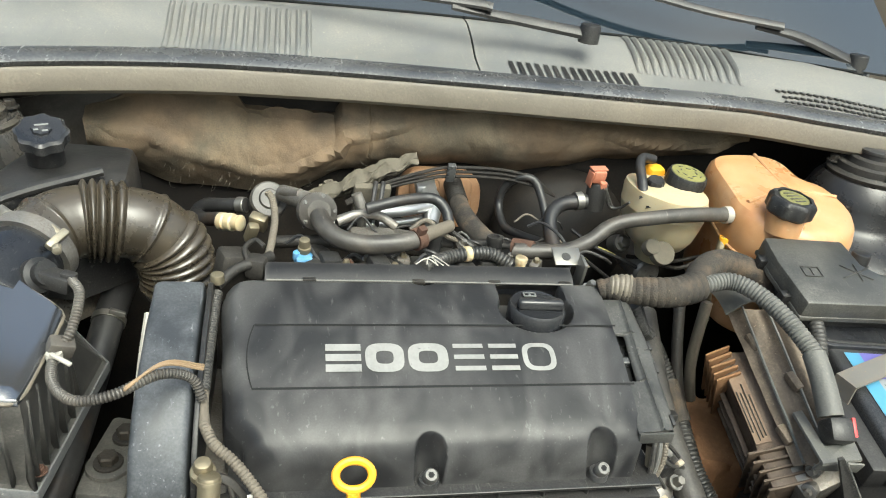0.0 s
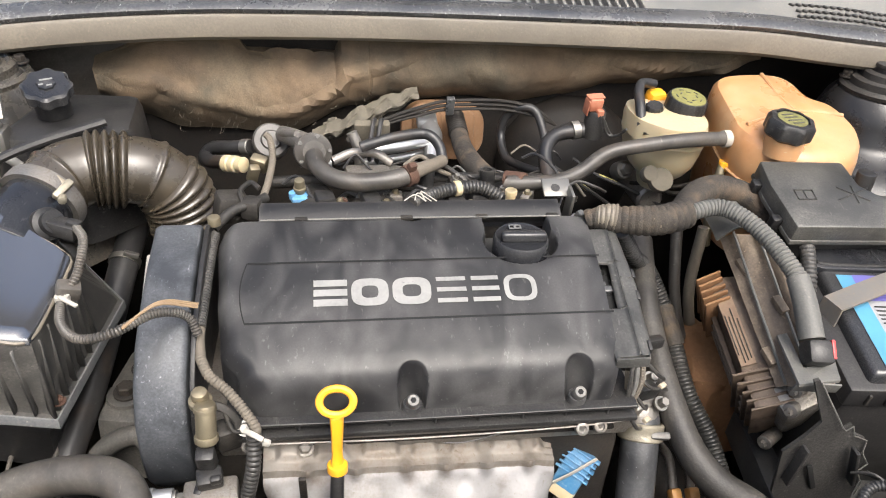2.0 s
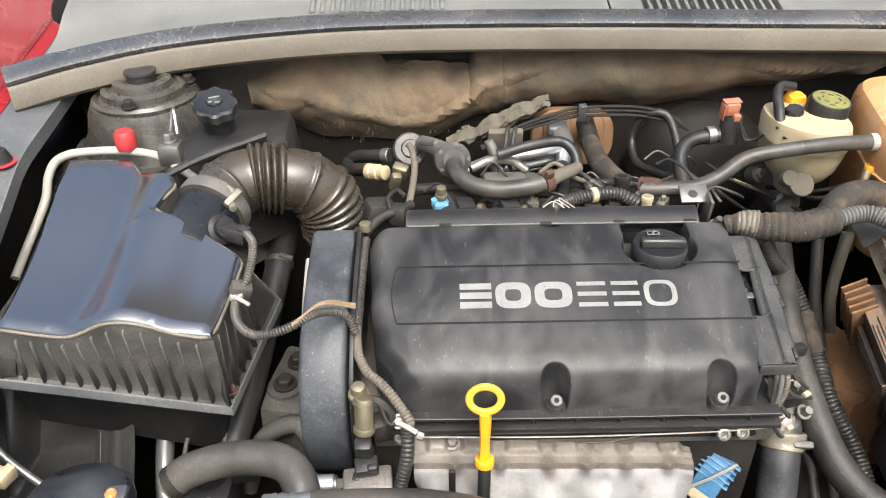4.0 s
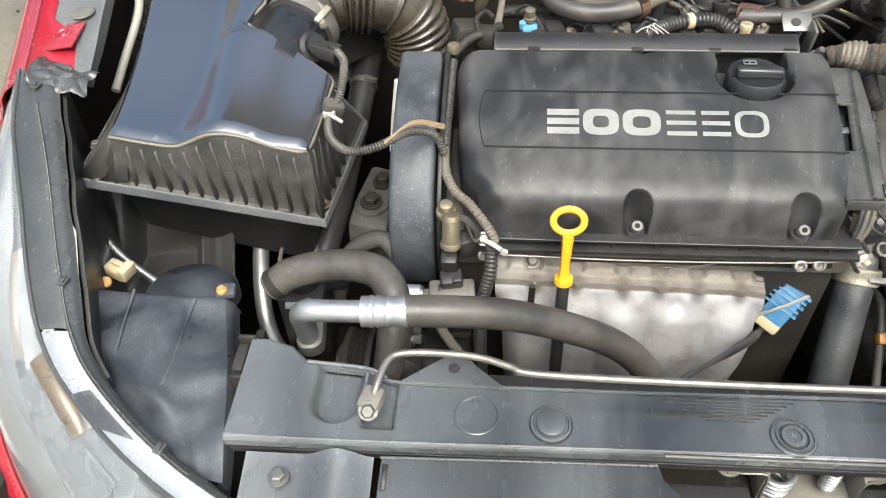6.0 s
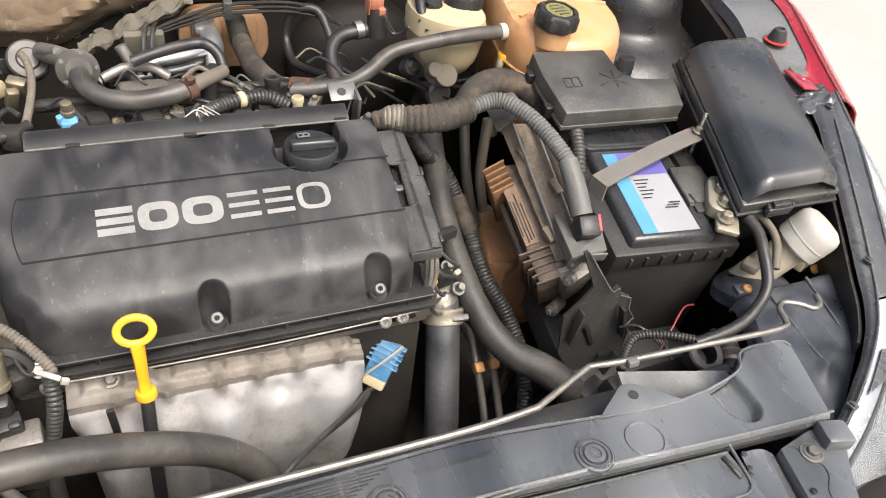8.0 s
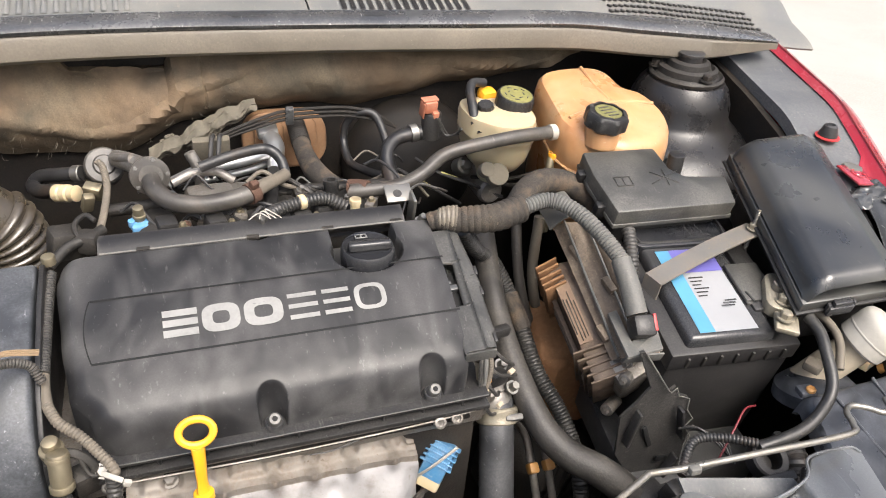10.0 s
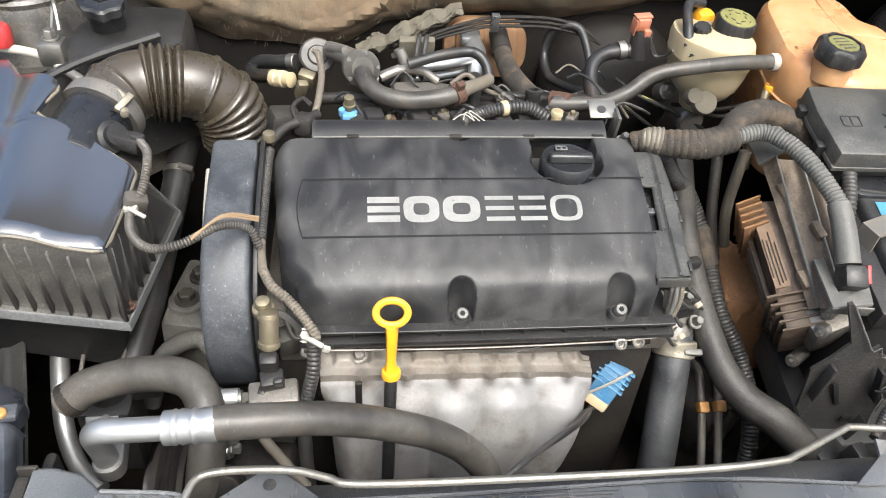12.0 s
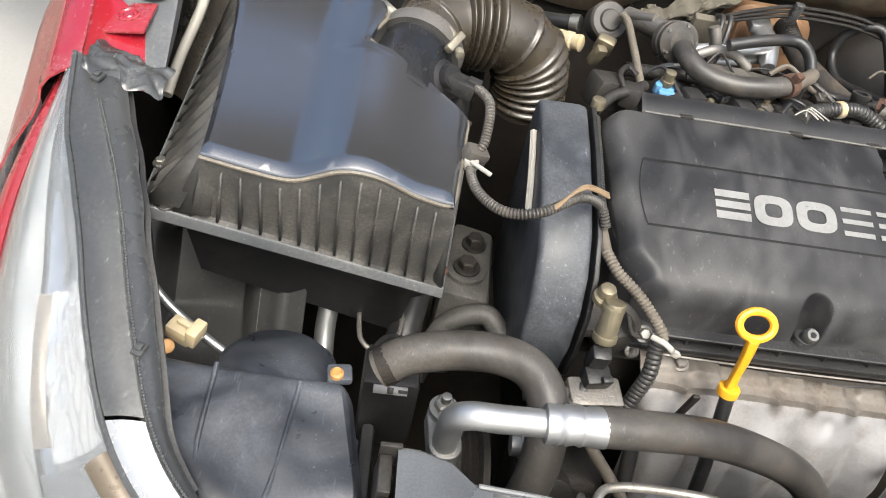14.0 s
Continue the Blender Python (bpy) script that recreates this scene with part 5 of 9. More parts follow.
def cover_z(x, y):
    z = lerp(SMOOTH_PROFILE, y)
    edge = min(x - cover_left(y), cover_right(y) - x)
    if edge < 0.02:
        z -= 0.016 * (1 - edge / 0.02) ** 2.2 if x < 0 else 0.003 * (1 - edge / 0.02) ** 2
    if y > 0.028:
        z -= 0.010 * ((y - 0.028) / 0.008) ** 2 * 0.5
    # engraved border of the name panel
    px0 = -0.163 + 0.006 * (1 - ((y + 0.063) / 0.034) ** 2) * -1
    inside = px0 < x < 0.2135 and -0.0975 < y < -0.0305
    if inside:
        z -= 0.0006
    return z


def dip(x, y, z):
    """lowers z into the bolt pockets, the filler well and the rear notch"""
    for bx in (-0.001, 0.1675):
        d = math.hypot((x - bx) / 0.0150, (min(0.0, y + 0.152) * 0.3 + max(0.0, y + 0.152)) / 0.0150)
        k = smooth_lerp([(0.80, 1), (1.02, 0)], d)
        z -= max(0.0, z - 0.749) * k
    d = math.hypot((x - 0.130) / 0.041, (y + 0.006) / 0.032)
    if y > -0.004:
        d = min(d, abs(x - 0.130) / 0.037)
    z -= max(0.0, z - 0.826) * smooth_lerp([(0.93, 1), (1.03, 0)], d)
    d = math.hypot((x - 0.012) / 0.014, (y - 0.036) / 0.009)
    return z - max(0.0, z - 0.840) * smooth_lerp([(0.85, 1), (1.03, 0)], d)


ec = thing("engine_cover", (0.01, -0.06, 0.735), "domed black plastic engine cover, dusty, cloudy reflections painted in, with pale lettering shapes", "engine cover")
ys = [-0.1578 + 0.0007 * i for i in range(32)] + [-0.135 + 0.0012 * i for i in range(145)]
ys = [y for y in ys if y < 0.0365]
NXC = 300
b = bmesh.new()
grid = []
for y in ys:
    a, c = cover_left(y), cover_right(y)
    row = []
    for i in range(NXC + 1):
        x = a + (c - a) * i / NXC
        row.append(b.verts.new((x, y, dip(x, y, cover_z(x, y)))))
    grid.append(row)
for p, q in zip(grid, grid[1:]):
    for i in range(NXC):
        b.faces.new((p[i], p[i + 1], q[i + 1], q[i]))
rim = [v for v in grid[0]] + [r[-1] for r in grid[1:]] + grid[-1][-2::-1] + [r[0] for r in grid[-2:0:-1]]
low = [b.verts.new((v.co.x, v.co.y, min(v.co.z - 0.006, 0.742 if v.co.y < -0.05 else 0.80))) for v in rim]
for i in range(len(rim)):
    j = (i + 1) % len(rim)
    b.faces.new((rim[i], rim[j], low[j], low[i]))
bmesh.ops.recalc_face_normals(b, faces=b.faces)
shell_part = part("shell", b, COVER, ec, angle=62)
# front lip with its fine bead
g = B()
tube(g, [(-0.150, -0.158, 0.7435), (-0.05, -0.1605, 0.7435), (0.08, -0.1605, 0.7435), (0.206, -0.157, 0.7435)], 0.0035, seg=8)
part("front_bead", g, BLACK, ec)
# six pale lettering shapes on the panel: plain blocks and rings
def on_cover(x, y, lift=0.0012):
    return Vector((x, y, lerp(SMOOTH_PROFILE, y) - 0.0006 + lift))


def groove(pts):
    g = B()
    sheet(g, lambda u, v: on_cover(*pts(u, v), 0.0009), 60, 1)
    part("panel_groove", g, GAP, shell_part, "dark engraved line")


for y in (-0.0975, -0.0305):
    groove(lambda u, v: (-0.163 + 0.3765 * u, y + 0.0017 * (v - 0.5)))
    groove(lambda u, v: (-0.163 + 0.3765 * u, y - 0.0011 + 0.0005 * (v - 0.5)))
groove(lambda u, v: (-0.163 - 0.006 * (1 - ((u * 0.067 - 0.0345) / 0.034) ** 2) + 0.0013 * (v - 0.5), -0.0975 + 0.067 * u))


def emblem_bars(x0, x1, t):
    y0, y1 = -0.0825, -0.0535
    for k in range(3):
        yy = y0 + (y1 - y0 - t) * k / 2
        g = B()
        sheet(g, lambda u, v: on_cover(x0 + (x1 - x0) * u, yy + t * v), 4, 2)
        part("emblem_bar", g, INK, shell_part, "worn pale grey printed bar")


def emblem_ring(x0, x1, t):
    y0, y1 = -0.0832, -0.0528
    cx, cy, rx, ry = (x0 + x1) / 2, (y0 + y1) / 2, (x1 - x0) / 2, (y1 - y0) / 2
    def at(u, v):
        a = 2 * math.pi * u
        c, s_ = math.cos(a), math.sin(a)
        k = (abs(c) ** 3.2 + abs(s_) ** 3.2) ** (-1 / 3.2)
        return on_cover(cx + c * k * (rx - t * v), cy + s_ * k * (ry - t * 0.8 * v))
    g = B()
    sheet(g, at, 48, 2)
    part("emblem_ring", g, INK, shell_part, "worn pale grey printed ring")


emblem_bars(-0.096, -0.062, 0.0074)
emblem_ring(-0.058, -0.020, 0.0105)
emblem_ring(-0.016, 0.024, 0.0105)
emblem_bars(0.030, 0.061, 0.0048)
emblem_bars(0.067, 0.096, 0.0048)
emblem_ring(0.101, 0.136, 0.0055)
# bolts in the pockets
for bx in (-0.001, 0.1675):
    g = B()
    lathe(g, [(0.0095, -0.012), (0.0095, 0.0), (0.0085, 0.001)], Matrix.Translation((bx, -0.1545, 0.756)), 18)
    part("boss", g, COVER, shell_part)
    g = B()
    m = Matrix.Translation((bx, -0.1560, 0.757)) @ Vector((0, -0.5, 0.87)).to_track_quat("Z", "Y").to_matrix().to_4x4()
    lathe(g, [(0.0068, 0), (0.0072, 0.004), (0.0072, 0.009), (0.0055, 0.0115), (0.0025, 0.0115), (0.002, 0.010), (0, 0.010)], m, 18)
    screw = part("cover_bolt", g, BOLT_METAL, ec, "bright domed screw")
    g = B()
    lathe(g, [(0.0030, 0.0112), (0.0030, 0.0120), (0, 0.0120)], m, 6)
    part("socket", g, GAP, screw)
# rear rail with clips
g = B()
sheet(g, lambda u, v: Vector((-0.156 + 0.343 * u, 0.036 + 0.024 * v, 0.853 + 0.010 * v + 0.002 * math.sin(math.pi * v))), 60, 6, 0.012)
rail_part = part("rear_rail", g, JET, ec, "black ignition rail along the rear")
for x in (-0.110, 0.007, 0.093, 0.176):
    g = B()
    box(g, (x, 0.0365, 0.8545), (0.014, 0.006, 0.005), bev=0.001)
    part("clip", g, BLACK_DIRTY, rail_part)
# lighter grey line along the rail's front edge
g = B()
tube(g, [(-0.154, 0.0355, 0.8548), (0.0, 0.0352, 0.8555), (0.184, 0.0335, 0.8555)], 0.0012, seg=6)
part("pale_edge", g, LOOM_GREY, rail_part)

# filler cap
fc = thing("oil_filler_cap", (0.130, -0.010, 0.826), "round black oil filler cap with a grip bar", "oil cap")
m = pose(0.130, -0.008, 0.0)
g = B()
lathe(g, [(0.030, 0.826), (0.031, 0.836), (0.031, 0.852), (0.029, 0.855), (0.026, 0.854), (0, 0.855)], m, 48, 24, 0.008)
oil_cap = part("cap", g, GLOSSY, fc)
g = B()
box(g, (0.131, -0.014, 0.859), (0.050, 0.012, 0.012), (0, 0, -2), bev=0.004, seg=3)
part("grip", g, GLOSSY, oil_cap)
g = B()
for dx, dy, w, h in ((0, 0, 0.014, 0.0014), (0, 0.006, 0.014, 0.0014), (-0.0063, 0.003, 0.0014, 0.006), (0.0063, 0.003, 0.0014, 0.006), (0, 0.003, 0.002, 0.006)):
    box(g, (0.126 + dx, 0.007 + dy * 1.1, 0.8562), (w, h, 0.0012))
part("symbol", g, INK, oil_cap, "pale printed oil symbol")

# timing cover
tc = thing("timing_cover", (-0.235, -0.06, 0.50), "tall rounded black timing belt cover, scuffed grey", "timing cover")
prof = [(0.045, 0.70), (0.045, 0.83), (0.036, 0.851), (0.024, 0.857), (-0.03, 0.846), (-0.08, 0.830), (-0.12, 0.812), (-0.148, 0.788), (-0.165, 0.755), (-0.170, 0.715), (-0.164, 0.675), (-0.148, 0.648), (-0.12, 0.635), (-0.05, 0.62), (0.03, 0.62)]


def timing(x0, x1, bev):
    b = bmesh.new()
    left = [b.verts.new((x0, y, z)) for y, z in prof]
    right = [b.verts.new((x1, y, z)) for y, z in prof]
    f1, f2 = b.faces.new(left), b.faces.new(right[::-1])
    for i in range(len(prof)):
        j = (i + 1) % len(prof)
        b.faces.new((left[i], left[j], right[j], right[i]))
    bmesh.ops.recalc_face_normals(b, faces=b.faces)
    bmesh.ops.bevel(b, geom=list(f1.edges) + list(f2.edges), offset=bev, segments=3, profile=0.5, affect="EDGES")
    return b


part("outer_shell", timing(-0.263, -0.2145, 0.006), TIMING, tc)
g = timing(-0.211, -0.206, 0.001)
part("inner_plate", g, BLACK, tc)
g = B()
tube(g, [(-0.266, 0.0, 0.835), (-0.266, -0.04, 0.815), (-0.266, -0.075, 0.79)], 0.0035, seg=6)
part("peeled_strip", g, WHITE, tc, "peeling white sealant strip")
g = B()
disc_on(g, (-0.203, 0.034, 0.852), 0.007, 0.010, seg=16)
part("screw", g, BRASS, tc)

# front left sensor, its loom
cs = thing("cam_sensor", (-0.198, -0.165, 0.68), "pale brass cam solenoid with a black plug", "sensor")
g = B()
disc_on(g, (-0.200, -0.160, 0.782), 0.0080, 0.010, (0, -0.15, 1), seg=22, bev=0.004)
disc_on(g, (-0.200, -0.161, 0.7765), 0.0110, 0.006, (0, -0.15, 1), seg=22)
part("cap", g, BRASS, cs)
g = B()
disc_on(g, (-0.1950, -0.1835, 0.748), 0.0095, 0.040, (0.03, 0.30, 0.95), seg=24)
disc_on(g, (-0.1950, -0.1830, 0.750), 0.0110, 0.006, (0.03, 0.30, 0.95), seg=24)
disc_on(g, (-0.1945, -0.1735, 0.779), 0.0105, 0.004, (0.03, 0.30, 0.95), seg=24)
part("body", g, BRASS, cs)
g = B()
box(g, (-0.196, -0.190, 0.732), (0.018, 0.016, 0.030), (16, 0, 0), bev=0.004)
box(g, (-0.194, -0.198, 0.714), (0.024, 0.018, 0.020), (16, 0, 10), bev=0.003)
box(g, (-0.187, -0.206, 0.722), (0.010, 0.007, 0.010), (16, 0, 10), bev=0.002)
box(g, (-0.204, -0.204, 0.704), (0.008, 0.010, 0.014), (16, 0, -10), bev=0.002)
part("plug", g, BLACK, cs)
g = B()
tube(g, [(-0.195, -0.205, 0.665), (-0.205, -0.215, 0.64), (-0.185, -0.235, 0.62)], 0.003, seg=8)
part("lead", g, LOOM, cs)
g = B()
tube(g, [(-0.196, -0.166, 0.780), (-0.180, -0.168, 0.776), (-0.168, -0.172, 0.764), (-0.166, -0.176, 0.754)], 0.0042, seg=8, flat=0.6)
tube(g, [(-0.178, -0.170, 0.772), (-0.172, -0.178, 0.758), (-0.164, -0.180, 0.756), (-0.160, -0.176, 0.762)], 0.0022, seg=8)
box(g, (-0.178, -0.165, 0.738), (0.026, 0.022, 0.030), (10, 0, 20), bev=0.005)
part("bracket", g, BLACK_DIRTY, cs, "black folded bracket")
g = B()
hex_on(g, (-0.160, -0.176, 0.756), 0.0055, 0.007, (0, -0.7, 0.7))
part("nut", g, STEEL, cs)

fl = thing("front_loom", (-0.18, -0.1, 0.68), "tan-taped corrugated loom draped along the engine cover", "wiring loom")
g = B()
tube(g, [(-0.203, 0.030, 0.842), (-0.204, 0.01, 0.838), (-0.2045, -0.03, 0.830), (-0.205, -0.07, 0.820), (-0.205, -0.098, 0.815)], 0.0048, ridge=0.0012, pitch=0.0036, seg=10)
part("upper_conduit", g, LOOM, fl)
g = B()
tube(g, [(-0.205, -0.090, 0.815), (-0.204, -0.112, 0.809), (-0.201, -0.130, 0.803)], 0.0050, seg=12)
part("taped_joint", g, LOOM_TAN, fl)
g = B()
tube(g, [(-0.202, -0.128, 0.804), (-0.1996, -0.1336, 0.803), (-0.1915, -0.1484, 0.798), (-0.1754, -0.1602, 0.790), (-0.1594, -0.1761, 0.779), (-0.149, -0.1877, 0.768), (-0.1508, -0.190, 0.760)], 0.0043, ridge=0.0009, pitch=0.0036, seg=12)
part("tan_conduit", g, LOOM_TAN, fl)
g = B()
tube(g, [(-0.1508, -0.1885, 0.764), (-0.1512, -0.1915, 0.755), (-0.1522, -0.2025, 0.735), (-0.1575, -0.2078, 0.710), (-0.165, -0.214, 0.68)], 0.0060, ridge=0.0012, pitch=0.0046, seg=12)
part("lower_conduit", g, LOOM, fl)
g = B()
tube(g, [(-0.159, -0.190, 0.768), (-0.150, -0.198, 0.770), (-0.142, -0.200, 0.765)], 0.0026, seg=8, flat=0.6)
box(g, (-0.1385, -0.2015, 0.7625), (0.007, 0.005, 0.006), (0, 25, 0), bev=0.001)
part("cable_tie", g, WHITE, fl, "white cable tie")
g = B()
tube(g, [(-0.204, 0.034, 0.848), (-0.185, 0.052, 0.858), (-0.165, 0.060, 0.862), (-0.150, 0.075, 0.862)], 0.006, seg=10)
tube(g, [(-0.172, 0.055, 0.862), (-0.178, 0.075, 0.870), (-0.168, 0.092, 0.872), (-0.158, 0.085, 0.868)], 0.003, seg=8)
box(g, (-0.190, 0.075, 0.850), (0.035, 0.03, 0.035), (0, 10, 20), bev=0.006)
box(g, (-0.165, 0.062, 0.856), (0.022, 0.022, 0.024), (0, 0, -15), bev=0.005)
part("rear_plug", g, BLACK_DIRTY, fl)

# dipstick
dp = thing("dipstick", (-0.075, -0.2, 0.50), "yellow plastic dipstick with a ring handle on its black tube", "dipstick")
g = B()
ring = [Vector((-0.075 + 0.0155 * math.cos(a), -0.186 + 0.0120 * math.sin(a) * 0.62, 0.7940 + 0.0120 * math.sin(a) * 0.78)) for a in [2 * math.pi * k / 28 for k in range(29)]]
b = bmesh.new()
rr = []
nrm = Vector((0, -0.78, 0.62))
for k, p in enumerate(ring[:-1]):
    c = Vector((-0.075, -0.186, 0.7940))
    o = (p - c).normalized()
    rr.append([b.verts.new(p + o * (0.0038 * math.cos(t)) + nrm * (0.0034 * math.sin(t))) for t in [2 * math.pi * j / 8 for j in range(8)]])
for k in range(len(rr)):
    q = rr[(k + 1) % len(rr)]
    for j in range(8):
        b.faces.new((rr[k][j], rr[k][(j + 1) % 8], q[(j + 1) % 8], q[j]))
bmesh.ops.recalc_face_normals(b, faces=b.faces)
merge(g, b)
part("ring", g, YELLOW, dp)
g = B()
tube(g, [(-0.075, -0.193, 0.783), (-0.075, -0.197, 0.765), (-0.0755, -0.200, 0.742), (-0.0755, -0.202, 0.730)], [0.0075, 0.0066, 0.0058, 0.0070], seg=10, flat=0.75)
part("stem", g, YELLOW, dp)
g = B()
disc_on(g, (-0.0755, -0.2035, 0.722), 0.0098, 0.008, (0, 0.15, 1), seg=20)
part("collar", g, YELLOW, dp)
g = B()
tube(g, [(-0.0755, -0.2055, 0.724), (-0.077, -0.222, 0.69), (-0.079, -0.249, 0.62), (-0.081, -0.258, 0.55), (-0.085, -0.262, 0.48)], 0.0066, seg=12)
part("guide_tube", g, BLACK, dp, "black steel guide tube")
g = B()
box(g, (-0.108, -0.207, 0.69), (0.007, 0.004, 0.075), (12, 0, 0), bev=0.001)
part("stay", g, DARK_STEEL, dp)

# exhaust heat shield
hs = thing("heat_shield", (0.0, -0.2, 0.52), "pressed silver heat shield over the exhaust manifold", "heat shield")


NUBS = (0.143, 0.30, 0.47, 0.605, 0.75, 0.905)


def shield_at(u, v):
    y = lerp([(0, -0.156), (0.10, -0.166), (0.24, -0.183), (0.30, -0.192), (0.42, -0.205), (0.62, -0.218), (0.8, -0.222), (1, -0.210)], v) + 0.016 * u
    z = lerp([(0, 0.7190), (0.10, 0.7150), (0.24, 0.7090), (0.30, 0.698), (0.42, 0.672), (0.62, 0.628), (0.8, 0.574), (1, 0.52)], v) - 0.026 * u
    x = -0.147 + 0.297 * u
    body = smooth_lerp([(0.30, 0), (0.50, 1)], v)
    # square pressings along the top, between the nubs of the seam
    strip_ = smooth_lerp([(0.01, 0), (0.06, 1), (0.17, 1), (0.22, 0)], v)
    cuts = (0.02,) + NUBS + (0.99,)
    for a, b_ in zip(cuts, cuts[1:]):
        z += 0.0042 * strip_ * smooth_lerp([(a + 0.015, 0), (a + 0.040, 1), (b_ - 0.040, 1), (b_ - 0.015, 0)], u)
    ridge = math.exp(-((v - 0.262) / 0.013) ** 2)
    z += 0.0026 * ridge
    y -= 0.0016 * ridge
    for k, c in enumerate(NUBS):
        d = math.exp(-((u - c) / 0.019) ** 2 - ((v - 0.272) / 0.030) ** 2)
        y -= 0.0060 * d
        z += 0.0042 * d
        d = math.exp(-((u - c - 0.065) / 0.022) ** 2 - ((v - 0.345) / 0.035) ** 2)
        y += (0.0022 if k % 2 else -0.0016) * d
    # the runners bulge through the lower half, with creases between them
    creases = (-0.02, 0.20, 0.38, 0.575, 0.79, 1.0)
    for a, b_ in zip(creases, creases[1:]):
        if a <= u < b_:
            y -= 0.0075 * body * math.sin(math.pi * (u - a) / (b_ - a))
    y += 0.0014 * body * noise.noise((x * 22, z * 16, 4)) + 0.0008 * noise.noise((x * 60, z * 60, 2)) + 0.0003 * noise.noise((x * 150, z * 150, 1))
    z += 0.0014 * strip_ * noise.noise((x * 70, y * 70, 6))
    side = max(0, abs(u - 0.5) - 0.42) * 12.5
    y += 0.020 * body * side ** 2
    if u > 0.5:
        x -= 0.22 * max(0, v - 0.55) ** 2 * (u - 0.5) * 2
        z -= 0.004 * max(0.0, u - 0.93) / 0.07 * (1 - v) + 0.002 * noise.noise((v * 30, 5, 1)) * (u > 0.97)
    else:
        x -= 0.03 * body * (u - 0.5) * v
    return Vector((x, y, z))


g = B()
sheet(g, lambda u, v: shield_at(u, 0.285 + 0.715 * v), 170, 60, 0.0015)
part("pressing", g, SHIELD, hs)
g = B()
sheet(g, lambda u, v: shield_at(u, 0.285 * v), 170, 36, 0.0015)
part("top_flange", g, SHIELD_STAINED, hs, "brown heat-stained top flange")
g = B()
hex_on(g, tuple(shield_at(0.135, 0.10) + Vector((0, -0.001, 0.000))), 0.0060, 0.007, (0, -0.35, 0.9))
part("bolt", g, ALU_CAST, hs)
g = B()
tube(g, [(-0.140, -0.1735, 0.7300), (0.0, -0.1765, 0.7300), (0.146, -0.1735, 0.7295), (0.222, -0.168, 0.7290)], 0.0011, seg=6)
part("gasket_edge", g, ALU_CAST, hs, "bright edge of the metal gasket")
g = B()
box(g, (0.050, -0.150, 0.716), (0.33, 0.020, 0.020), (-12, 0, 0), bev=0.004)
part("manifold_flange", g, DARK_STEEL, hs, "dark oily manifold flange")
g = B()
tube(g, [(0.030, -0.1775, 0.722), (0.050, -0.1785, 0.7225), (0.068, -0.1765, 0.7245), (0.090, -0.172, 0.7255)], 0.0008, seg=6)
part("thin_wire", g, BLACK, hs)

# cable duct on the right end of the head
cd = thing("cable_duct", (0.228, -0.06, 0.76), "dusty black cable duct clipped to the engine end", "cable duct")


def duct_z(y):
    return lerp([(-0.145, 0.795), (-0.06, 0.822), (0.015, 0.850)], y)


def duct_left(y):
    return lerp([(-0.145, 0.2052), (-0.0885, 0.2064), (-0.0875, 0.2226), (-0.0318, 0.2262), (-0.0308, 0.2100), (0.014, 0.2080)], y)


def duct_right(y):
    return lerp([(-0.145, 0.2422), (-0.126, 0.2440), (-0.124, 0.2468), (-0.084, 0.2482), (-0.060, 0.2512), (-0.036, 0.2492), (0.014, 0.2446)], y)


def duct_at(u, v):
    y = -0.1445 + 0.1570 * v
    x = duct_left(y) + (duct_right(y) - duct_left(y)) * u
    fold = lerp([(-0.145, 0.2300), (0.014, 0.2335)], y)
    rise = 0.0022 * math.exp(-((x - fold) / 0.0016) ** 2) + 0.0016 * (x > fold)
    return Vector((x, y, duct_z(y) + rise - 0.003 * (2 * u - 1) ** 8))
g = B()
sheet(g, duct_at, 36, 110, 0.020)
part("duct", g, DUCT, cd)
g = B()
box(g, (0.2237, -0.1455, duct_z(-0.145) - 0.007), (0.036, 0.0030, 0.012), bev=0.0008)
part("end_wall", g, DUCT, cd)
g = B()
box(g, (0.2175, -0.060, duct_z(-0.060) - 0.016), (0.018, 0.056, 0.010), (19, 0, 0), bev=0.002)
part("well", g, GAP, cd, "dark plug well")
g = B()
box(g, (0.2190, -0.058, duct_z(-0.058) - 0.008), (0.011, 0.008, 0.008), (19, 0, 0), bev=0.0015)
box(g, (0.2150, -0.052, duct_z(-0.052) - 0.008), (0.006, 0.005, 0.010), (19, 0, 0), bev=0.001)
part("coil_plug", g, LAMP_GREY, cd)
for x, y in ((0.2058, -0.116), (0.2085, -0.012), (0.2440, -0.132), (0.2485, -0.072), (0.2500, -0.045)):
    g = B()
    box(g, (x, y, duct_z(y) - 0.003), (0.004, 0.012, 0.009), (19, 0, 0), bev=0.001)
    part("latch", g, BLACK, cd)
for x, y in ((0.2335, -0.058), (0.2345, -0.050), (0.2440, -0.052)):
    g = B()
    box(g, (x, y, duct_z(y) + 0.002), (0.005, 0.0016, 0.0014), (19, 0, 8), bev=0.0004)
    part("moulded_rib", g, DUCT, cd)

# ---- front panel ----
fp = thing("radiator_cover", (0.085, -0.43, 0.70), "slate-black plastic cover over the radiator support", "radiator cover")


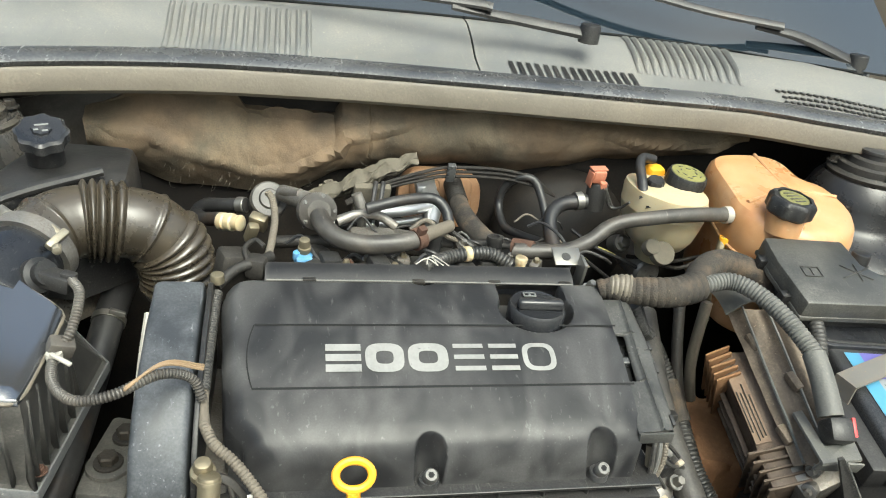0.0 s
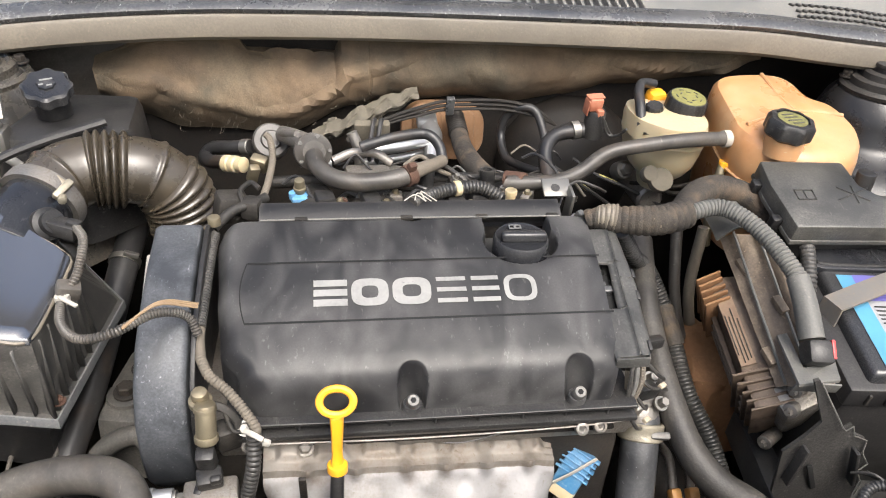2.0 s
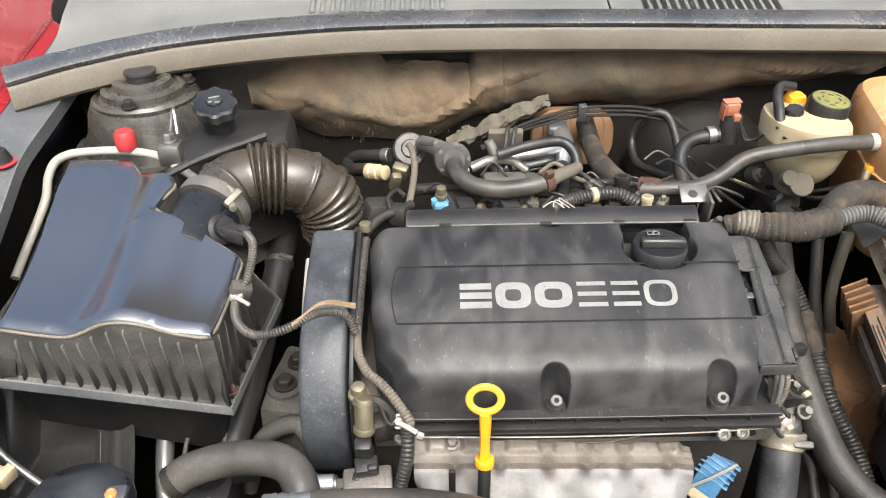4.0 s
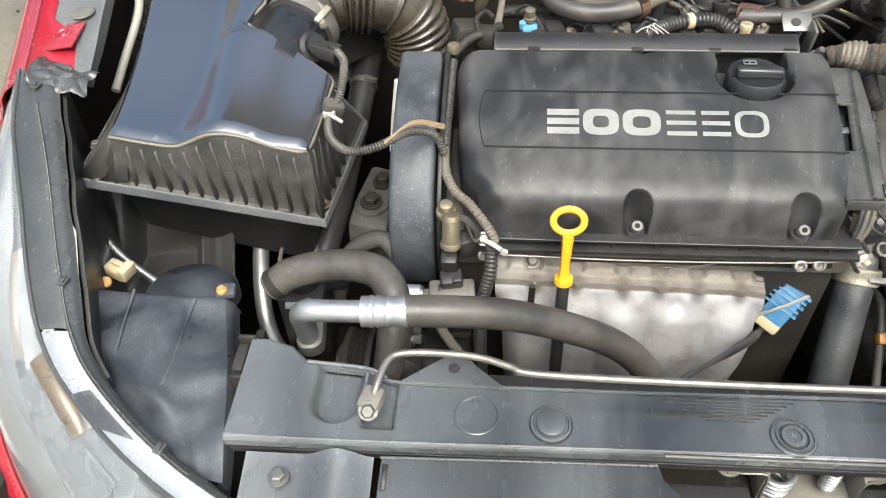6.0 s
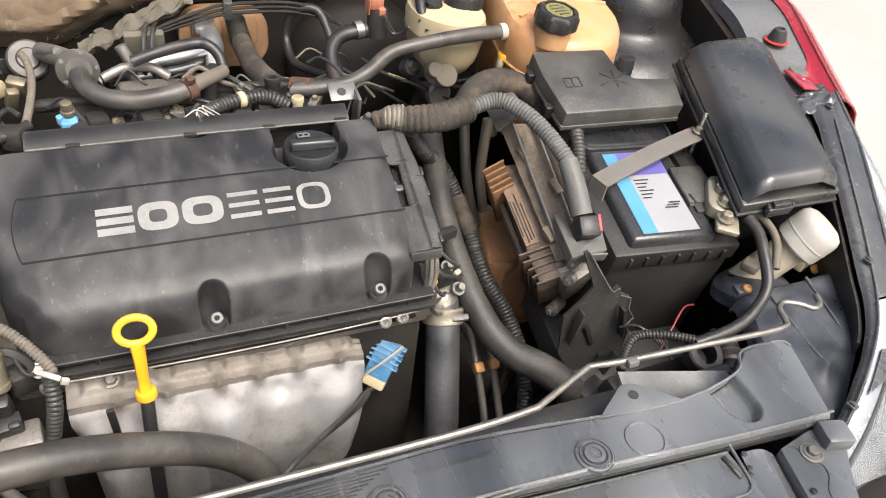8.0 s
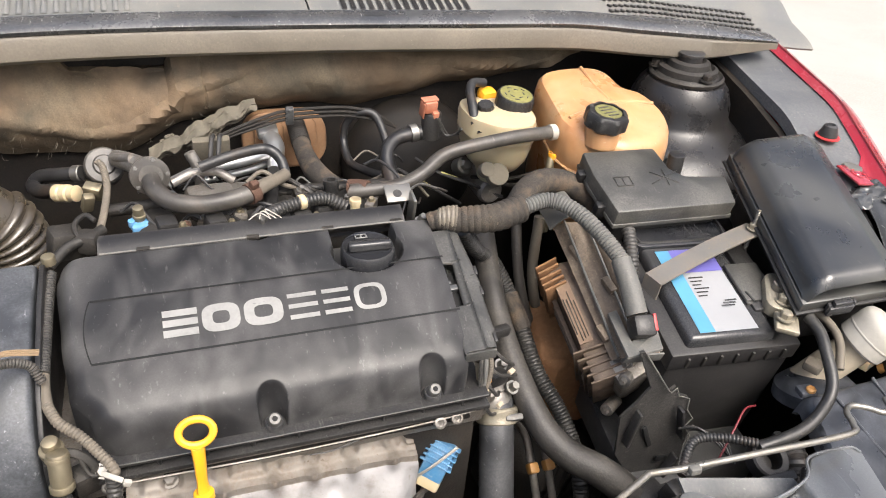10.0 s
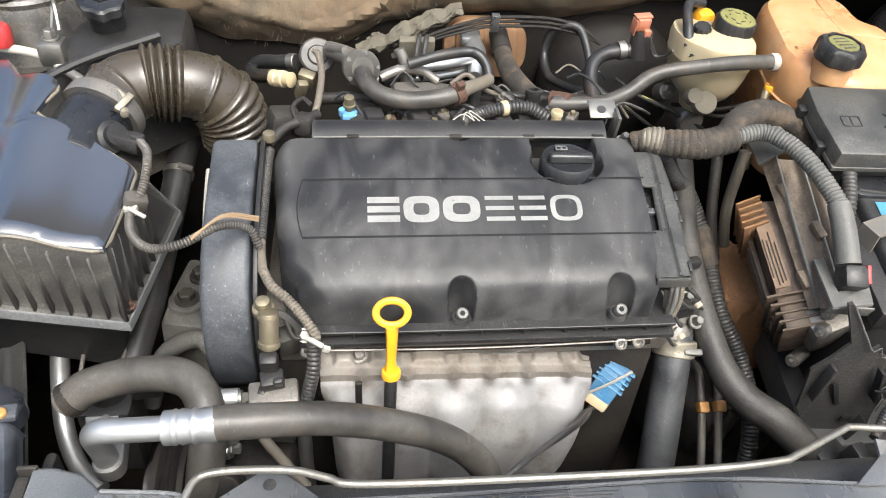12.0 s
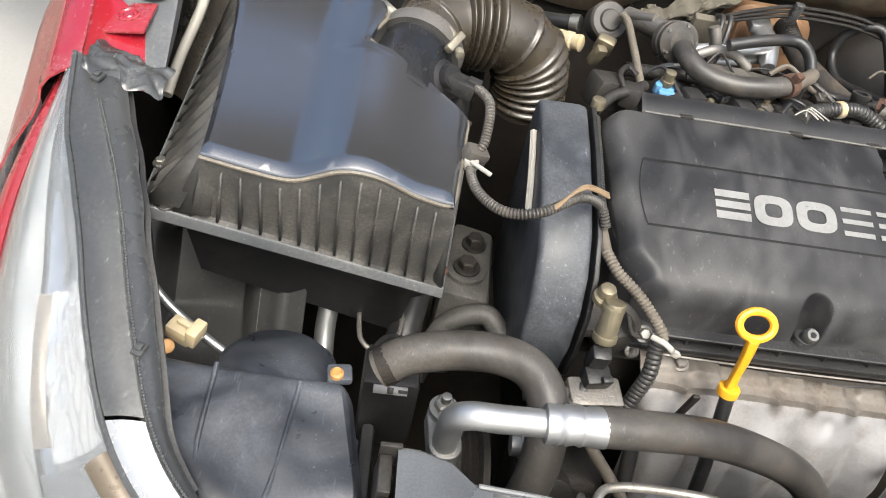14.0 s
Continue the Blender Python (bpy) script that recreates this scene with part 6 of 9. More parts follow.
g = B()
rear = [(-0.366, -0.428), (-0.369, -0.322), (-0.355, -0.322), (-0.330, -0.330), (-0.312, -0.347), (-0.258, -0.352), (-0.240, -0.360), (-0.215, -0.366), (0.0, -0.366), (0.18, -0.364), (0.31, -0.376), (0.385, -0.383), (0.44, -0.378), (0.485, -0.366), (0.505, -0.345), (0.555, -0.345), (0.564, -0.354), (0.537, -0.442), (0.43, -0.437), (0.208, -0.4235), (-0.008, -0.4245), (-0.24, -0.428)]
REAR = [(-0.369, -0.322), (-0.355, -0.322), (-0.330, -0.330), (-0.312, -0.347), (-0.258, -0.352), (-0.240, -0.360), (-0.215, -0.366), (0.0, -0.366), (0.18, -0.364), (0.31, -0.376), (0.385, -0.383), (0.44, -0.378), (0.485, -0.366), (0.508, -0.345), (0.555, -0.340), (0.566, -0.352)]
FRONT = [(-0.369, -0.428), (-0.24, -0.428), (-0.008, -0.4245), (0.208, -0.4235), (0.43, -0.437), (0.548, -0.442), (0.566, -0.443)]


def slot_depth(x, y, cx, lean, y0, half):
    """a U-shaped pocket, open towards the engine"""
    cx += lean * (y - y0)
    d = abs(x - cx) if y > y0 + half else math.hypot(x - cx, y - y0 - half)
    return smooth_lerp([(half - 0.007, 1), (half, 0)], d)


def top_at(u, v):
    x = -0.369 + 0.935 * u
    a, b_ = lerp(FRONT, x), lerp(REAR, x)
    y = a + (b_ - a) * v
    z = 0.7655
    rim = min(v, 1 - v) * (b_ - a)
    z -= 0.004 * max(0, 1 - rim / 0.004) ** 2
    z -= 0.0130 * slot_depth(x, y, -0.280, 0.0, -0.410, 0.023)
    z -= 0.0130 * slot_depth(x, y, 0.463, -0.12, -0.427, 0.023)
    z -= 0.009 * smooth_lerp([(-0.256, 0), (-0.252, 1), (-0.230, 1), (-0.226, 0)], x) * smooth_lerp([(-0.414, 0), (-0.409, 1)], y)
    for cx, cy in ((-0.159, -0.3965), (0.341, -0.4115)):
        z -= 0.0130 * smooth_lerp([(0.0145, 1), (0.0165, 0)], math.hypot(x - cx, y - cy))
    x -= 0.027 * (1 - v) * max(0.0, (u - 0.87) / 0.13)
    return Vector((x, y, z + 0.0004 * noise.noise((x * 18, y * 30, 2))))


sheet(g, top_at, 420, 56, 0.0)
bmesh.ops.recalc_face_normals(g, faces=g.faces)
part("top_strip", g, PANEL, fp, angle=60)
g = B()
prism(g, rear, 0.7440, 0.7505, bev=0.001)
part("strip_underside", g, BLACK, fp)
for line in (FRONT, REAR):
    g = B()
    sheet(g, lambda u, v: Vector((-0.369 + 0.935 * u - (0.027 * max(0.0, (u - 0.87) / 0.13) if line is FRONT else 0.0), lerp(line, -0.369 + 0.935 * u), 0.7620 - 0.008 * v)), 120, 1, 0.002)
    part("strip_edge", g, PANEL, fp)
g = B()
tube(g, [(x, y - 0.0015, 0.7662) for x, y in rear[4:17]], 0.0017, seg=6, n=4)
part("rear_lip", g, PANEL, fp)
g = B()
tube(g, [(x, y + 0.0015, 0.7658) for x, y in ((-0.362, -0.4265), (-0.24, -0.4265), (-0.008, -0.423), (0.208, -0.422), (0.43, -0.4355), (0.545, -0.4405))], 0.0014, seg=6, n=4)
part("front_lip", g, PANEL, fp)
# step down and the front field on both sides of the latch
for pts in ([(-0.236, -0.4315), (-0.010, -0.4285), (-0.008, -0.440), (0.010, -0.460), (0.01, -0.56), (-0.235, -0.56)],
            [(0.207, -0.428), (0.418, -0.4405), (0.425, -0.56), (0.17, -0.56), (0.175, -0.468), (0.198, -0.448)]):
    g = B()
    prism(g, pts, 0.72, 0.7555, bev=0.003)
    part("front_field", g, PANEL, fp)
for x0, x1, yb in ((-0.350, -0.242, -0.432),):
    g = B()
    sheet(g, lambda u, v: Vector((x0 + (x1 - x0) * u, yb - 0.14 * v, 0.752 - 0.03 * v + 0.012 * math.sin(math.pi * min(1, max(0, (u - (0.45 if x0 < 0 else 0.0)) / 0.55))) ** 2)), 16, 10, 0.006)
    part("end_field", g, PANEL, fp)
    g = B()
    cx = x0 + (x1 - x0) * (0.30 if x0 < 0 else 0.72)
    hex_on(g, (cx, yb - 0.022, 0.752), 0.0062, 0.007)
    part("bolt", g, STEEL, fp)
g = B()
tube(g, [(0.4225, -0.4364, 0.7562), (0.4195, -0.4577, 0.7562), (0.4155, -0.4777, 0.7562), (0.4072, -0.4838, 0.7562), (0.3951, -0.4846, 0.7562), (0.3289, -0.4826, 0.7562), (0.259, -0.4794, 0.7562)], 0.0017, seg=8, n=4)
part("recess_rim", g, PANEL, fp)
# the other end: a rolled strip, a flat bolted plate, a raised stop
def rolled(u, v):
    p = Vector((0.430, -0.446)).lerp(Vector((0.392, -0.560)), v)
    q = Vector((0.471, -0.452)).lerp(Vector((0.446, -0.560)), v)
    p = p.lerp(q, u)
    return Vector((p.x, p.y, 0.7535 + 0.003 * math.sin(math.pi * min(1, u * 1.3)) - 0.013 * u ** 4))
g = B()
sheet(g, rolled, 16, 12, 0.005)
part("end_field", g, PANEL, fp)
g = B()
prism(g, [(0.473, -0.4525), (0.516, -0.4435), (0.548, -0.447), (0.541, -0.470), (0.526, -0.490), (0.496, -0.540), (0.449, -0.560)], 0.738, 0.7520, bev=0.0015)
end_plate = part("end_plate", g, PANEL, fp)
g = B()
tube(g, [(0.484, -0.452, 0.7522), (0.489, -0.459, 0.7522), (0.488, -0.468, 0.7522), (0.493, -0.476, 0.7522), (0.500, -0.480, 0.7522), (0.497, -0.492, 0.7522), (0.485, -0.505, 0.7522), (0.480, -0.530, 0.7522)], 0.0007, seg=6)
part("seam", g, BLACK, end_plate)
g = B()
box(g, (0.532, -0.4585, 0.7575), (0.030, 0.027, 0.017), (0, 0, -13), bev=0.0045)
part("raised_stop", g, PANEL, end_plate)
g = B()
lathe(g, [(0.0115, 0), (0.0112, 0.0014), (0.0090, 0.0020), (0.0086, 0.0012), (0, 0.0012)], pose(0.499, -0.466, 0.752), 26)
hex_on(g, (0.499, -0.466, 0.753), 0.0058, 0.006)
part("bolt", g, BOLT_METAL, end_plate)
# beads greyer than the panel stand in for the highlight on the step
g = B()
tube(g, [(-0.236, -0.4345, 0.757), (-0.1, -0.4315, 0.757), (-0.012, -0.430, 0.757)], 0.0012, seg=6)
part("edge_bead", g, LAMP_GREY, fp)
g = B()
tube(g, [(0.210, -0.4305, 0.757), (0.31, -0.4365, 0.757), (0.415, -0.443, 0.757)], 0.0012, seg=6)
part("edge_bead", g, LAMP_GREY, fp)
g = B()
box(g, (-0.231, -0.452, 0.757), (0.004, 0.022, 0.003))
part("slit", g, BLACK, fp)
g = B()
box(g, (0.409, -0.458, 0.757), (0.004, 0.024, 0.003), (0, 0, 8))
part("slit", g, BLACK, fp)
for x, y in ((0.432, -0.448), (0.427, -0.462), (0.423, -0.468), (0.47, -0.50)):
    g = B()
    disc_on(g, (x, y, 0.752), 0.003, 0.003, seg=10)
    part("hole", g, BLACK, fp)
# round pads: dished clips and plain domes
def pad(x, y, kind):
    g = B()
    m = pose(x, y, 0.7655)
    if kind == "screw":
        lathe(g, [(0.0178, 0), (0.0174, 0.0016), (0.0162, 0.0020), (0.0155, 0.0006), (0.0140, 0.0006), (0.0136, 0.0026), (0.0122, 0.0026), (0.0115, 0.0008), (0.0100, 0.0010), (0.0096, 0.0030), (0.0062, 0.0034), (0.0058, 0.0020), (0, 0.0020)], m, 30)
        for a in (0, 90):
            box(g, (x, y, 0.7655 + 0.0022), (0.006, 0.0012, 0.0008), (0, 0, a + 20))
    elif kind == "dome":
        lathe(g, [(0.0172, 0), (0.0168, 0.0020), (0.0152, 0.0024), (0.0142, 0.0008), (0.0128, 0.0008), (0.0120, 0.0034), (0.0100, 0.0042), (0, 0.0044)], m, 30)
    else:
        lathe(g, [(0.0192, 0.0), (0.0190, 0.0010), (0.0182, 0.0014), (0.0174, 0.0004), (0.0166, -0.003), (0.0158, -0.0122), (0.006, -0.0124), (0, -0.0118)], m, 30)
    part("retainer_clip", g, PANEL, fp, {"screw": "round clip with a cross slot", "dome": "smooth domed clip", "dish": "round moulded recess"}[kind])


def pad_gap(x, y, r0, r1, h, material):
    g = B()
    lathe(g, [(r0, 0.0001), (r0, h), (r1, h), (r1, 0.0001)] if r1 > 0 else [(r0, 0.0001), (r0, h), (0, h)], pose(x, y, 0.7655), 30)
    part("clip_gap", g, material, fp)


for px, py in ((-0.097, -0.402), (0.097, -0.404), (0.286, -0.413)):
    pad_gap(px, py, 0.0184, 0.0174, 0.0004, BLACK)
for px, py in ((0.097, -0.404), (0.286, -0.413)):
    pad_gap(px, py, 0.0112, 0.0104, 0.0014, BLACK)
for px, py in ((-0.159, -0.3965), (0.341, -0.4115)):
    g = B()
    for k in range(5):
        a = 1.3 * k
        box(g, (px + 0.006 * math.cos(a), py + 0.006 * math.sin(a), 0.7533), (0.006, 0.002, 0.0016), (0, 0, 40 * k), bev=0.0004)
    part("moulded_mark", g, PANEL, fp)
pad(-0.159, -0.3965, "dish")
pad(-0.097, -0.402, "dome")
pad(0.097, -0.404, "screw")
pad(0.286, -0.413, "screw")
pad(0.341, -0.4115, "dish")
# bracket ears
for x, y in ((-0.180, -0.353), (0.355, -0.367)):
    g = B()
    b = bmesh.new()
    prism(g, [(x - 0.045, y - 0.014), (x + 0.045, y - 0.018), (x + 0.012, y + 0.010), (x + 0.004, y + 0.014), (x - 0.006, y + 0.014), (x - 0.012, y + 0.010)], 0.768, 0.7705, bev=0.001)
    b.free()
    part("mounting_ear", g, PANEL, fp)
    g = B()
    lathe(g, [(0.0055, 0), (0.0052, 0.0008), (0, 0.0008)], pose(x, y, 0.7703), 14)
    part("ear_hole", g, BLACK, fp)
# fine moulded lines
for k in range(7):
    g = B()
    box(g, (0.05, -0.372 - 0.0032 * k, 0.7657), (0.11 - 0.012 * k, 0.0009, 0.0006))
    part("moulded_line", g, BLACK, fp)

# latch
la = thing("bonnet_latch", (0.105, -0.42, 0.68), "zinc-plated bonnet latch with coil springs in its well", "latch")
g = B()
box(g, (0.102, -0.388, 0.712), (0.216, 0.004, 0.080), bev=0.001)
box(g, (0.102, -0.460, 0.682), (0.216, 0.150, 0.006), bev=0.001)
part("well", g, BLACK_DIRTY, la, "dusty black well")
g = B()
box(g, (0.036, -0.450, 0.716), (0.066, 0.050, 0.004), (6, 0, 0), bev=0.001)
part("shelf", g, JET, la)
g = B()
box(g, (0.186, -0.436, 0.706), (0.050, 0.040, 0.004), (8, 0, 0), bev=0.001)
part("shelf", g, JET, la)
g = B()
box(g, (0.082, -0.405, 0.715), (0.0025, 0.034, 0.044), bev=0.0006)
box(g, (0.161, -0.405, 0.713), (0.0025, 0.034, 0.036), bev=0.0006)
box(g, (0.121, -0.405, 0.695), (0.080, 0.038, 0.0025), bev=0.0006)
box(g, (0.066, -0.407, 0.736), (0.034, 0.030, 0.0025), bev=0.0006)
box(g, (0.174, -0.405, 0.730), (0.028, 0.030, 0.0025), bev=0.0006)
part("bracket", g, STRAP, la, "dull folded steel bracket")
g = B()
tube(g, [(0.060, -0.422, 0.737), (0.081, -0.423, 0.737), (0.083, -0.423, 0.700), (0.090, -0.424, 0.696), (0.155, -0.424, 0.696), (0.161, -0.423, 0.700), (0.162, -0.422, 0.730), (0.186, -0.420, 0.731)], 0.0011, seg=6, n=3)
part("bright_edge", g, STEEL, la)
for x, r, z0, h, turns, wire in ((0.096, 0.0125, 0.7005, 0.026, 4.5, 0.0029), (0.140, 0.0058, 0.703, 0.024, 6.0, 0.0016)):
    g = B()
    n_ = int(turns * 14)
    tube(g, [(x + r * math.cos(6.283 * turns * k / n_), -0.411 + r * math.sin(6.283 * turns * k / n_), z0 + h * k / n_) for k in range(n_ + 1)], wire, seg=8, n=1)
    part("spring", g, ALU, la, "bright coil spring")
for x, y, z in ((0.052, -0.412, 0.737), (0.172, -0.409, 0.731)):
    g = B()
    disc_on(g, (x, y, z - 0.006), 0.011, 0.002, seg=20)
    hex_on(g, (x, y, z - 0.005), 0.0068, 0.009)
    part("bolt", g, ROD, la)
g = B()
tube(g, [(0.100, -0.427, 0.700), (0.122, -0.430, 0.704), (0.150, -0.428, 0.700)], 0.0028, seg=8, flat=1.8)
box(g, (0.094, -0.445, 0.694), (0.036, 0.030, 0.010), (6, 0, 12), bev=0.003)
part("lever", g, STEEL, la)
g = B()
box(g, (0.136, -0.446, 0.694), (0.030, 0.024, 0.010), (6, 0, -10), bev=0.003)
part("pawl", g, RUST, la, "rust-brown pawl")
# grey line in place of the highlight on the panel's front edge
g = B()
tube(g, [(-0.007, -0.4255, 0.7650), (0.1, -0.4250, 0.7650), (0.207, -0.4245, 0.7650)], 0.0011, seg=6, n=3)
part("pale_edge", g, LOOM_GREY, fp, "pale edge above the latch, highlight painted as a grey line")

# prop rod
pr = thing("bonnet_prop_rod", (0.2, -0.37, 0.765), "dull steel prop rod lying across the radiator cover", "prop rod")
g = B()
tube(g, [(-0.246, -0.396, 0.776), (-0.243, -0.385, 0.786), (-0.236, -0.360, 0.789), (-0.222, -0.352, 0.789), (-0.190, -0.351, 0.789), (-0.157, -0.354, 0.789), (-0.132, -0.362, 0.789), (-0.109, -0.3685, 0.789), (0.0, -0.371, 0.789), (0.171, -0.371, 0.789), (0.240, -0.367, 0.789), (0.258, -0.362, 0.789), (0.310, -0.340, 0.789), (0.322, -0.337, 0.789), (0.355, -0.340, 0.789), (0.45, -0.344, 0.789), (0.545, -0.347, 0.789), (0.560, -0.338, 0.789), (0.566, -0.322, 0.789), (0.578, -0.315, 0.789), (0.594, -0.322, 0.789), (0.606, -0.332, 0.789), (0.618, -0.328, 0.789), (0.624, -0.316, 0.789)], 0.0033, seg=10, n=6)
part("rod", g, ROD, pr)
g = B()
box(g, (-0.247, -0.394, 0.776), (0.020, 0.024, 0.018), (0, 0, -15), bev=0.005)
part("pivot", g, STRAP, pr)
g = B()
hex_on(g, (-0.248, -0.404, 0.778), 0.006, 0.012, (0.1, -0.6, 0.8))
part("pivot_bolt", g, BOLT_METAL, pr)
g = B()
box(g, (0.362, -0.345, 0.790), (0.012, 0.008, 0.008), bev=0.002)
part("rod_clip", g, LOOM_GREY, pr)

# headlamps and the covers behind them
def headlamp(side):
    s = side
    X = lambda x: 0.085 + s * x
    h = thing("headlamp", (X(0.68), -0.26, 0.60), "clear headlamp with chrome reflector and grey housing", "headlamp", "headlamps")
    inner = [(0.742, -0.066, 0.880), (0.710, -0.130, 0.862), (0.680, -0.195, 0.840), (0.648, -0.280, 0.800), (0.613, -0.350, 0.768), (0.560, -0.400, 0.745), (0.50, -0.440, 0.728), (0.43, -0.475, 0.715)]
    outer = [(0.750, -0.066, 0.876), (0.770, -0.125, 0.825), (0.773, -0.190, 0.785), (0.766, -0.265, 0.735), (0.742, -0.340, 0.680), (0.690, -0.420, 0.630), (0.61, -0.49, 0.60), (0.50, -0.545, 0.585)]
    ic, oc = curve(inner, 6), curve(outer, 6)
    k = len(ic) - 1
    def skin(u, v):
        f = v * k
        i = min(k - 1, int(f))
        p = ic[i].lerp(oc[i], u).lerp(ic[i + 1].lerp(oc[i + 1], u), f - i)
        bow = 0.030 * math.sin(math.pi * u) * (0.3 + 0.7 * min(1, v * 2))
        return Vector((X(p.x + bow * 0.75), p.y - bow * 0.25, p.z + bow * 0.75))
    def edge_u(v):
        f = v * k
        i = min(k - 1, int(f))
        return min(0.30, 0.022 / max(0.02, (oc[i] - ic[i]).length))
    g = B()
    sheet(g, lambda u, v: skin(edge_u(v) + (1 - edge_u(v)) * u, v), 14, k, 0.003)
    part("lens", g, LENS, h, "clear scratched plastic lens").visible_shadow = False
    def back(u, v):
        dip = 0.045 * math.sin(math.pi * min(1, max(0, u))) * min(1, v * 3)
        e = edge_u(v)
        p = skin(e + (0.98 - e) * u, v)
        return p + Vector((s * -dip * 0.55, dip * 0.3, -dip * 0.8 - 0.004))
    g = B()
    sheet(g, lambda u, v: back(u, v), 18, k, 0.002)
    reflector = part("reflector", g, CHROME, h, "silvered reflector")
    def inlay(name, u0, u1, v0, v1, lift, mat, label="", wave=0.0):
        g = B()
        def at(a, b_):
            u, v = u0 + (u1 - u0) * a, v0 + (v1 - v0) * b_
            w = wave * math.sin(u * 46 + 3 * math.sin(v * 30)) * math.sin(v * 70 + 2 * math.sin(u * 19))
            return back(u, v) + Vector((s * 0.3 * w, 0, lift + w + 0.004 * math.sin(math.pi * a) * math.sin(math.pi * b_)))
        sheet(g, at, 20, 34, 0.002)
        return part(name, g, mat, reflector, label)
    inlay("side_bezel", 0.72, 1.0, 0.0, 1.0, 0.006, SMOKE, "smoky grey side bezel")
    inlay("beige_shield", 0.60, 0.715, 0.36, 0.54, 0.010, TAN_TRIM, "beige shield beside the reflector")
    inlay("main_bowl", 0.04, 0.59, 0.36, 0.56, 0.010, BOWL, "faceted silver bowl", 0.0022)
    inlay("dark_bezel", 0.30, 0.70, 0.57, 0.80, 0.011, LAMP_GREY, "dark grey bezel below the bowl")
    inlay("lower_bezel", 0.02, 0.70, 0.84, 0.99, 0.011, SMOKE, "smoky bezel at the lamp's tip")
    g = B()
    p, q = back(0.12, 0.58), back(0.16, 0.72)
    tube(g, [p + Vector((0, 0, 0.014)), (p + q) / 2 + Vector((0, 0, 0.018)), q + Vector((0, 0, 0.014))], 0.012, seg=14)
    part("bulb_tube", g, TAN_TRIM, reflector, "brown bulb tube")
    # the lens's border and the strip of reflector under its lower half
    def border(u, v):
        return skin(edge_u(v) * u, v) + Vector((0, 0, 0.002 + 0.002 * math.sin(math.pi * u)))
    g = B()
    sheet(g, lambda u, v: border(u, 0.53 * v), 6, 26, 0.003)
    part("lens_border", g, FROST, h, "frosted grey border of the lens")
    g = B()
    sheet(g, lambda u, v: border(u, 0.535 + 0.465 * v), 6, 26, 0.003)
    part("reflector_strip", g, PALE_TRIM, h, "pale silver strip along the lens")
    g = B()
    sheet(g, lambda u, v: border(0.30 + 0.70 * u, 0.66 + 0.12 * v * (1 - 0.4 * u)) + Vector((0, 0, 0.0035)), 6, 10, 0.001)
    part("ribbed_patch", g, LAMP_GREY, h, "grey ribbed patch")
    g = B()
    tube(g, [skin(edge_u(i / 18), i / 18) + Vector((0, 0, 0.003)) for i in range(19)], 0.0022, seg=8, n=3)
    part("lens_edge", g, FROST, h, "scuffed edge of the lens")
    def rim(u, v):
        i = min(k, round(v * k))
        p = ic[i]
        w = lerp([(0, 0.026), (0.25, 0.017), (0.45, 0.015), (0.6, 0.009), (1, 0.008)], v) + 0.003 * noise.noise((v * 14, s, 0))
        return Vector((X(p.x - w * u), p.y + 0.006 * u, p.z + 0.003 - 0.006 * u - 0.012 * max(0, u - 0.7)))
    g = B()
    sheet(g, rim, 8, k, 0.008)
    rim_part = part("housing_rim", g, LAMP_GREY, h, "grey plastic rim with serrated edge")
    g = B()
    sheet(g, lambda u, v: rim(1.0, 0.62 * v) + Vector((s * 0.004 * u, 0.004 * u, -0.008 - 0.16 * u)), 6, 26, 0.004)
    part("housing_back", g, BLACK, h, "black back of the lamp housing")
    g = B()
    tube(g, [(X(p.x - 0.002), p.y + 0.001, p.z + 0.004) for p in ic[4:38:3]], 0.0006, seg=6, ridge=0.0006, pitch=0.0024)
    part("serration", g, FROST, rim_part)
    for v in (0.055, 0.455, 0.80):
        p = ic[round(v * k)]
        g = B()
        box(g, (X(p.x - 0.004), p.y + 0.002, p.z + 0.004), (0.009, 0.011, 0.003), (0, 0, 15 * s), bev=0.0012)
        box(g, (X(p.x - 0.004), p.y + 0.002, p.z + 0.0065), (0.005, 0.006, 0.003), (0, 0, 15 * s), bev=0.001)
        part("clip", g, FROST, rim_part)
    g = B()
    sheet(g, lambda u, v: Vector((X(0.742 - 0.062 * u + 0.006 * noise.noise((u * 4, v * 4, s))), -0.082 + 0.050 * v + 0.006 * noise.noise((u * 4, v * 2, 9)), 0.880 - 0.018 * u + 0.008 * math.sin(math.pi * v) + 0.004 * noise.noise((u * 6, v * 5, 4)) + 0.0015 * noise.noise((u * 19, v * 15, 4)))), 30, 24)
    part("torn_cap", g, FROST, rim_part, "torn grey plastic end cap")
    return h


headlamp(-1)
headlamp(1)

# red bumper corner round each lamp
LAMP_OUTER = [(0.750, -0.062, 0.876), (0.770, -0.125, 0.825), (0.773, -0.190, 0.785), (0.766, -0.265, 0.735), (0.742, -0.340, 0.680), (0.690, -0.420, 0.630), (0.61, -0.49, 0.60), (0.50, -0.545, 0.585)]
for s in (-1, 1):
    g = B()
    line = curve(LAMP_OUTER, 5)
    def bump(u, v):
        q = line[min(len(line) - 1, round(v * (len(line) - 1)))]
        w = 0.045 + 0.03 * (1 - v)
        return Vector((0.085 + s * (q.x + 0.004 + w * math.sin(u * 1.4)), q.y - 0.01 * u - 0.05 * u * v, q.z - 0.004 - 0.26 * u ** 1.6))
    sheet(g, bump, 10, len(line) - 1, 0.003)
    solo("bumper_corner", g, RED, "glossy red bumper corner below the headlamp", "bumper", "bumper corners")

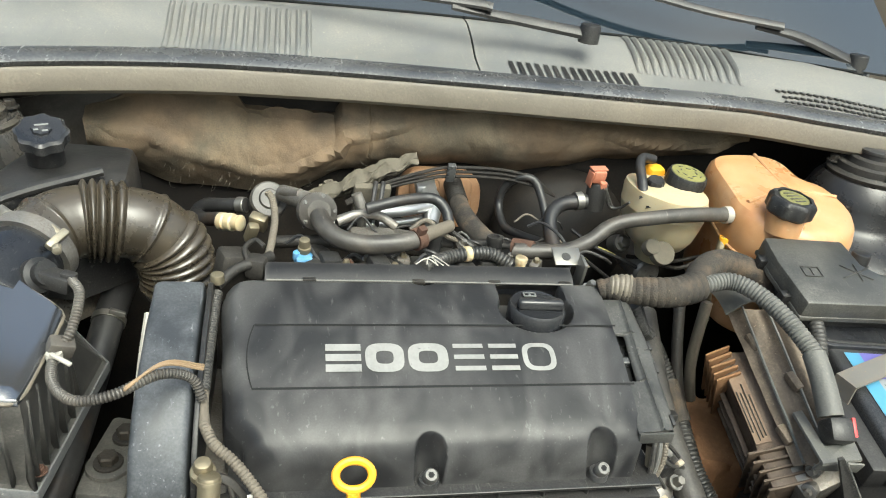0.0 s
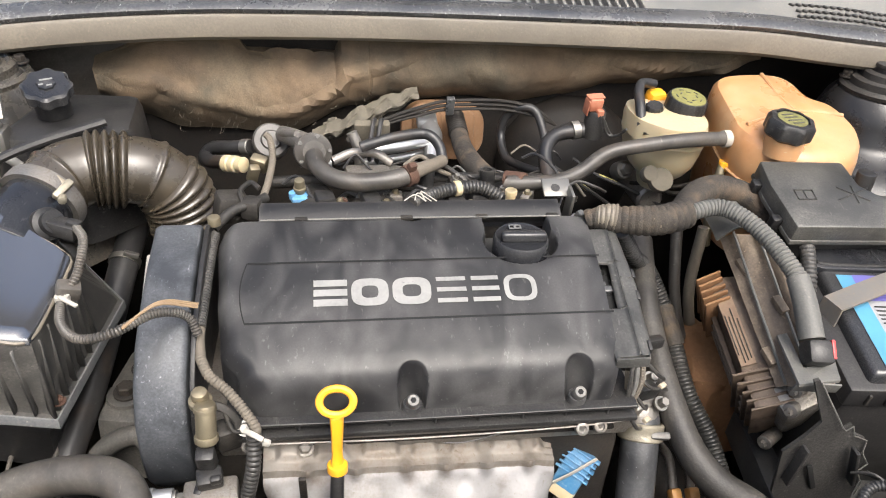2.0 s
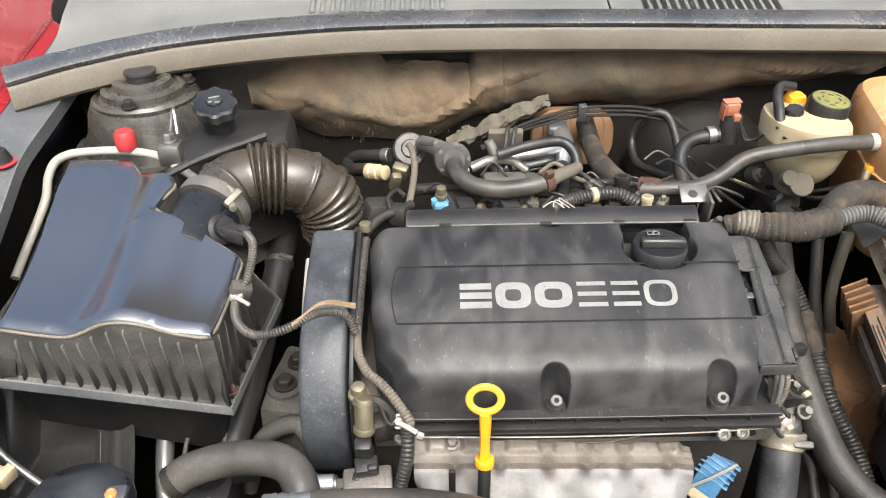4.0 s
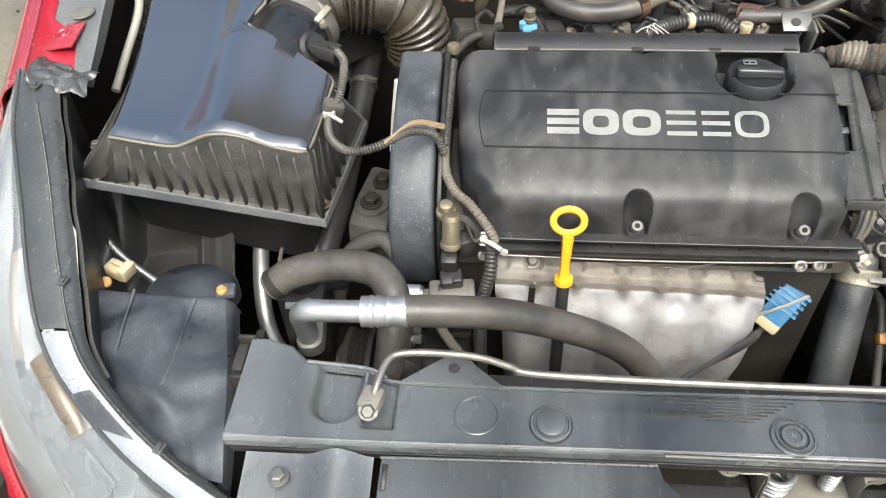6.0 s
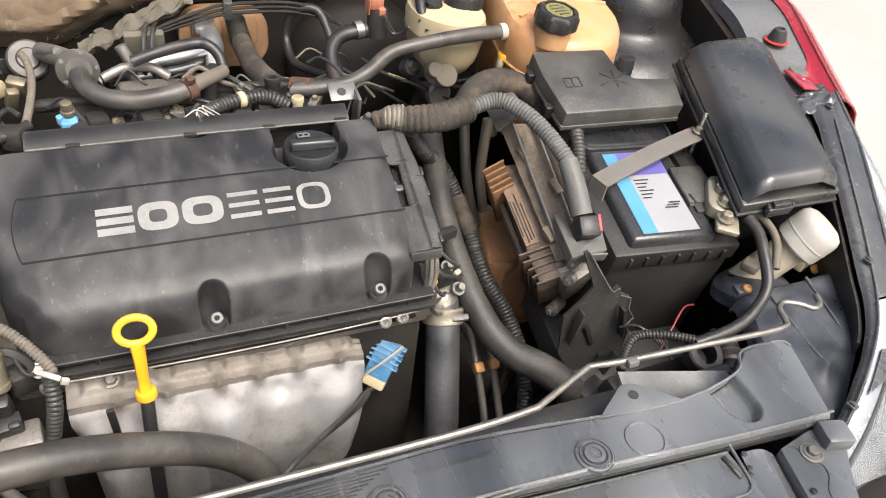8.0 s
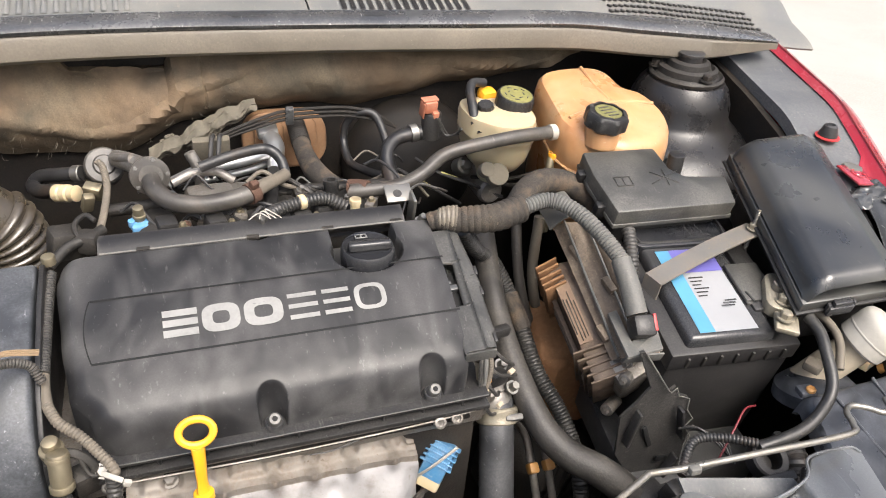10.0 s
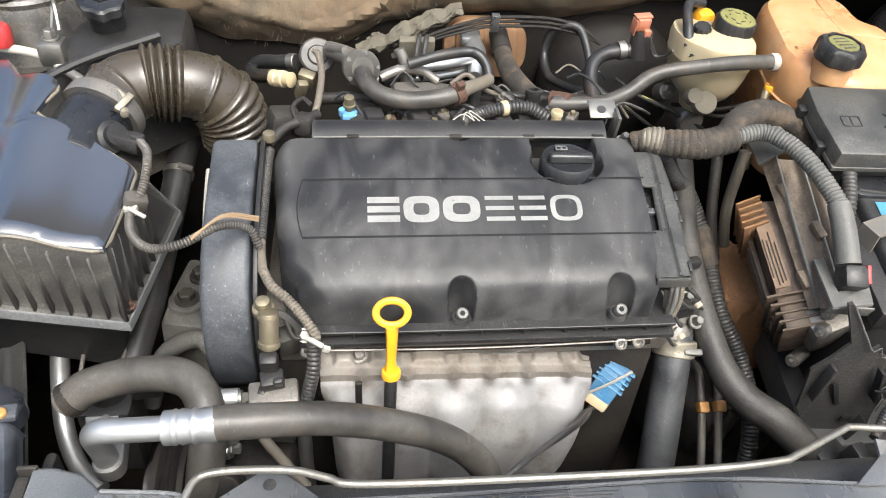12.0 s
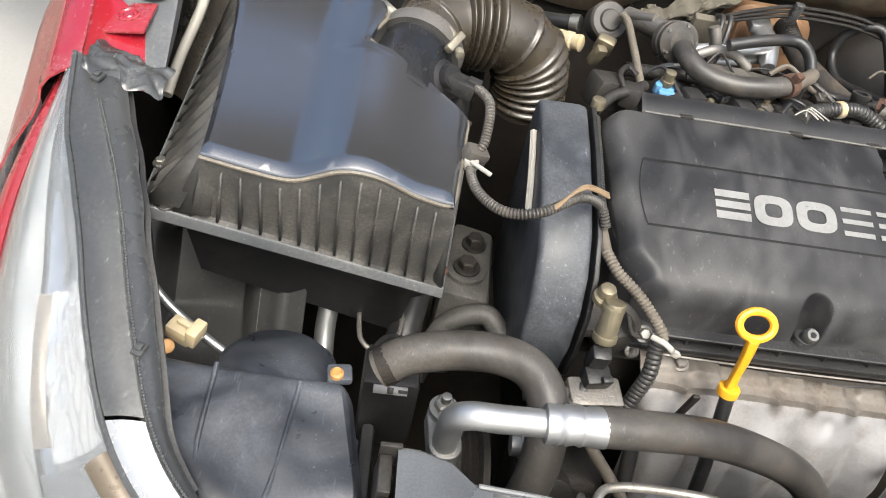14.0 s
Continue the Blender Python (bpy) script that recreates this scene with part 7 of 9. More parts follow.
# black covers between lamp and radiator panel
for s, shift in ((-1, 0.0), (1, 0.0)):
    X = lambda x: 0.085 + s * x
    dc = thing("lamp_back_cover", (X(0.57), -0.33, 0.66), "creased black plastic cover behind the headlamp", "cover", "headlamp back covers")
    g = B()
    def duct(u, v):
        a = (lerp([(0, 0.664), (0.5, 0.600), (1, 0.51)], v), lerp([(0, -0.250), (0.5, -0.355), (1, -0.432)], v))
        b_ = (lerp([(0, 0.492), (0.4, 0.474), (1, 0.462)], v), lerp([(0, -0.258), (0.4, -0.335), (1, -0.44)], v))
        x, y = a[0] + (b_[0] - a[0]) * u, a[1] + (b_[1] - a[1]) * u
        z = 0.752 - 0.045 * v + 0.004 * noise.noise((u * 4, v * 5, 3))
        z -= 0.02 * max(0, (u - 0.93) / 0.07) ** 2 + 0.012 * max(0, (0.06 - v) / 0.06) ** 2
        return Vector((X(x), y, z))
    sheet(g, duct, 48, 36, 0.006)
    cover_part = part("cover", g, SLATE_COVER, dc)
    def cover_z(x, y):
        v = min(1, max(0, (-0.254 - y) / 0.18))
        return 0.752 - 0.045 * v
    fold = [(0.596, -0.259), (0.595, -0.330), (0.578, -0.350), (0.553, -0.360), (0.541, -0.348), (0.531, -0.267)]
    g = B()
    tube(g, [(X(x), y, cover_z(x, y) + 0.0016) for x, y in fold], 0.0020, seg=8, n=6)
    part("moulded_fold", g, SLATE_COVER, cover_part)
    g = B()
    box(g, (X(0.475), -0.345, 0.655), (0.012, 0.17, 0.09), (0, 0, 0), bev=0.005)
    part("side_wall", g, BLACK, dc)
    g = B()
    box(g, (X(0.503), -0.254, 0.749), (0.020, 0.017, 0.008), (0, 0, -8 * s), bev=0.003)
    part("lug", g, SLATE_COVER, dc)
    g = B()
    lathe(g, [(0.0055, 0), (0.0055, 0.003), (0.0038, 0.005), (0.003, 0.0035), (0, 0.0035)], pose(X(0.505), -0.258, 0.753), 18)
    part("amber_bush", g, AMBER, dc, "amber plastic bush")
    bc = thing("bulb_connector", (X(0.63), -0.228, 0.73), "cream plastic bulb holder with amber seal", "connector", "bulb holders")
    g = B()
    box(g, (X(0.634), -0.220, 0.738), (0.022, 0.016, 0.015), (0, 10, 20 * s), bev=0.002)
    box(g, (X(0.622), -0.223, 0.740), (0.010, 0.019, 0.017), (0, 10, 20 * s), bev=0.002)
    box(g, (X(0.630), -0.220, 0.747), (0.014, 0.005, 0.004), (0, 10, 20 * s), bev=0.001)
    part("body", g, CREAM, bc)
    g = B()
    disc_on(g, (X(0.643), -0.233, 0.732), 0.006, 0.007, (0.3, -0.5, 0.7), seg=14)
    part("seal", g, AMBER, bc)
    g = B()
    lathe(g, [(0.05, 0), (0.048, 0.015), (0.036, 0.026), (0, 0.030)], Matrix.Translation((X(0.555), -0.232, 0.706)) @ Vector((0, 0.35, 1)).to_track_quat("Z", "Y").to_matrix().to_4x4(), 28)
    solo("lamp_bulb_cover", g, SLATE_COVER, "rounded black bulb cover behind the headlamp", "cover", "bulb covers")
g = B()
box(g, (-0.378, -0.343, 0.752), (0.010, 0.030, 0.020), (0, 8, 0), bev=0.002)
box(g, (-0.374, -0.324, 0.756), (0.016, 0.004, 0.024), bev=0.001)
box(g, (-0.374, -0.362, 0.750), (0.016, 0.004, 0.018), bev=0.001)
solo("panel_bracket", g, BLACK_DIRTY, "small dusty black bracket at the cover's end", "bracket")

# ---- battery side ----
BT = pose(0.444, -0.190, 0.785, 10, 0, -6)


def local(m):
    return lambda x, y, z: tuple(m @ Vector((x, y, z)))


bat = thing("car_battery", (0.53, -0.07, 0.60), "black car battery with a blue and white label", "battery")
bl_ = local(BT)
g = B()
merge(g, box(B(), (0.082, 0.12, -0.115), (0.164, 0.24, 0.17), bev=0.005), BT)
part("case", g, JET, bat)
g = B()
merge(g, box(B(), (0.082, 0.12, -0.020), (0.170, 0.246, 0.028), bev=0.004), BT)
part("rim", g, JET, bat)
g = B()
merge(g, box(B(), (0.077, 0.108, -0.002), (0.118, 0.205, 0.018), bev=0.005, top=(0.94, 0.96)), BT)
part("lid", g, GLOSSY, bat)
g = B()
merge(g, box(B(), (0.140, 0.075, 0.000), (0.040, 0.07, 0.022), bev=0.003), BT)
merge(g, box(B(), (0.150, 0.12, -0.002), (0.028, 0.08, 0.02), bev=0.003), BT)
part("terminal_block", g, BLACK, bat)
g = B()
merge(g, box(B(), (0.138, 0.085, 0.010), (0.046, 0.062, 0.006), bev=0.002), BT)
merge(g, box(B(), (0.138, 0.053, 0.004), (0.046, 0.004, 0.014), bev=0.001), BT)
side_plate = part("side_plate", g, FUSE_PLASTIC, bat, "grey moulded plate beside the label")
for k in (0.122, 0.154):
    g = B()
    merge(g, box(B(), (k, 0.060, 0.0135), (0.003, 0.016, 0.002), (0, 0, 12), bev=0.0006), BT)
    part("plate_slot", g, BLACK, side_plate)
for i in range(7):
    g = B()
    merge(g, box(B(), (0.020 + 0.021 * i, -0.004, -0.020), (0.0035, 0.004, 0.016), bev=0.001), BT)
    part("rim_notch", g, BLACK_DIRTY, bat)


def label_piece(name, mat_, x0, y0, x1, y1, lift, label, under):
    g = B()
    merge(g, sheet(B(), lambda u, v: Vector((x0 + (x1 - x0) * u, y0 + (y1 - y0) * v, lift)), 2, 2), BT)
    return part(name, g, mat_, under, label)
label_part = label_piece("label", PAPER, 0.036, 0.016, 0.112, 0.150, 0.0078, "glossy white label", bat)
label_piece("label_band", CYAN, 0.036, 0.016, 0.056, 0.150, 0.0082, "cyan printed band", label_part)
label_piece("label_corner", VIOLET, 0.054, 0.110, 0.112, 0.150, 0.0086, "violet printed corner", label_part)
for k in range(6):
    label_piece("label_print", BLACK_DIRTY, 0.060, 0.070 + 0.006 * k, 0.072 + 0.004 * (k % 3), 0.072 + 0.006 * k, 0.0086, "", label_part)
for k in range(3):
    label_piece("label_print", LAMP_GREY, 0.082 + 0.004 * k, 0.052 + 0.004 * k, 0.100 + 0.003 * k, 0.0545 + 0.004 * k, 0.0086, "", label_part)
g = B()
merge(g, prism(B(), rounded(0.010, 0.156, 0.150, 0.236, 0.016), -0.008, 0.012, bev=0.003), BT)
vent_cover = part("vent_cover", g, GLOSSY, bat, "black vent cover moulding")
g = B()
merge(g, tube(B(), [(0.016, 0.215, 0.0125), (0.018, 0.172, 0.0125), (0.030, 0.163, 0.0125), (0.080, 0.162, 0.0125), (0.132, 0.163, 0.0125), (0.143, 0.172, 0.0125), (0.144, 0.215, 0.0125)], 0.0020, seg=6), BT)
part("vent_rib", g, BLACK, vent_cover)
# hold-down strap
st = thing("battery_strap", (0.55, -0.05, 0.80), "dusty grey steel hold-down strap over the battery", "strap")
g = B()
a, b_ = Vector(bl_(0.012, 0.100, 0.014)), Vector((0.630, -0.062, 0.846))
d = (b_ - a)
side = Vector((-d.y, d.x, 0)).normalized() * 0.0135
sheet(g, lambda u, v: a + d * u + side * (2 * v - 1) + Vector((0, 0, 0.004 * math.sin(math.pi * u))), 10, 3, 0.002)
part("bar", g, STRAP, st)
g = B()
sheet(g, lambda u, v: a + side * (2 * v - 1) + Vector((-0.004 * u, 0.0, -0.05 * u)), 3, 3, 0.002)
part("bent_leg", g, STRAP, st)
g = B()
tube(g, [(0.620, -0.066, 0.76), (0.625, -0.064, 0.855), (0.6275, -0.062, 0.874)], 0.0026, ridge=0.0005, pitch=0.002, seg=8)
part("stud", g, ROD, st)
g = B()
hex_on(g, (0.625, -0.064, 0.847), 0.0058, 0.008)
part("nut", g, LUG_METAL, st)
g = B()
tube(g, [bl_(0.012, 0.115, 0.0), bl_(0.002, 0.09, -0.02), bl_(-0.010, 0.06, -0.05), bl_(-0.012, 0.05, -0.09)], 0.0022, seg=6)
part("hook", g, DARK_STEEL, st)
# negative terminal
tm = thing("battery_terminal", (0.60, -0.17, 0.79), "corroded brass battery clamp with bolted cable lugs", "battery terminal")
tmm = pose(0.606, -0.150, 0.812, 8, 4, -32)
g = B()
merge(g, prism(B(), rounded(-0.016, -0.036, 0.016, 0.028, 0.014), -0.010, 0.006, bev=0.003), tmm)
part("clamp", g, LUG_METAL, tm)
g = B()
merge(g, lathe(B(), [(0.009, 0), (0.008, 0.014), (0, 0.014)], None, 18), tmm)
part("post", g, ALU_CAST, tm)
for dy in (-0.022, -0.050):
    g = B()
    hex_on(g, tuple(tmm @ Vector((0.004, dy, 0.006))), 0.007, 0.010)
    part("bolt", g, LUG_METAL, tm)
g = B()
merge(g, box(B(), (0.008, -0.052, 0.0), (0.028, 0.03, 0.008), bev=0.003), tmm)
part("lug", g, LUG_METAL, tm)
nc = thing("earth_cable", (0.58, -0.25, 0.70), "black earth cables curving down from the terminal", "cable")
g = B()
tube(g, [(0.612, -0.200, 0.812), (0.612, -0.222, 0.806), (0.606, -0.245, 0.795), (0.596, -0.275, 0.775), (0.576, -0.290, 0.755), (0.545, -0.298, 0.74), (0.50, -0.295, 0.725)], 0.0068, seg=12)
part("heavy_cable", g, LOOM, nc)
g = B()
tube(g, [(0.624, -0.185, 0.812), (0.637, -0.205, 0.806), (0.638, -0.23, 0.795), (0.625, -0.255, 0.775)], 0.005, seg=10)
part("thin_cable", g, LOOM_TAN, nc)
g = B()
tube(g, [(0.50, -0.292, 0.728), (0.47, -0.270, 0.722), (0.44, -0.262, 0.715), (0.41, -0.29, 0.70)], 0.0045, ridge=0.001, pitch=0.004, seg=8)
part("taped_lead", g, RUBBER, nc)
g = B()
tube(g, [(0.540, -0.238, 0.722), (0.520, -0.243, 0.726), (0.498, -0.258, 0.716), (0.480, -0.270, 0.700), (0.472, -0.275, 0.69)], 0.0012, seg=8)
part("red_lead", g, RED_WIRE, nc, "red insulated lead")
for k in range(4):
    g = B()
    tube(g, [(0.455 + 0.006 * k, -0.222, 0.690), (0.468 + 0.006 * k, -0.236 - 0.003 * k, 0.702 - 0.003 * k), (0.482 + 0.004 * k, -0.252 - 0.002 * k, 0.694), (0.494, -0.268 - 0.004 * k, 0.682)], 0.0016, seg=6)
    part("wire", g, BLACK, nc)

# tray
ty = thing("battery_tray", (0.52, -0.15, 0.56), "broken black plastic battery tray with jagged front edge", "battery tray")
g = B()
prism(g, [(0.405, -0.235), (0.60, -0.225), (0.62, 0.06), (0.45, 0.06)], 0.56, 0.605, bev=0.006)
part("tray", g, JOINT, ty)
g = B()
b = bmesh.new()
# one flat upright sheet, snapped off along its top and side
sheet_edge = [(0.394, 0.795), (0.399, 0.797), (0.440, 0.737), (0.444, 0.734), (0.450, 0.740), (0.455, 0.727), (0.459, 0.726), (0.470, 0.721), (0.471, 0.704), (0.482, 0.688), (0.474, 0.677), (0.484, 0.660), (0.482, 0.642), (0.484, 0.606), (0.480, 0.580), (0.466, 0.574), (0.418, 0.600), (0.392, 0.640), (0.388, 0.700), (0.406, 0.722), (0.418, 0.742)]
vs = [b.verts.new((x, -0.203 - 0.10 * (x - 0.43) + 0.06 * (z - 0.68), z)) for x, z in sheet_edge]
b.faces.new(vs)
bmesh.ops.triangulate(b, faces=b.faces[:])
bmesh.ops.recalc_face_normals(b, faces=b.faces)
bmesh.ops.solidify(b, geom=b.faces[:], thickness=0.004)
merge(g, b)
broken_wall = part("broken_wall", g, BLACK, ty)
g = B()
tube(g, [(x, -0.206 - 0.10 * (x - 0.43) + 0.06 * (z - 0.68), z) for x, z in sheet_edge[1:13]], 0.0008, seg=6, n=1)
part("torn_edge", g, LOOM_GREY, broken_wall, "pale torn plastic edge")
for x, z, w, h, a in ((0.426, 0.668, 0.006, 0.040, -24), (0.452, 0.628, 0.014, 0.008, 10)):
    g = B()
    box(g, (x, -0.2065 - 0.10 * (x - 0.43) + 0.06 * (z - 0.68), z), (w, 0.003, h), (0, a, 0), bev=0.0008)
    part("opening", g, GAP, broken_wall, "dark opening in the sheet")
for x, z, a in ((0.400, 0.690, 8), (0.462, 0.690, -14), (0.458, 0.612, 20)):
    g = B()
    box(g, (x, -0.212 - 0.10 * (x - 0.43) + 0.06 * (z - 0.68), z), (0.004, 0.012, 0.052), (0, a, 0), bev=0.001)
    part("snapped_rib", g, BLACK, broken_wall)
g = B()
box(g, (0.425, -0.238, 0.590), (0.040, 0.022, 0.040), (10, 0, 25), bev=0.003)
box(g, (0.436, -0.262, 0.630), (0.018, 0.020, 0.024), (12, 8, 15), bev=0.002)
part("socket", g, BLACK, ty)
g = B()
lathe(g, [(0.012, 0), (0.020, 0.0), (0.022, 0.004), (0.022, 0.018), (0.020, 0.020), (0.013, 0.020), (0.012, 0.0)], pose(0.510, -0.298, 0.70, 25, 0, 0), 24)
part("ring_holder", g, JET, ty)
g = B()
box(g, (0.505, -0.318, 0.675), (0.045, 0.012, 0.08), (15, 0, 0), bev=0.003)
part("holder_stem", g, JET, ty)
g = B()
tube(g, [(0.555, -0.285, 0.70), (0.548, -0.31, 0.695), (0.54, -0.33, 0.67)], 0.014, ridge=0.003, pitch=0.007, seg=14)
part("drain_bellows", g, RUBBER, ty)

# fuse box above the battery
FB = pose(0.440, -0.029, 0.868, 14, 0, -3)
fb = thing("fuse_box", (0.55, 0.06, 0.80), "dusty black L-shaped fuse box with latch tabs", "fuse box")
FBO = [(0.0, 0.0), (0.170, 0.0), (0.180, 0.050), (0.122, 0.056), (0.106, 0.072), (0.102, 0.114), (-0.004, 0.114), (-0.006, 0.07)]
g = B()
merge(g, prism(B(), FBO, -0.016, 0.006, bev=0.004), FB)
fuse_lid = part("lid", g, FUSE_PLASTIC, fb)
g = B()
merge(g, prism(B(), [(x * 1.012 - 0.001, y * 1.02 - 0.0015) for x, y in FBO], -0.021, -0.0155, bev=0.0015), FB)
part("lip", g, FUSE_PLASTIC, fuse_lid)
g = B()
merge(g, prism(B(), [(0.012 + x * 0.88, 0.012 + y * 0.86) for x, y in FBO], -0.075, -0.020, bev=0.004), FB)
part("base", g, BLACK, fb)
for x, y in ((-0.006, 0.03), (-0.008, 0.09), (0.03, 0.117), (0.085, 0.117)):
    g = B()
    merge(g, box(B(), (x, y, -0.018), (0.014, 0.012, 0.02), bev=0.002), FB)
    part("latch", g, BLACK, fuse_lid)
g = B()
for k, (w, ang, dx) in enumerate(((0.05, 25, 0.09), (0.04, -35, 0.09), (0.03, 85, 0.092))):
    merge(g, box(B(), (dx, 0.055, 0.0066), (w, 0.0012, 0.0012), (0, 0, ang)), FB)
part("moulded_mark", g, BLACK, fuse_lid)
g = B()
for dx, dy, w, h in ((0.03, 0.045, 0.022, 0.0012), (0.03, 0.061, 0.022, 0.0012), (0.019, 0.053, 0.0012, 0.016), (0.041, 0.053, 0.0012, 0.016), (0.03, 0.053, 0.0012, 0.016)):
    merge(g, box(B(), (dx, dy, 0.0066), (w, h, 0.0012)), FB)
part("moulded_symbol", g, BLACK, fuse_lid)
g = B()
tube(g, [(0.462, -0.028, 0.845), (0.458, -0.045, 0.835), (0.453, -0.063, 0.82), (0.45, -0.078, 0.795)], 0.0075, ridge=0.0012, pitch=0.005, seg=12)
part("outlet_conduit", g, LOOM, fb)
g = B()
disc_on(g, (0.615, 0.105, 0.84), 0.012, 0.03, seg=14)
disc_on(g, (0.598, 0.125, 0.84), 0.014, 0.02, seg=14)
box(g, (0.585, 0.155, 0.82), (0.05, 0.04, 0.05), bev=0.008)
part("cable_boots", g, RUBBER, fb)

# long relay box
RB = pose(0.594, -0.201, 0.836, 13, 0, -14) @ Matrix(((1, 0, 0, 0), (0.19, 1, 0, 0), (0, 0, 1, 0), (0, 0, 0, 1)))
rb = thing("relay_box", (0.66, -0.09, 0.72), "long black relay box with a satin rounded lid", "relay box")
RL, RW = 0.262, 0.134
g = B()
def relay_lid(u, v):
    x, y = RW * u, RL * v
    z = 0.001 + sum(lerp([(0, 0), (0.07, 0.022), (0.17, 0.030), (0.72, 0.032), (0.93, 0.018), (1, 0.0)], u + d) for d in (-0.02, 0.0, 0.02)) / 3
    back = max(0, v - 0.90) / 0.10
    x += 0.03 * back * max(0, u - 0.72) * -1
    rim = min(v, 1 - v) * RL
    if rim < 0.012:
        z -= 0.012 * (1 - rim / 0.012) ** 2
    return Vector((x, y, z))
merge(g, sheet(B(), relay_lid, 44, 40), RB)
merge(g, box(B(), (RW / 2, RL / 2, -0.007), (RW + 0.004, RL + 0.004, 0.014), bev=0.003), RB)
relay_lid_part = part("lid", g, RELAY_PLASTIC, rb)
g = B()
merge(g, box(B(), (RW / 2, RL / 2, -0.016), (RW + 0.010, RL + 0.010, 0.004), bev=0.0015), RB)
part("lip", g, BLACK, relay_lid_part)
g = B()
merge(g, box(B(), (0.083, RL / 2, -0.06), (0.110, RL - 0.03, 0.09), bev=0.008), RB)
part("base", g, BLACK, rb)
for x, y, w, d in ((0.05, -0.006, 0.034, 0.012), (0.055, RL + 0.004, 0.030, 0.010), (RW + 0.004, 0.10, 0.010, 0.032)):
    g = B()
    merge(g, box(B(), (x, y, -0.012), (w, d, 0.014), bev=0.002), RB)
    merge(g, box(B(), (x, y, -0.003), (w * 0.7, d * 0.7, 0.008), bev=0.001), RB)
    for k in (-1, 1):
        merge(g, box(B(), (x + (k * w * 0.5 if w > d else 0), y + (0 if w > d else k * d * 0.5), -0.008), (0.004, 0.006, 0.012), bev=0.001), RB)
    part("latch", g, GLOSSY, relay_lid_part)
g = B()
merge(g, box(B(), (0.060, 0.130, 0.0318), (0.008, 0.006, 0.0008), (0, 0, 20), bev=0.0003), RB)
part("moulded_symbol", g, JOINT, relay_lid_part, "small scuffed moulded mark")

# washer filler
wf = thing("washer_filler", (0.63, -0.26, 0.68), "white capped washer bottle filler neck", "filler neck")
wd = Vector((0.48, -0.22, 0.85)).normalized()
wm = Matrix.Translation(Vector((0.686, -0.234, 0.800)) - wd * 0.064) @ wd.to_track_quat("Z", "Y").to_matrix().to_4x4()
g = B()
lathe(g, [(0.021, -0.06), (0.021, 0.045), (0.024, 0.047), (0.024, 0.050)], wm, 24)
part("neck", g, NECK, wf, "dusty cream neck")
g = B()
lathe(g, [(0.0275, 0.040), (0.030, 0.043), (0.0305, 0.070), (0.0295, 0.077), (0.0265, 0.082), (0.021, 0.0850), (0.010, 0.0866), (0, 0.0870)], wm, 48)
lathe(g, [(0.030, 0.056), (0.0307, 0.057), (0.0307, 0.059), (0.030, 0.060)], wm, 40)
part("cap", g, WHITE, wf, "round white cap")
g = B()
box(g, (0.622, -0.225, 0.755), (0.02, 0.02, 0.012), (0, 0, 30), bev=0.003)
part("clip", g, LOOM_TAN, wf)

# engine control unit in its holder
EM = pose(0.408, -0.045, 0.725, 26, -22, -8)
eu = thing("control_unit", (0.41, -0.05, 0.62), "mud-caked aluminium engine control unit with cooling fins", "control unit")
def mud(b, amount):
    for v in b.verts:
        v.co += Vector((noise.noise(v.co * 60), noise.noise(v.co * 60 + Vector((9, 0, 0))), noise.noise(v.co * 60 + Vector((0, 9, 0))))) * amount
    return b
g = B()
b = box(B(), (0.004, -0.018, -0.004), (0.046, 0.164, 0.100), bev=0.005)
bmesh.ops.subdivide_edges(b, edges=b.edges[:], cuts=4, use_grid_fill=True)
merge(g, mud(b, 0.003), EM)
unit_case = part("housing", g, ECU_DIRT, eu)
for k in range(5):
    g = B()
    merge(g, mud(box(B(), (0.000, -0.060 - 0.0095 * k, -0.002), (0.062 - 0.004 * k, 0.0030, 0.112 - 0.004 * k), bev=0.0010), 0.0012), EM)
    part("fin", g, ECU_DIRT, unit_case)
for k in range(5):
    g = B()
    merge(g, mud(box(B(), (-0.018, 0.066 - 0.0085 * k, 0.006), (0.030, 0.0030, 0.098), (0, 0, 8), bev=0.0010), 0.0012), EM)
    part("fin", g, GEARBOX, unit_case)
for k in range(3):
    g = B()
    merge(g, mud(box(B(), (-0.0235, -0.01, -0.03 + 0.022 * k), (0.006, 0.14, 0.003), bev=0.0008), 0.001), EM)
    part("fin", g, ECU_DIRT, unit_case)
g = B()
merge(g, sheet(B(), lambda u, v: Vector((-0.018 + 0.017 * v, -0.050 + 0.085 * u, 0.0492)), 2, 2, 0.0012), EM)
unit_sticker = part("sticker", g, STICKER, eu, "dusty tan printed sticker")
for k in range(4):
    g = B()
    merge(g, box(B(), (-0.016 + 0.004 * k, -0.012 - 0.006 * (k % 2), 0.0500), (0.0012, 0.05 + 0.008 * (k % 3), 0.0008)), EM)
    part("print", g, BLACK_DIRTY, unit_sticker)
for c, ln in (((0.030, -0.098, 0.030), 0.026), ((0.006, -0.106, -0.045), 0.030), ((0.034, -0.085, 0.046), 0.016)):
    g = B()
    disc_on(g, tuple(EM @ Vector(c)), 0.0085, ln, (-0.75, -0.5, 0.1), seg=14)
    hex_on(g, tuple(EM @ Vector(c) + Vector((-0.75, -0.5, 0.1)) * ln), 0.0045, 0.008, (-0.75, -0.5, 0.1))
    part("mounting_boss", g, ALU_CAST, eu)
g = B()
merge(g, mud(box(B(), (0.028, -0.090, 0.010), (0.05, 0.04, 0.07), (0, 0, 12), bev=0.006), 0.002), EM)
part("end_casting", g, ALU_CAST, eu)
hd = thing("control_unit_holder", (0.43, -0.05, 0.70), "dusty black folded holder beside the control unit", "bracket")
g = B()
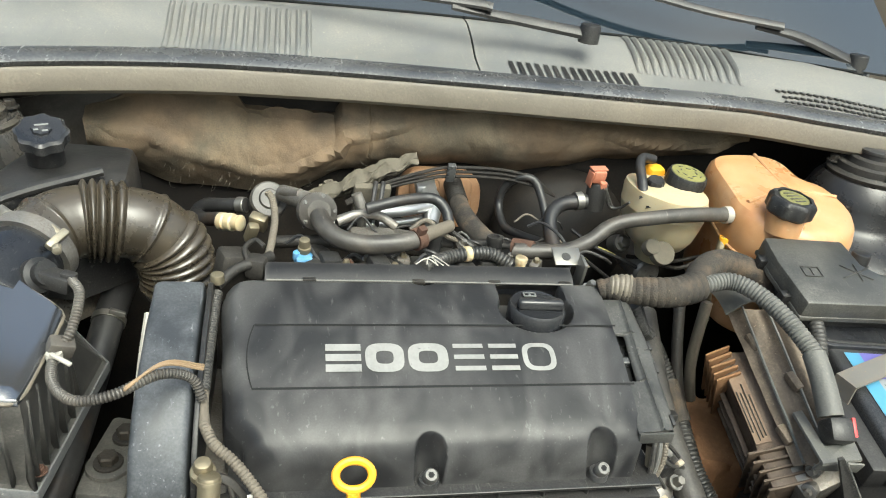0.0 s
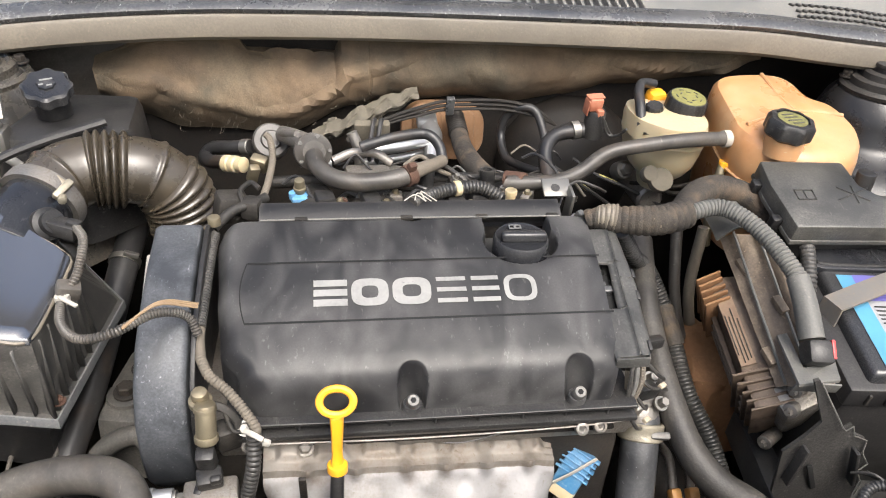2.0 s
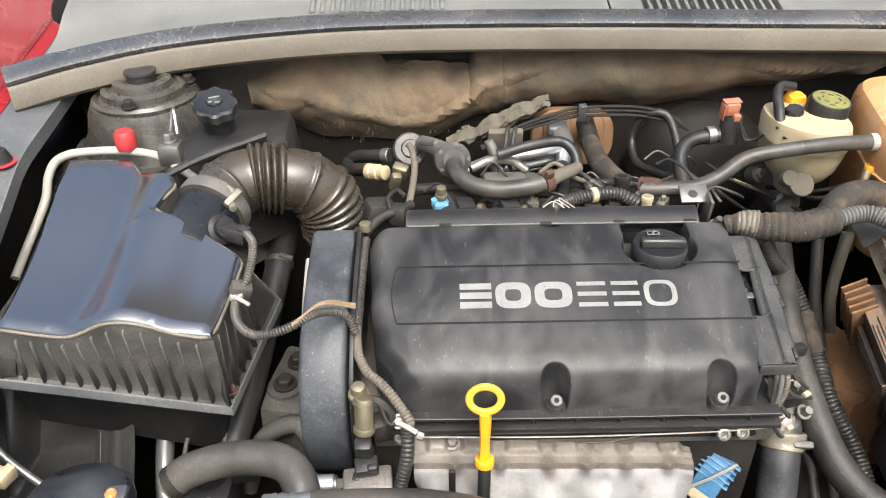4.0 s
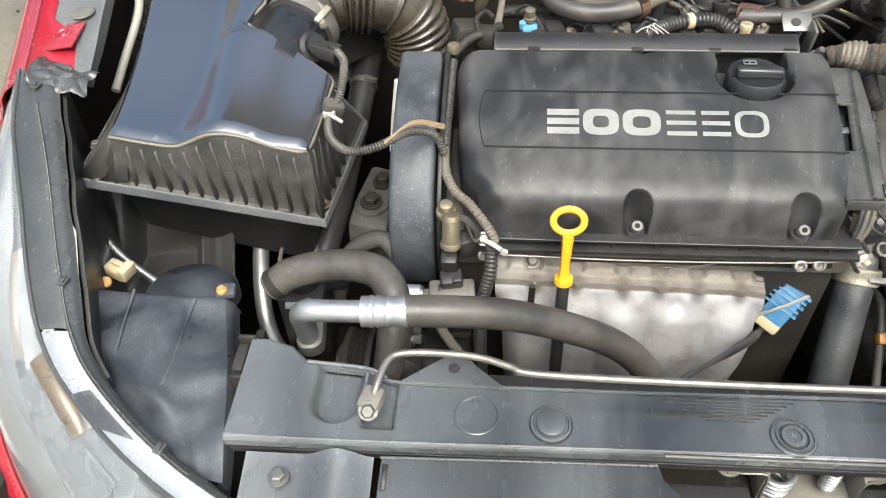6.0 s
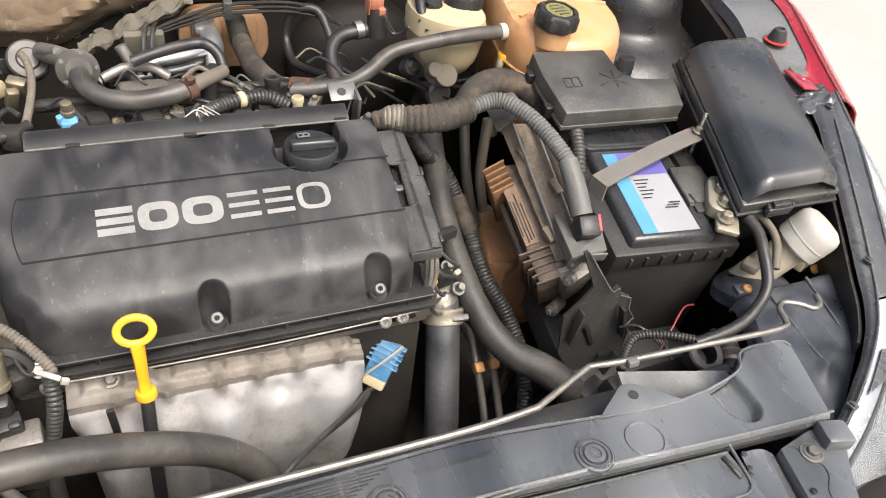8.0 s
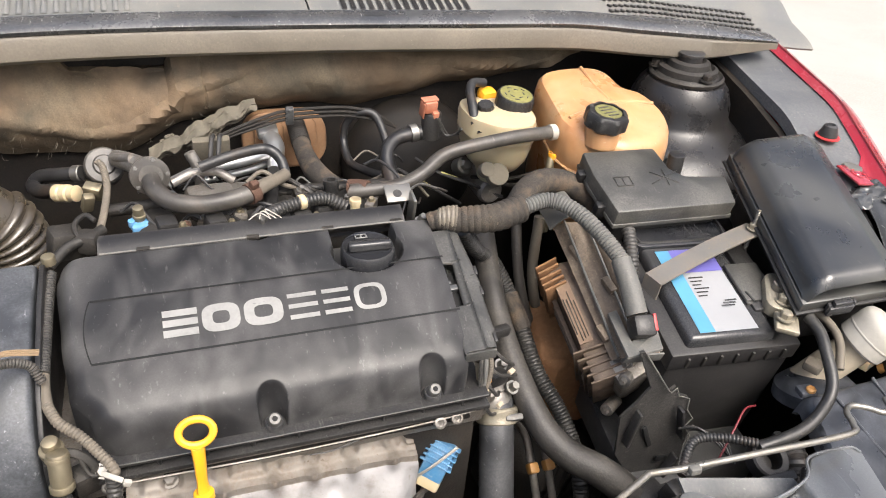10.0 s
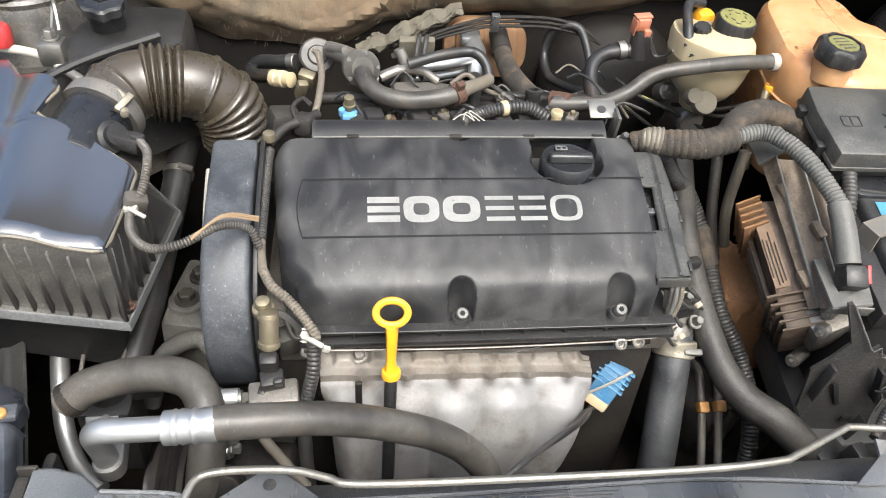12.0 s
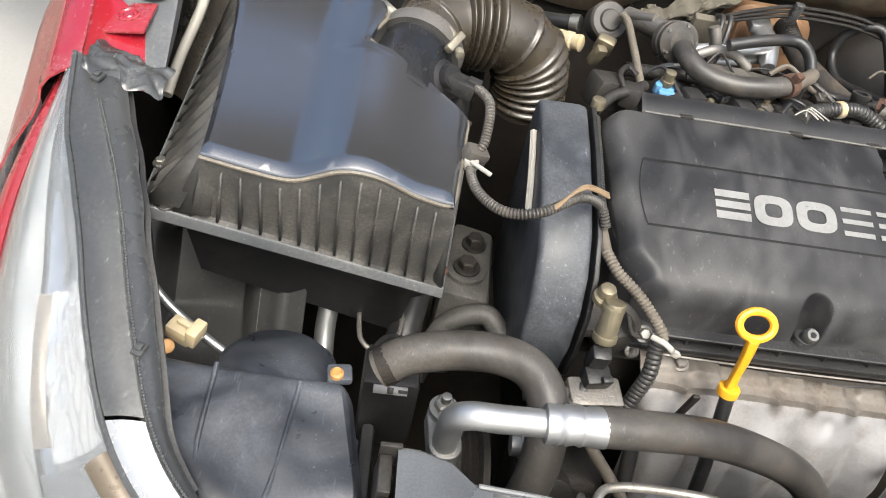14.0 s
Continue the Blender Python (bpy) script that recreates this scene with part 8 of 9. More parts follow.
def holder(u, v):
    x = 0.008 + 0.052 * u
    y = -0.082 + 0.190 * v - 0.02 * u
    z = 0.054 + 0.020 * u + 0.010 * v
    for c, h in ((0.18, 0.003), (0.52, -0.003), (0.80, 0.0035)):
        z += h * math.exp(-((u - c - 0.12 * v) / 0.11) ** 2)
    return Vector((x, y, z + 0.003 * noise.noise((x * 50, y * 40, 3))))
merge(g, sheet(B(), holder, 40, 50, 0.004), EM)
part("folded_plate", g, HOLDER, hd)
for c in (0.16, 0.62):
    g = B()
    merge(g, tube(B(), [tuple(holder(c + 0.12 * k / 8, k / 8) + Vector((0, 0, 0.005))) for k in range(9)], 0.0018, seg=6, n=3), EM)
    part("worn_fold", g, LOOM_GREY, hd)
g = B()
merge(g, sheet(B(), lambda u, v: Vector((0.000 + 0.040 * u, 0.095 + 0.055 * v, 0.082 + 0.018 * math.sin(2.2 * u) - 0.03 * v * v)), 12, 12, 0.003), EM)
part("top_flap", g, LOOM_GREY, hd, "pale grey plastic flap")
for q in ((0.012, -0.05, 0.060), (0.040, 0.0, 0.075), (0.020, 0.06, 0.066)):
    g = B()
    merge(g, box(B(), q, (0.010, 0.022, 0.010), (0, 15, 10), bev=0.002), EM)
    part("moulded_rib", g, HOLDER, hd)

# harness
hn = thing("main_harness", (0.32, 0.0, 0.78), "thick cloth-taped harness splitting into corrugated branches", "wiring harness")
g = B()
tube(g, [(0.214, 0.028, 0.853), (0.224, 0.026, 0.856), (0.256, 0.014, 0.860), (0.292, 0.004, 0.865), (0.330, 0.012, 0.870)], [0.010, 0.014, 0.0165, 0.0165, 0.017], seg=16, ridge=0.0012, pitch=0.008)
part("taped_trunk", g, TAPE, hn)
g = B()
tube(g, [(0.220, 0.028, 0.858), (0.227, 0.025, 0.859), (0.236, 0.022, 0.860), (0.248, 0.018, 0.860)], [0.006, 0.0125, 0.0145, 0.0155], ridge=0.0012, pitch=0.005, seg=16)
part("foam_wrap", g, RIM_TAN, hn, "dusty foam wrap")
g = B()
tube(g, [(0.322, 0.012, 0.868), (0.350, 0.045, 0.872), (0.385, 0.068, 0.870), (0.423, 0.072, 0.860), (0.452, 0.058, 0.842), (0.470, 0.035, 0.81)], 0.0165, seg=14)
part("taped_branch", g, TAPE, hn)
g = B()
tube(g, [(0.328, 0.008, 0.872), (0.363, 0.010, 0.877), (0.385, -0.012, 0.875), (0.401, -0.045, 0.866), (0.413, -0.080, 0.852), (0.416, -0.094, 0.845)], 0.0088, ridge=0.0014, pitch=0.0046, seg=16)
part("corrugated_branch", g, LOOM_GREY, hn)
g = B()
tube(g, [(0.415, -0.090, 0.848), (0.416, -0.115, 0.830), (0.416, -0.142, 0.806)], [0.0118, 0.0124, 0.0130], seg=18)
part("grey_sleeve", g, LOOM_GREY, hn, "smooth grey plastic sleeve")
g = B()
box(g, (0.418, -0.154, 0.797), (0.028, 0.026, 0.028), (40, 0, -8), bev=0.006)
part("plug_body", g, BLACK, hn)
g = B()
prism(g, [(0.4014, -0.1089), (0.385, -0.1854), (0.4326, -0.1821), (0.444, -0.1521), (0.4529, -0.1178), (0.4462, -0.1202), (0.4342, -0.1558), (0.4032, -0.1616), (0.4149, -0.1059)], 0.7815, 0.7850, bev=0.0008)
box(g, (0.4088, -0.1818, 0.776), (0.046, 0.0025, 0.016), (20, 0, -8), bev=0.0008)
part("plug_bracket", g, LOOM_GREY, hn, "dusty grey forked bracket round the plug")
g = B()
box(g, (0.429, -0.160, 0.806), (0.004, 0.020, 0.008), (40, 0, -8), bev=0.001)
part("lock", g, RED_BIT, hn, "faded red plug lock")
g = B()
tube(g, [(0.262, 0.030, 0.835), (0.290, 0.045, 0.79), (0.325, 0.060, 0.752), (0.3477, 0.0202, 0.700), (0.352, -0.053, 0.655), (0.370, -0.098, 0.620), (0.379, -0.140, 0.585), (0.376, -0.180, 0.545), (0.369, -0.207, 0.49)], 0.0094, ridge=0.0013, pitch=0.0048, seg=14)
part("lower_conduit", g, LOOM, hn)
g = B()
tube(g, [(0.342, 0.034, 0.716), (0.350, -0.005, 0.684)], 0.0122, seg=14, n=3)
part("conduit_joint", g, TAPE, hn)

rp = thing("long_rubber_pipe", (0.36, -0.05, 0.45), "long black rubber pipe diving beside the engine", "hose")
g = B()
tube(g, [(0.322, 0.10, 0.775), (0.3047, 0.016, 0.745), (0.3010, -0.034, 0.720), (0.3030, -0.0956, 0.690), (0.3165, -0.1487, 0.655), (0.3400, -0.1826, 0.635), (0.3711, -0.2092, 0.625), (0.4018, -0.2287, 0.600), (0.4125, -0.2443, 0.565), (0.424, -0.250, 0.52), (0.430, -0.252, 0.45)], [0.0160, 0.0160, 0.0160, 0.0165, 0.0175, 0.0185, 0.0195, 0.0205, 0.0205, 0.0205, 0.0205], seg=18)
part("pipe", g, PIPE, rp)
rh = thing("radiator_hose", (0.255, -0.16, 0.45), "wide black radiator hose below its steel clamp", "hose")
g = B()
tube(g, [(0.272, -0.105, 0.668), (0.266, -0.128, 0.648), (0.258, -0.160, 0.605), (0.248, -0.198, 0.555), (0.236, -0.235, 0.50), (0.225, -0.26, 0.44)], 0.0215, seg=22)
part("hose", g, RAD_HOSE, rh)
rc = thing("hose_clamp", (0.265, -0.13, 0.65), "dull steel worm-drive clamp round the radiator hose", "hose clamp", "hose clamps")
g = B()
cdv = Vector((-0.12, -0.55, -0.8)).normalized()
lathe(g, [(0.0222, -0.0100), (0.0246, -0.0100), (0.0262, -0.0080), (0.0262, -0.0030), (0.0250, 0.0), (0.0258, 0.0040), (0.0258, 0.0085), (0.0244, 0.0100), (0.0222, 0.0100)], Matrix.Translation((0.2690, -0.118, 0.6575)) @ cdv.to_track_quat("Z", "Y").to_matrix().to_4x4(), 30)
part("band", g, LUG_METAL, rc)
g = B()
box(g, (0.282, -0.138, 0.668), (0.022, 0.008, 0.010), (30, 0, -5), bev=0.002)
part("screw_housing", g, BOLT_METAL, rc)
th = thing("thermostat_housing", (0.265, -0.10, 0.64), "cast aluminium thermostat housing with bolts and plug", "thermostat")
g = B()
disc_on(g, (0.270, -0.112, 0.655), 0.024, 0.030, (-0.1, 0.5, 0.85), seg=24)
box(g, (0.262, -0.095, 0.685), (0.040, 0.045, 0.030), (15, 0, 20), bev=0.008)
box(g, (0.232, -0.11, 0.70), (0.04, 0.05, 0.05), bev=0.008)
part("housing", g, ALU_CAST, th)
for p in ((0.285, -0.115, 0.695), (0.250, -0.115, 0.705), (0.278, -0.09, 0.71)):
    g = B()
    hex_on(g, p, 0.006, 0.012, (0.2, -0.5, 0.8))
    part("bolt", g, STEEL, th)
g = B()
box(g, (0.262, -0.115, 0.718), (0.030, 0.018, 0.016), (0, 15, 25), bev=0.003)
box(g, (0.268, -0.070, 0.745), (0.060, 0.012, 0.014), (0, 5, 15), bev=0.003)
part("plug", g, BLACK, th)
for k in range(3):
    g = B()
    tube(g, [(0.236 - 0.005 * k, -0.140, 0.790), (0.236 - 0.006 * k, -0.150, 0.768), (0.232 - 0.004 * k, -0.152, 0.745), (0.226, -0.148 + 0.004 * k, 0.722)], 0.0026, ridge=0.0005 * (k == 0), pitch=0.003, seg=8)
    part("sensor_wire", g, (LOOM_TAN, LOOM_GREY, LOOM)[k], th)
for a, m, e in (((0.226, -0.140, 0.755), (0.246, -0.150, 0.728), (0.262, -0.128, 0.706)), ((0.232, -0.120, 0.770), (0.252, -0.136, 0.745), (0.285, -0.120, 0.722)),
                ((0.248, -0.092, 0.762), (0.270, -0.112, 0.742), (0.292, -0.098, 0.716)), ((0.222, -0.155, 0.735), (0.236, -0.162, 0.712), (0.252, -0.145, 0.690))):
    g = B()
    tube(g, [a, m, e], 0.0022, seg=8)
    part("sensor_wire", g, LOOM, th)
for p in ((0.240, -0.138, 0.724), (0.276, -0.124, 0.732), (0.258, -0.142, 0.700)):
    g = B()
    box(g, p, (0.010, 0.006, 0.005), (20, 10, 35), bev=0.001)
    part("pale_clip", g, NECK, th, "small pale clip")
g = B()
box(g, (0.250, -0.122, 0.722), (0.014, 0.008, 0.008), bev=0.002)
part("yellow_tag", g, YELLOW, th, "small yellow lock tab")
g = B()
tube(g, [(0.232, -0.140, 0.775), (0.236, -0.140, 0.750), (0.238, -0.132, 0.730), (0.228, -0.138, 0.705), (0.212, -0.145, 0.68), (0.200, -0.150, 0.655)], 0.0055, ridge=0.001, pitch=0.004, seg=10)
part("lead", g, LOOM, th)
g = B()
tube(g, [(0.225, -0.138, 0.772), (0.228, -0.142, 0.745), (0.240, -0.122, 0.722)], 0.004, seg=8)
part("lead", g, LOOM_TAN, th)
bc = thing("blue_connector", (0.185, -0.145, 0.60), "blue oxygen sensor plug with a white cable tie", "connector")
BM_ = Matrix(((0.757, 0.494, -0.427, 0.179), (-0.608, 0.295, -0.737, -0.161), (-0.238, 0.818, 0.524, 0.650), (0, 0, 0, 1))) @ Matrix.Diagonal((1.15, 0.92, 1.05, 1.0))
g = B()
merge(g, box(B(), (0, 0, 0), (0.026, 0.050, 0.018), bev=0.003), BM_)
blue_body = part("body", g, BLUE, bc)
for k in range(5):
    g = B()
    merge(g, box(B(), (0.0, -0.004 + 0.007 * k, 0.004), (0.034 - 0.002 * (k % 2), 0.0022, 0.013), bev=0.0006), BM_)
    part("fin", g, BLUE, blue_body)
g = B()
merge(g, box(B(), (0, -0.030, 0.0), (0.026, 0.016, 0.016), bev=0.003), BM_)
part("collar", g, CREAM, bc)
g = B()
merge(g, tube(B(), [(-0.012, -0.028, 0.012), (0.0, 0.0, 0.016), (0.012, 0.03, 0.012)], 0.0012, seg=6, flat=1.8), BM_)
part("cable_tie", g, WHITE, bc)
g = B()
for k in (-1, 1):
    tube(g, [(0.163 + 0.003 * k, -0.172, 0.618), (0.148, -0.190 + 0.003 * k, 0.628), (0.128, -0.216, 0.646 + 0.003 * k), (0.103, -0.240, 0.660 + 0.002 * k), (0.075, -0.264, 0.672), (0.045, -0.289, 0.680), (0.02, -0.305, 0.67)], 0.0032, seg=8)
tube(g, [(0.196, -0.150, 0.678), (0.206, -0.142, 0.690), (0.216, -0.140, 0.712), (0.226, -0.142, 0.735)], 0.0045, ridge=0.001, pitch=0.004, seg=8)
part("lead", g, RUBBER, bc)
ap = thing("twin_coolant_lines", (0.325, -0.17, 0.45), "pair of slim grey pipes with amber clips", "pipe")
for k, x in enumerate((0.312, 0.334)):
    g = B()
    tube(g, [(x - 0.004, -0.095, 0.61), (x, -0.120, 0.612), (x + 0.002, -0.140, 0.592), (x + 0.005, -0.170, 0.545), (x + 0.006, -0.20, 0.50)], 0.0052, seg=10)
    part("pipe", g, ALU_CAST, ap)
    g = B()
    box(g, (x + 0.002, -0.152, 0.582), (0.013, 0.014, 0.018), (35, 0, 0), bev=0.003)
    part("clip", g, AMBER, ap)
    g = B()
    disc_on(g, (x + 0.006, -0.198, 0.50), 0.009, 0.012, (0, 0.5, 0.8), seg=14)
    part("nut", g, ALU_CAST, ap)
gb = thing("gearbox", (0.45, 0.03, 0.30), "soil-coated gearbox casting deep beside the engine", "gearbox")
g = B()
lathe(g, [(0.085, 0), (0.088, 0.03), (0.075, 0.06), (0.05, 0.075), (0.02, 0.08), (0, 0.08)], pose(0.43, 0.06, 0.44, 12, -10, 0), 28)
box(g, (0.40, -0.04, 0.43), (0.16, 0.16, 0.14), (0, 10, 12), bev=0.03, seg=3)
box(g, (0.38, 0.12, 0.46), (0.14, 0.10, 0.12), (0, 0, -10), bev=0.02, seg=3)
part("casting", g, DARK_STEEL, gb)
g = B()
b = box(B(), (0.422, 0.022, 0.585), (0.082, 0.135, 0.15), (6, -8, -6), bev=0.022, seg=3)
bmesh.ops.subdivide_edges(b, edges=b.edges[:], cuts=3, use_grid_fill=True)
for v in b.verts:
    v.co += Vector((noise.noise(v.co * 38), noise.noise(v.co * 38 + Vector((7, 0, 0))), noise.noise(v.co * 38 + Vector((0, 7, 0))))) * 0.012
merge(g, b)
part("selector_housing", g, GEARBOX, gb, "lumpy soil-caked housing")
for p in ((0.46, -0.02, 0.515), (0.405, 0.04, 0.525), (0.44, 0.09, 0.525)):
    g = B()
    hex_on(g, p, 0.010, 0.012)
    part("bolt", g, GEARBOX, gb)
for x in (0.345, 0.375, 0.405):
    g = B()
    tube(g, [(x, -0.12, 0.45), (x + 0.01, -0.145, 0.50), (x + 0.03, -0.135, 0.545)], 0.008, seg=8)
    part("linkage", g, DARK_STEEL, gb)
for a, c in (((0.372, 0.11, 0.80), (0.40, 0.02, 0.60)), ((0.40, 0.09, 0.80), (0.415, 0.06, 0.62))):
    g = B()
    tube(g, [a, ((a[0] + c[0]) / 2 - 0.012, (a[1] + c[1]) / 2, (a[2] + c[2]) / 2), c], 0.0075, seg=10)
    solo("shift_cable", g, HOSE if a[0] < 0.39 else LOOM_TAN, "dusty brown cable dropping to the gearbox", "cable", "shift cables")
# bracket plate and clutter between tray and cover
g = B()
sheet(g, lambda u, v: Vector((0.376 + 0.122 * u, -0.318 - 0.028 * u - 0.03 * v, 0.742 - 0.030 * v * math.sin(math.pi * min(1, 0.15 + u)) - 0.006 * u)), 16, 8, 0.003)
solo("bent_bracket", g, UNDERPAINT, "bent dark grey metal bracket behind the radiator cover", "bracket")
# radiator fan shroud below the rod
rs = thing("fan_shroud", (0.08, -0.33, 0.45), "black fan shroud deep behind the radiator cover", "fan shroud")
g = B()
box(g, (0.10, -0.34, 0.60), (0.62, 0.03, 0.26), bev=0.01)
part("shroud", g, BLACK, rs)
g = B()
lathe(g, [(0.05, 0), (0.05, 0.05), (0.035, 0.06), (0, 0.06)], Matrix.Translation((0.19, -0.30, 0.56)) @ Vector((0, 1, 0.4)).to_track_quat("Z", "Y").to_matrix().to_4x4(), 24)
part("motor", g, DARK_STEEL, rs)

# ---- behind the engine ----
ct = thing("coolant_tank", (0.50, 0.16, 0.76), "amber translucent coolant expansion tank with a black lobed cap", "coolant tank")
b = bmesh.new()
outline = [(0.438, 0.150), (0.452, 0.118), (0.500, 0.086), (0.548, 0.082), (0.590, 0.100), (0.612, 0.140), (0.606, 0.200), (0.580, 0.225), (0.572, 0.270), (0.545, 0.288), (0.480, 0.284), (0.452, 0.262), (0.444, 0.215)]
cx, cy = 0.525, 0.18
loop = curve([(x, y, 0) for x, y in outline + outline[:1]], 4)[:-1]


def tank_top(y):
    return lerp([(0.08, 0.900), (0.13, 0.912), (0.18, 0.922), (0.29, 0.940)], y)


rings = []
for k, dz in ((0.90, -0.17), (0.95, -0.16), (0.96, -0.075), (0.955, -0.068), (0.985, -0.062), (0.99, -0.024), (0.965, -0.010), (0.91, -0.002), (0.80, 0.001), (0.45, 0.003), (0.2, 0.003)):
    rings.append([b.verts.new((cx + (p.x - cx) * k, cy + (p.y - cy) * k, tank_top(cy + (p.y - cy) * k) + dz)) for p in loop])
for p, q in zip(rings, rings[1:]):
    for i in range(len(p)):
        j = (i + 1) % len(p)
        b.faces.new((p[i], p[j], q[j], q[i]))
b.faces.new(rings[0][::-1])
b.faces.new(rings[-1])
bmesh.ops.recalc_face_normals(b, faces=b.faces)
tank_body = part("tank", b, TANK, ct)
g = B()
seam_line = [(cx + (p.x - cx) * 0.992, cy + (p.y - cy) * 0.992, tank_top(cy + (p.y - cy) * 0.99) - 0.058) for p in loop]
tube(g, seam_line[::2] + seam_line[:1], 0.0022, seg=6, n=3)
part("weld_seam", g, TANK, tank_body)
for pts in ([(0.455, 0.150, 0), (0.520, 0.175, 0), (0.560, 0.178, 0), (0.600, 0.170, 0)], [(0.535, 0.182, 0), (0.530, 0.220, 0), (0.532, 0.275, 0)]):
    g = B()
    tube(g, [(x, y, tank_top(y) + 0.0015) for x, y, z in pts], 0.0028, seg=8)
    part("moulded_rib", g, TANK, tank_body)
g = B()
lathe(g, [(0.024, 0.895), (0.024, 0.925)], pose(0.487, 0.112, 0), 20)
part("neck", g, TANK, ct)
g = B()
CAPM = pose(0.487, 0.112, 0.920, 6, 3, 0) @ Matrix.Scale(0.86, 4)
lathe(g, [(0.030, 0.0), (0.034, 0.004), (0.034, 0.022), (0.030, 0.027), (0.024, 0.028), (0.0235, 0.0255), (0, 0.0255)], CAPM, 64, 8, 0.045)
tank_cap = part("cap", g, BLACK, ct, "black lobed pressure cap")
g = B()
lathe(g, [(0.0215, 0.0262), (0.0215, 0.0268), (0, 0.0268)], CAPM, 28)
part("cap_sticker", g, OLIVE, tank_cap, "worn olive-yellow warning sticker")
for k in range(4):
    g = B()
    merge(g, box(B(), (0.002 * (k - 1.5), 0.012 - 0.008 * k, 0.0272), (0.026 - 0.004 * abs(k - 1.5), 0.0022, 0.0006), (0, 0, 12)), CAPM)
    part("cap_print", g, BLACK, tank_cap)
g = B()
tube(g, [(0.478, 0.160, 0.896), (0.465, 0.157, 0.895), (0.44, 0.155, 0.895)], 0.0085, seg=12, n=3)
part("spout", g, TANK, ct)
g = B()
tube(g, [(0.440, 0.155, 0.862), (0.434, 0.146, 0.842), (0.432, 0.142, 0.80), (0.44, 0.14, 0.74)], 0.006, seg=10)
part("level_tube", g, BRASS, ct)
g = B()
disc_on(g, (0.441, 0.152, 0.852), 0.008, 0.012, seg=14)
part("amber_sleeve", g, YELLOW, ct, "yellow plastic sleeve")

th2 = thing("tank_hose", (0.30, 0.15, 0.84), "worn black rubber hose from tank to engine", "hose")
g = B()
tube(g, [(0.44, 0.155, 0.895), (0.387, 0.146, 0.898), (0.331, 0.14, 0.895), (0.271, 0.135, 0.886), (0.235, 0.125, 0.865), (0.197, 0.115, 0.856), (0.14, 0.12, 0.852), (0.16, 0.12, 0.854)], 0.0094, seg=14)
part("hose", g, HOSE, th2)
for at, mm in (((0.434, 0.155, 0.895), WHITE),):
    g = B()
    lathe(g, [(0.0102, -0.0045), (0.0114, -0.0045), (0.0114, 0.0045), (0.0102, 0.0045)], Matrix.Translation(at) @ Vector((1, 0.1, 0)).to_track_quat("Z", "Y").to_matrix().to_4x4(), 20)
    part("clip", g, mm, th2)
g = B()
tube(g, [(0.162, 0.119, 0.854), (0.150, 0.128, 0.852), (0.141, 0.134, 0.85)], 0.0115, seg=12, n=3)
part("rusty_joint", g, RUST, th2, "rust-stained joint")

br = thing("brake_fluid_reservoir", (0.37, 0.20, 0.80), "cream translucent brake fluid reservoir with black cap", "brake reservoir")
g = B()
b = bmesh.new()
outl = [(0.336, 0.185), (0.362, 0.160), (0.405, 0.158), (0.428, 0.190), (0.430, 0.245), (0.405, 0.272), (0.345, 0.275), (0.325, 0.250), (0.326, 0.205)]
lp_ = curve([(x, y, 0) for x, y in outl + outl[:1]], 4)[:-1]
rings = []
for k, z in ((0.34, 0.795), (0.42, 0.812), (0.66, 0.826), (0.82, 0.842), (0.90, 0.860), (0.935, 0.872), (0.95, 0.8735), (0.95, 0.8760), (0.94, 0.8775), (0.955, 0.894), (0.92, 0.903), (0.5, 0.908)):
    rings.append([b.verts.new((0.377 + (p.x - 0.377) * k, 0.218 + (p.y - 0.218) * k, z)) for p in lp_])
for p, q in zip(rings, rings[1:]):
    for i in range(len(p)):
        j = (i + 1) % len(p)
        b.faces.new((p[i], p[j], q[j], q[i]))
b.faces.new(rings[0][::-1])
b.faces.new(rings[-1])
bmesh.ops.recalc_face_normals(b, faces=b.faces)
merge(g, b)
part("bottle", g, CREAM, br)
g = B()
BCAP = pose(0.403, 0.228, 0.897, 8, 4, 0)
lathe(g, [(0.024, 0.0), (0.0275, 0.004), (0.0275, 0.024), (0.0255, 0.028), (0.0245, 0.028), (0, 0.027)], BCAP, 60, 20, 0.02)
brake_cap = part("cap", g, BLACK, br, "black ribbed screw cap")
g = B()
lathe(g, [(0.0240, 0.0282), (0.0235, 0.0288), (0.008, 0.0292), (0, 0.0292)], BCAP, 32)
part("cap_disc", g, OLIVE, brake_cap, "worn olive printed disc")
for k in range(10):
    g = B()
    a = 0.63 * k
    r = 0.011 + 0.006 * (k % 2)
    merge(g, box(B(), (r * math.cos(a), r * math.sin(a), 0.0294), (0.007, 0.0016, 0.0006), (0, 0, math.degrees(a) + 90)), BCAP)
    part("cap_print", g, BLACK, brake_cap)
g = B()
box(g, (0.378, 0.268, 0.908), (0.026, 0.022, 0.018), (10, 0, 12), bev=0.006)
part("yellow_clip", g, YELLOW, br, "bright yellow plastic clip")
g = B()
tube(g, [(0.336, 0.200, 0.893), (0.338, 0.222, 0.912), (0.342, 0.246, 0.926), (0.353, 0.262, 0.930), (0.372, 0.268, 0.926)], 0.0068, seg=12)
tube(g, [(0.352, 0.214, 0.902), (0.346, 0.200, 0.896), (0.341, 0.188, 0.884)], 0.0055, ridge=0.0008, pitch=0.003, seg=10)
part("rubber_elbow", g, RUBBER, br)
g = B()
lathe(g, [(0.013, 0), (0.014, 0.004), (0.014, 0.010), (0.0115, 0.012), (0.0115, 0.018), (0.010, 0.020), (0, 0.019)], pose(0.358, 0.222, 0.897, 14, -6, 0), 30, 10, 0.05)
part("sensor", g, BLACK, br)
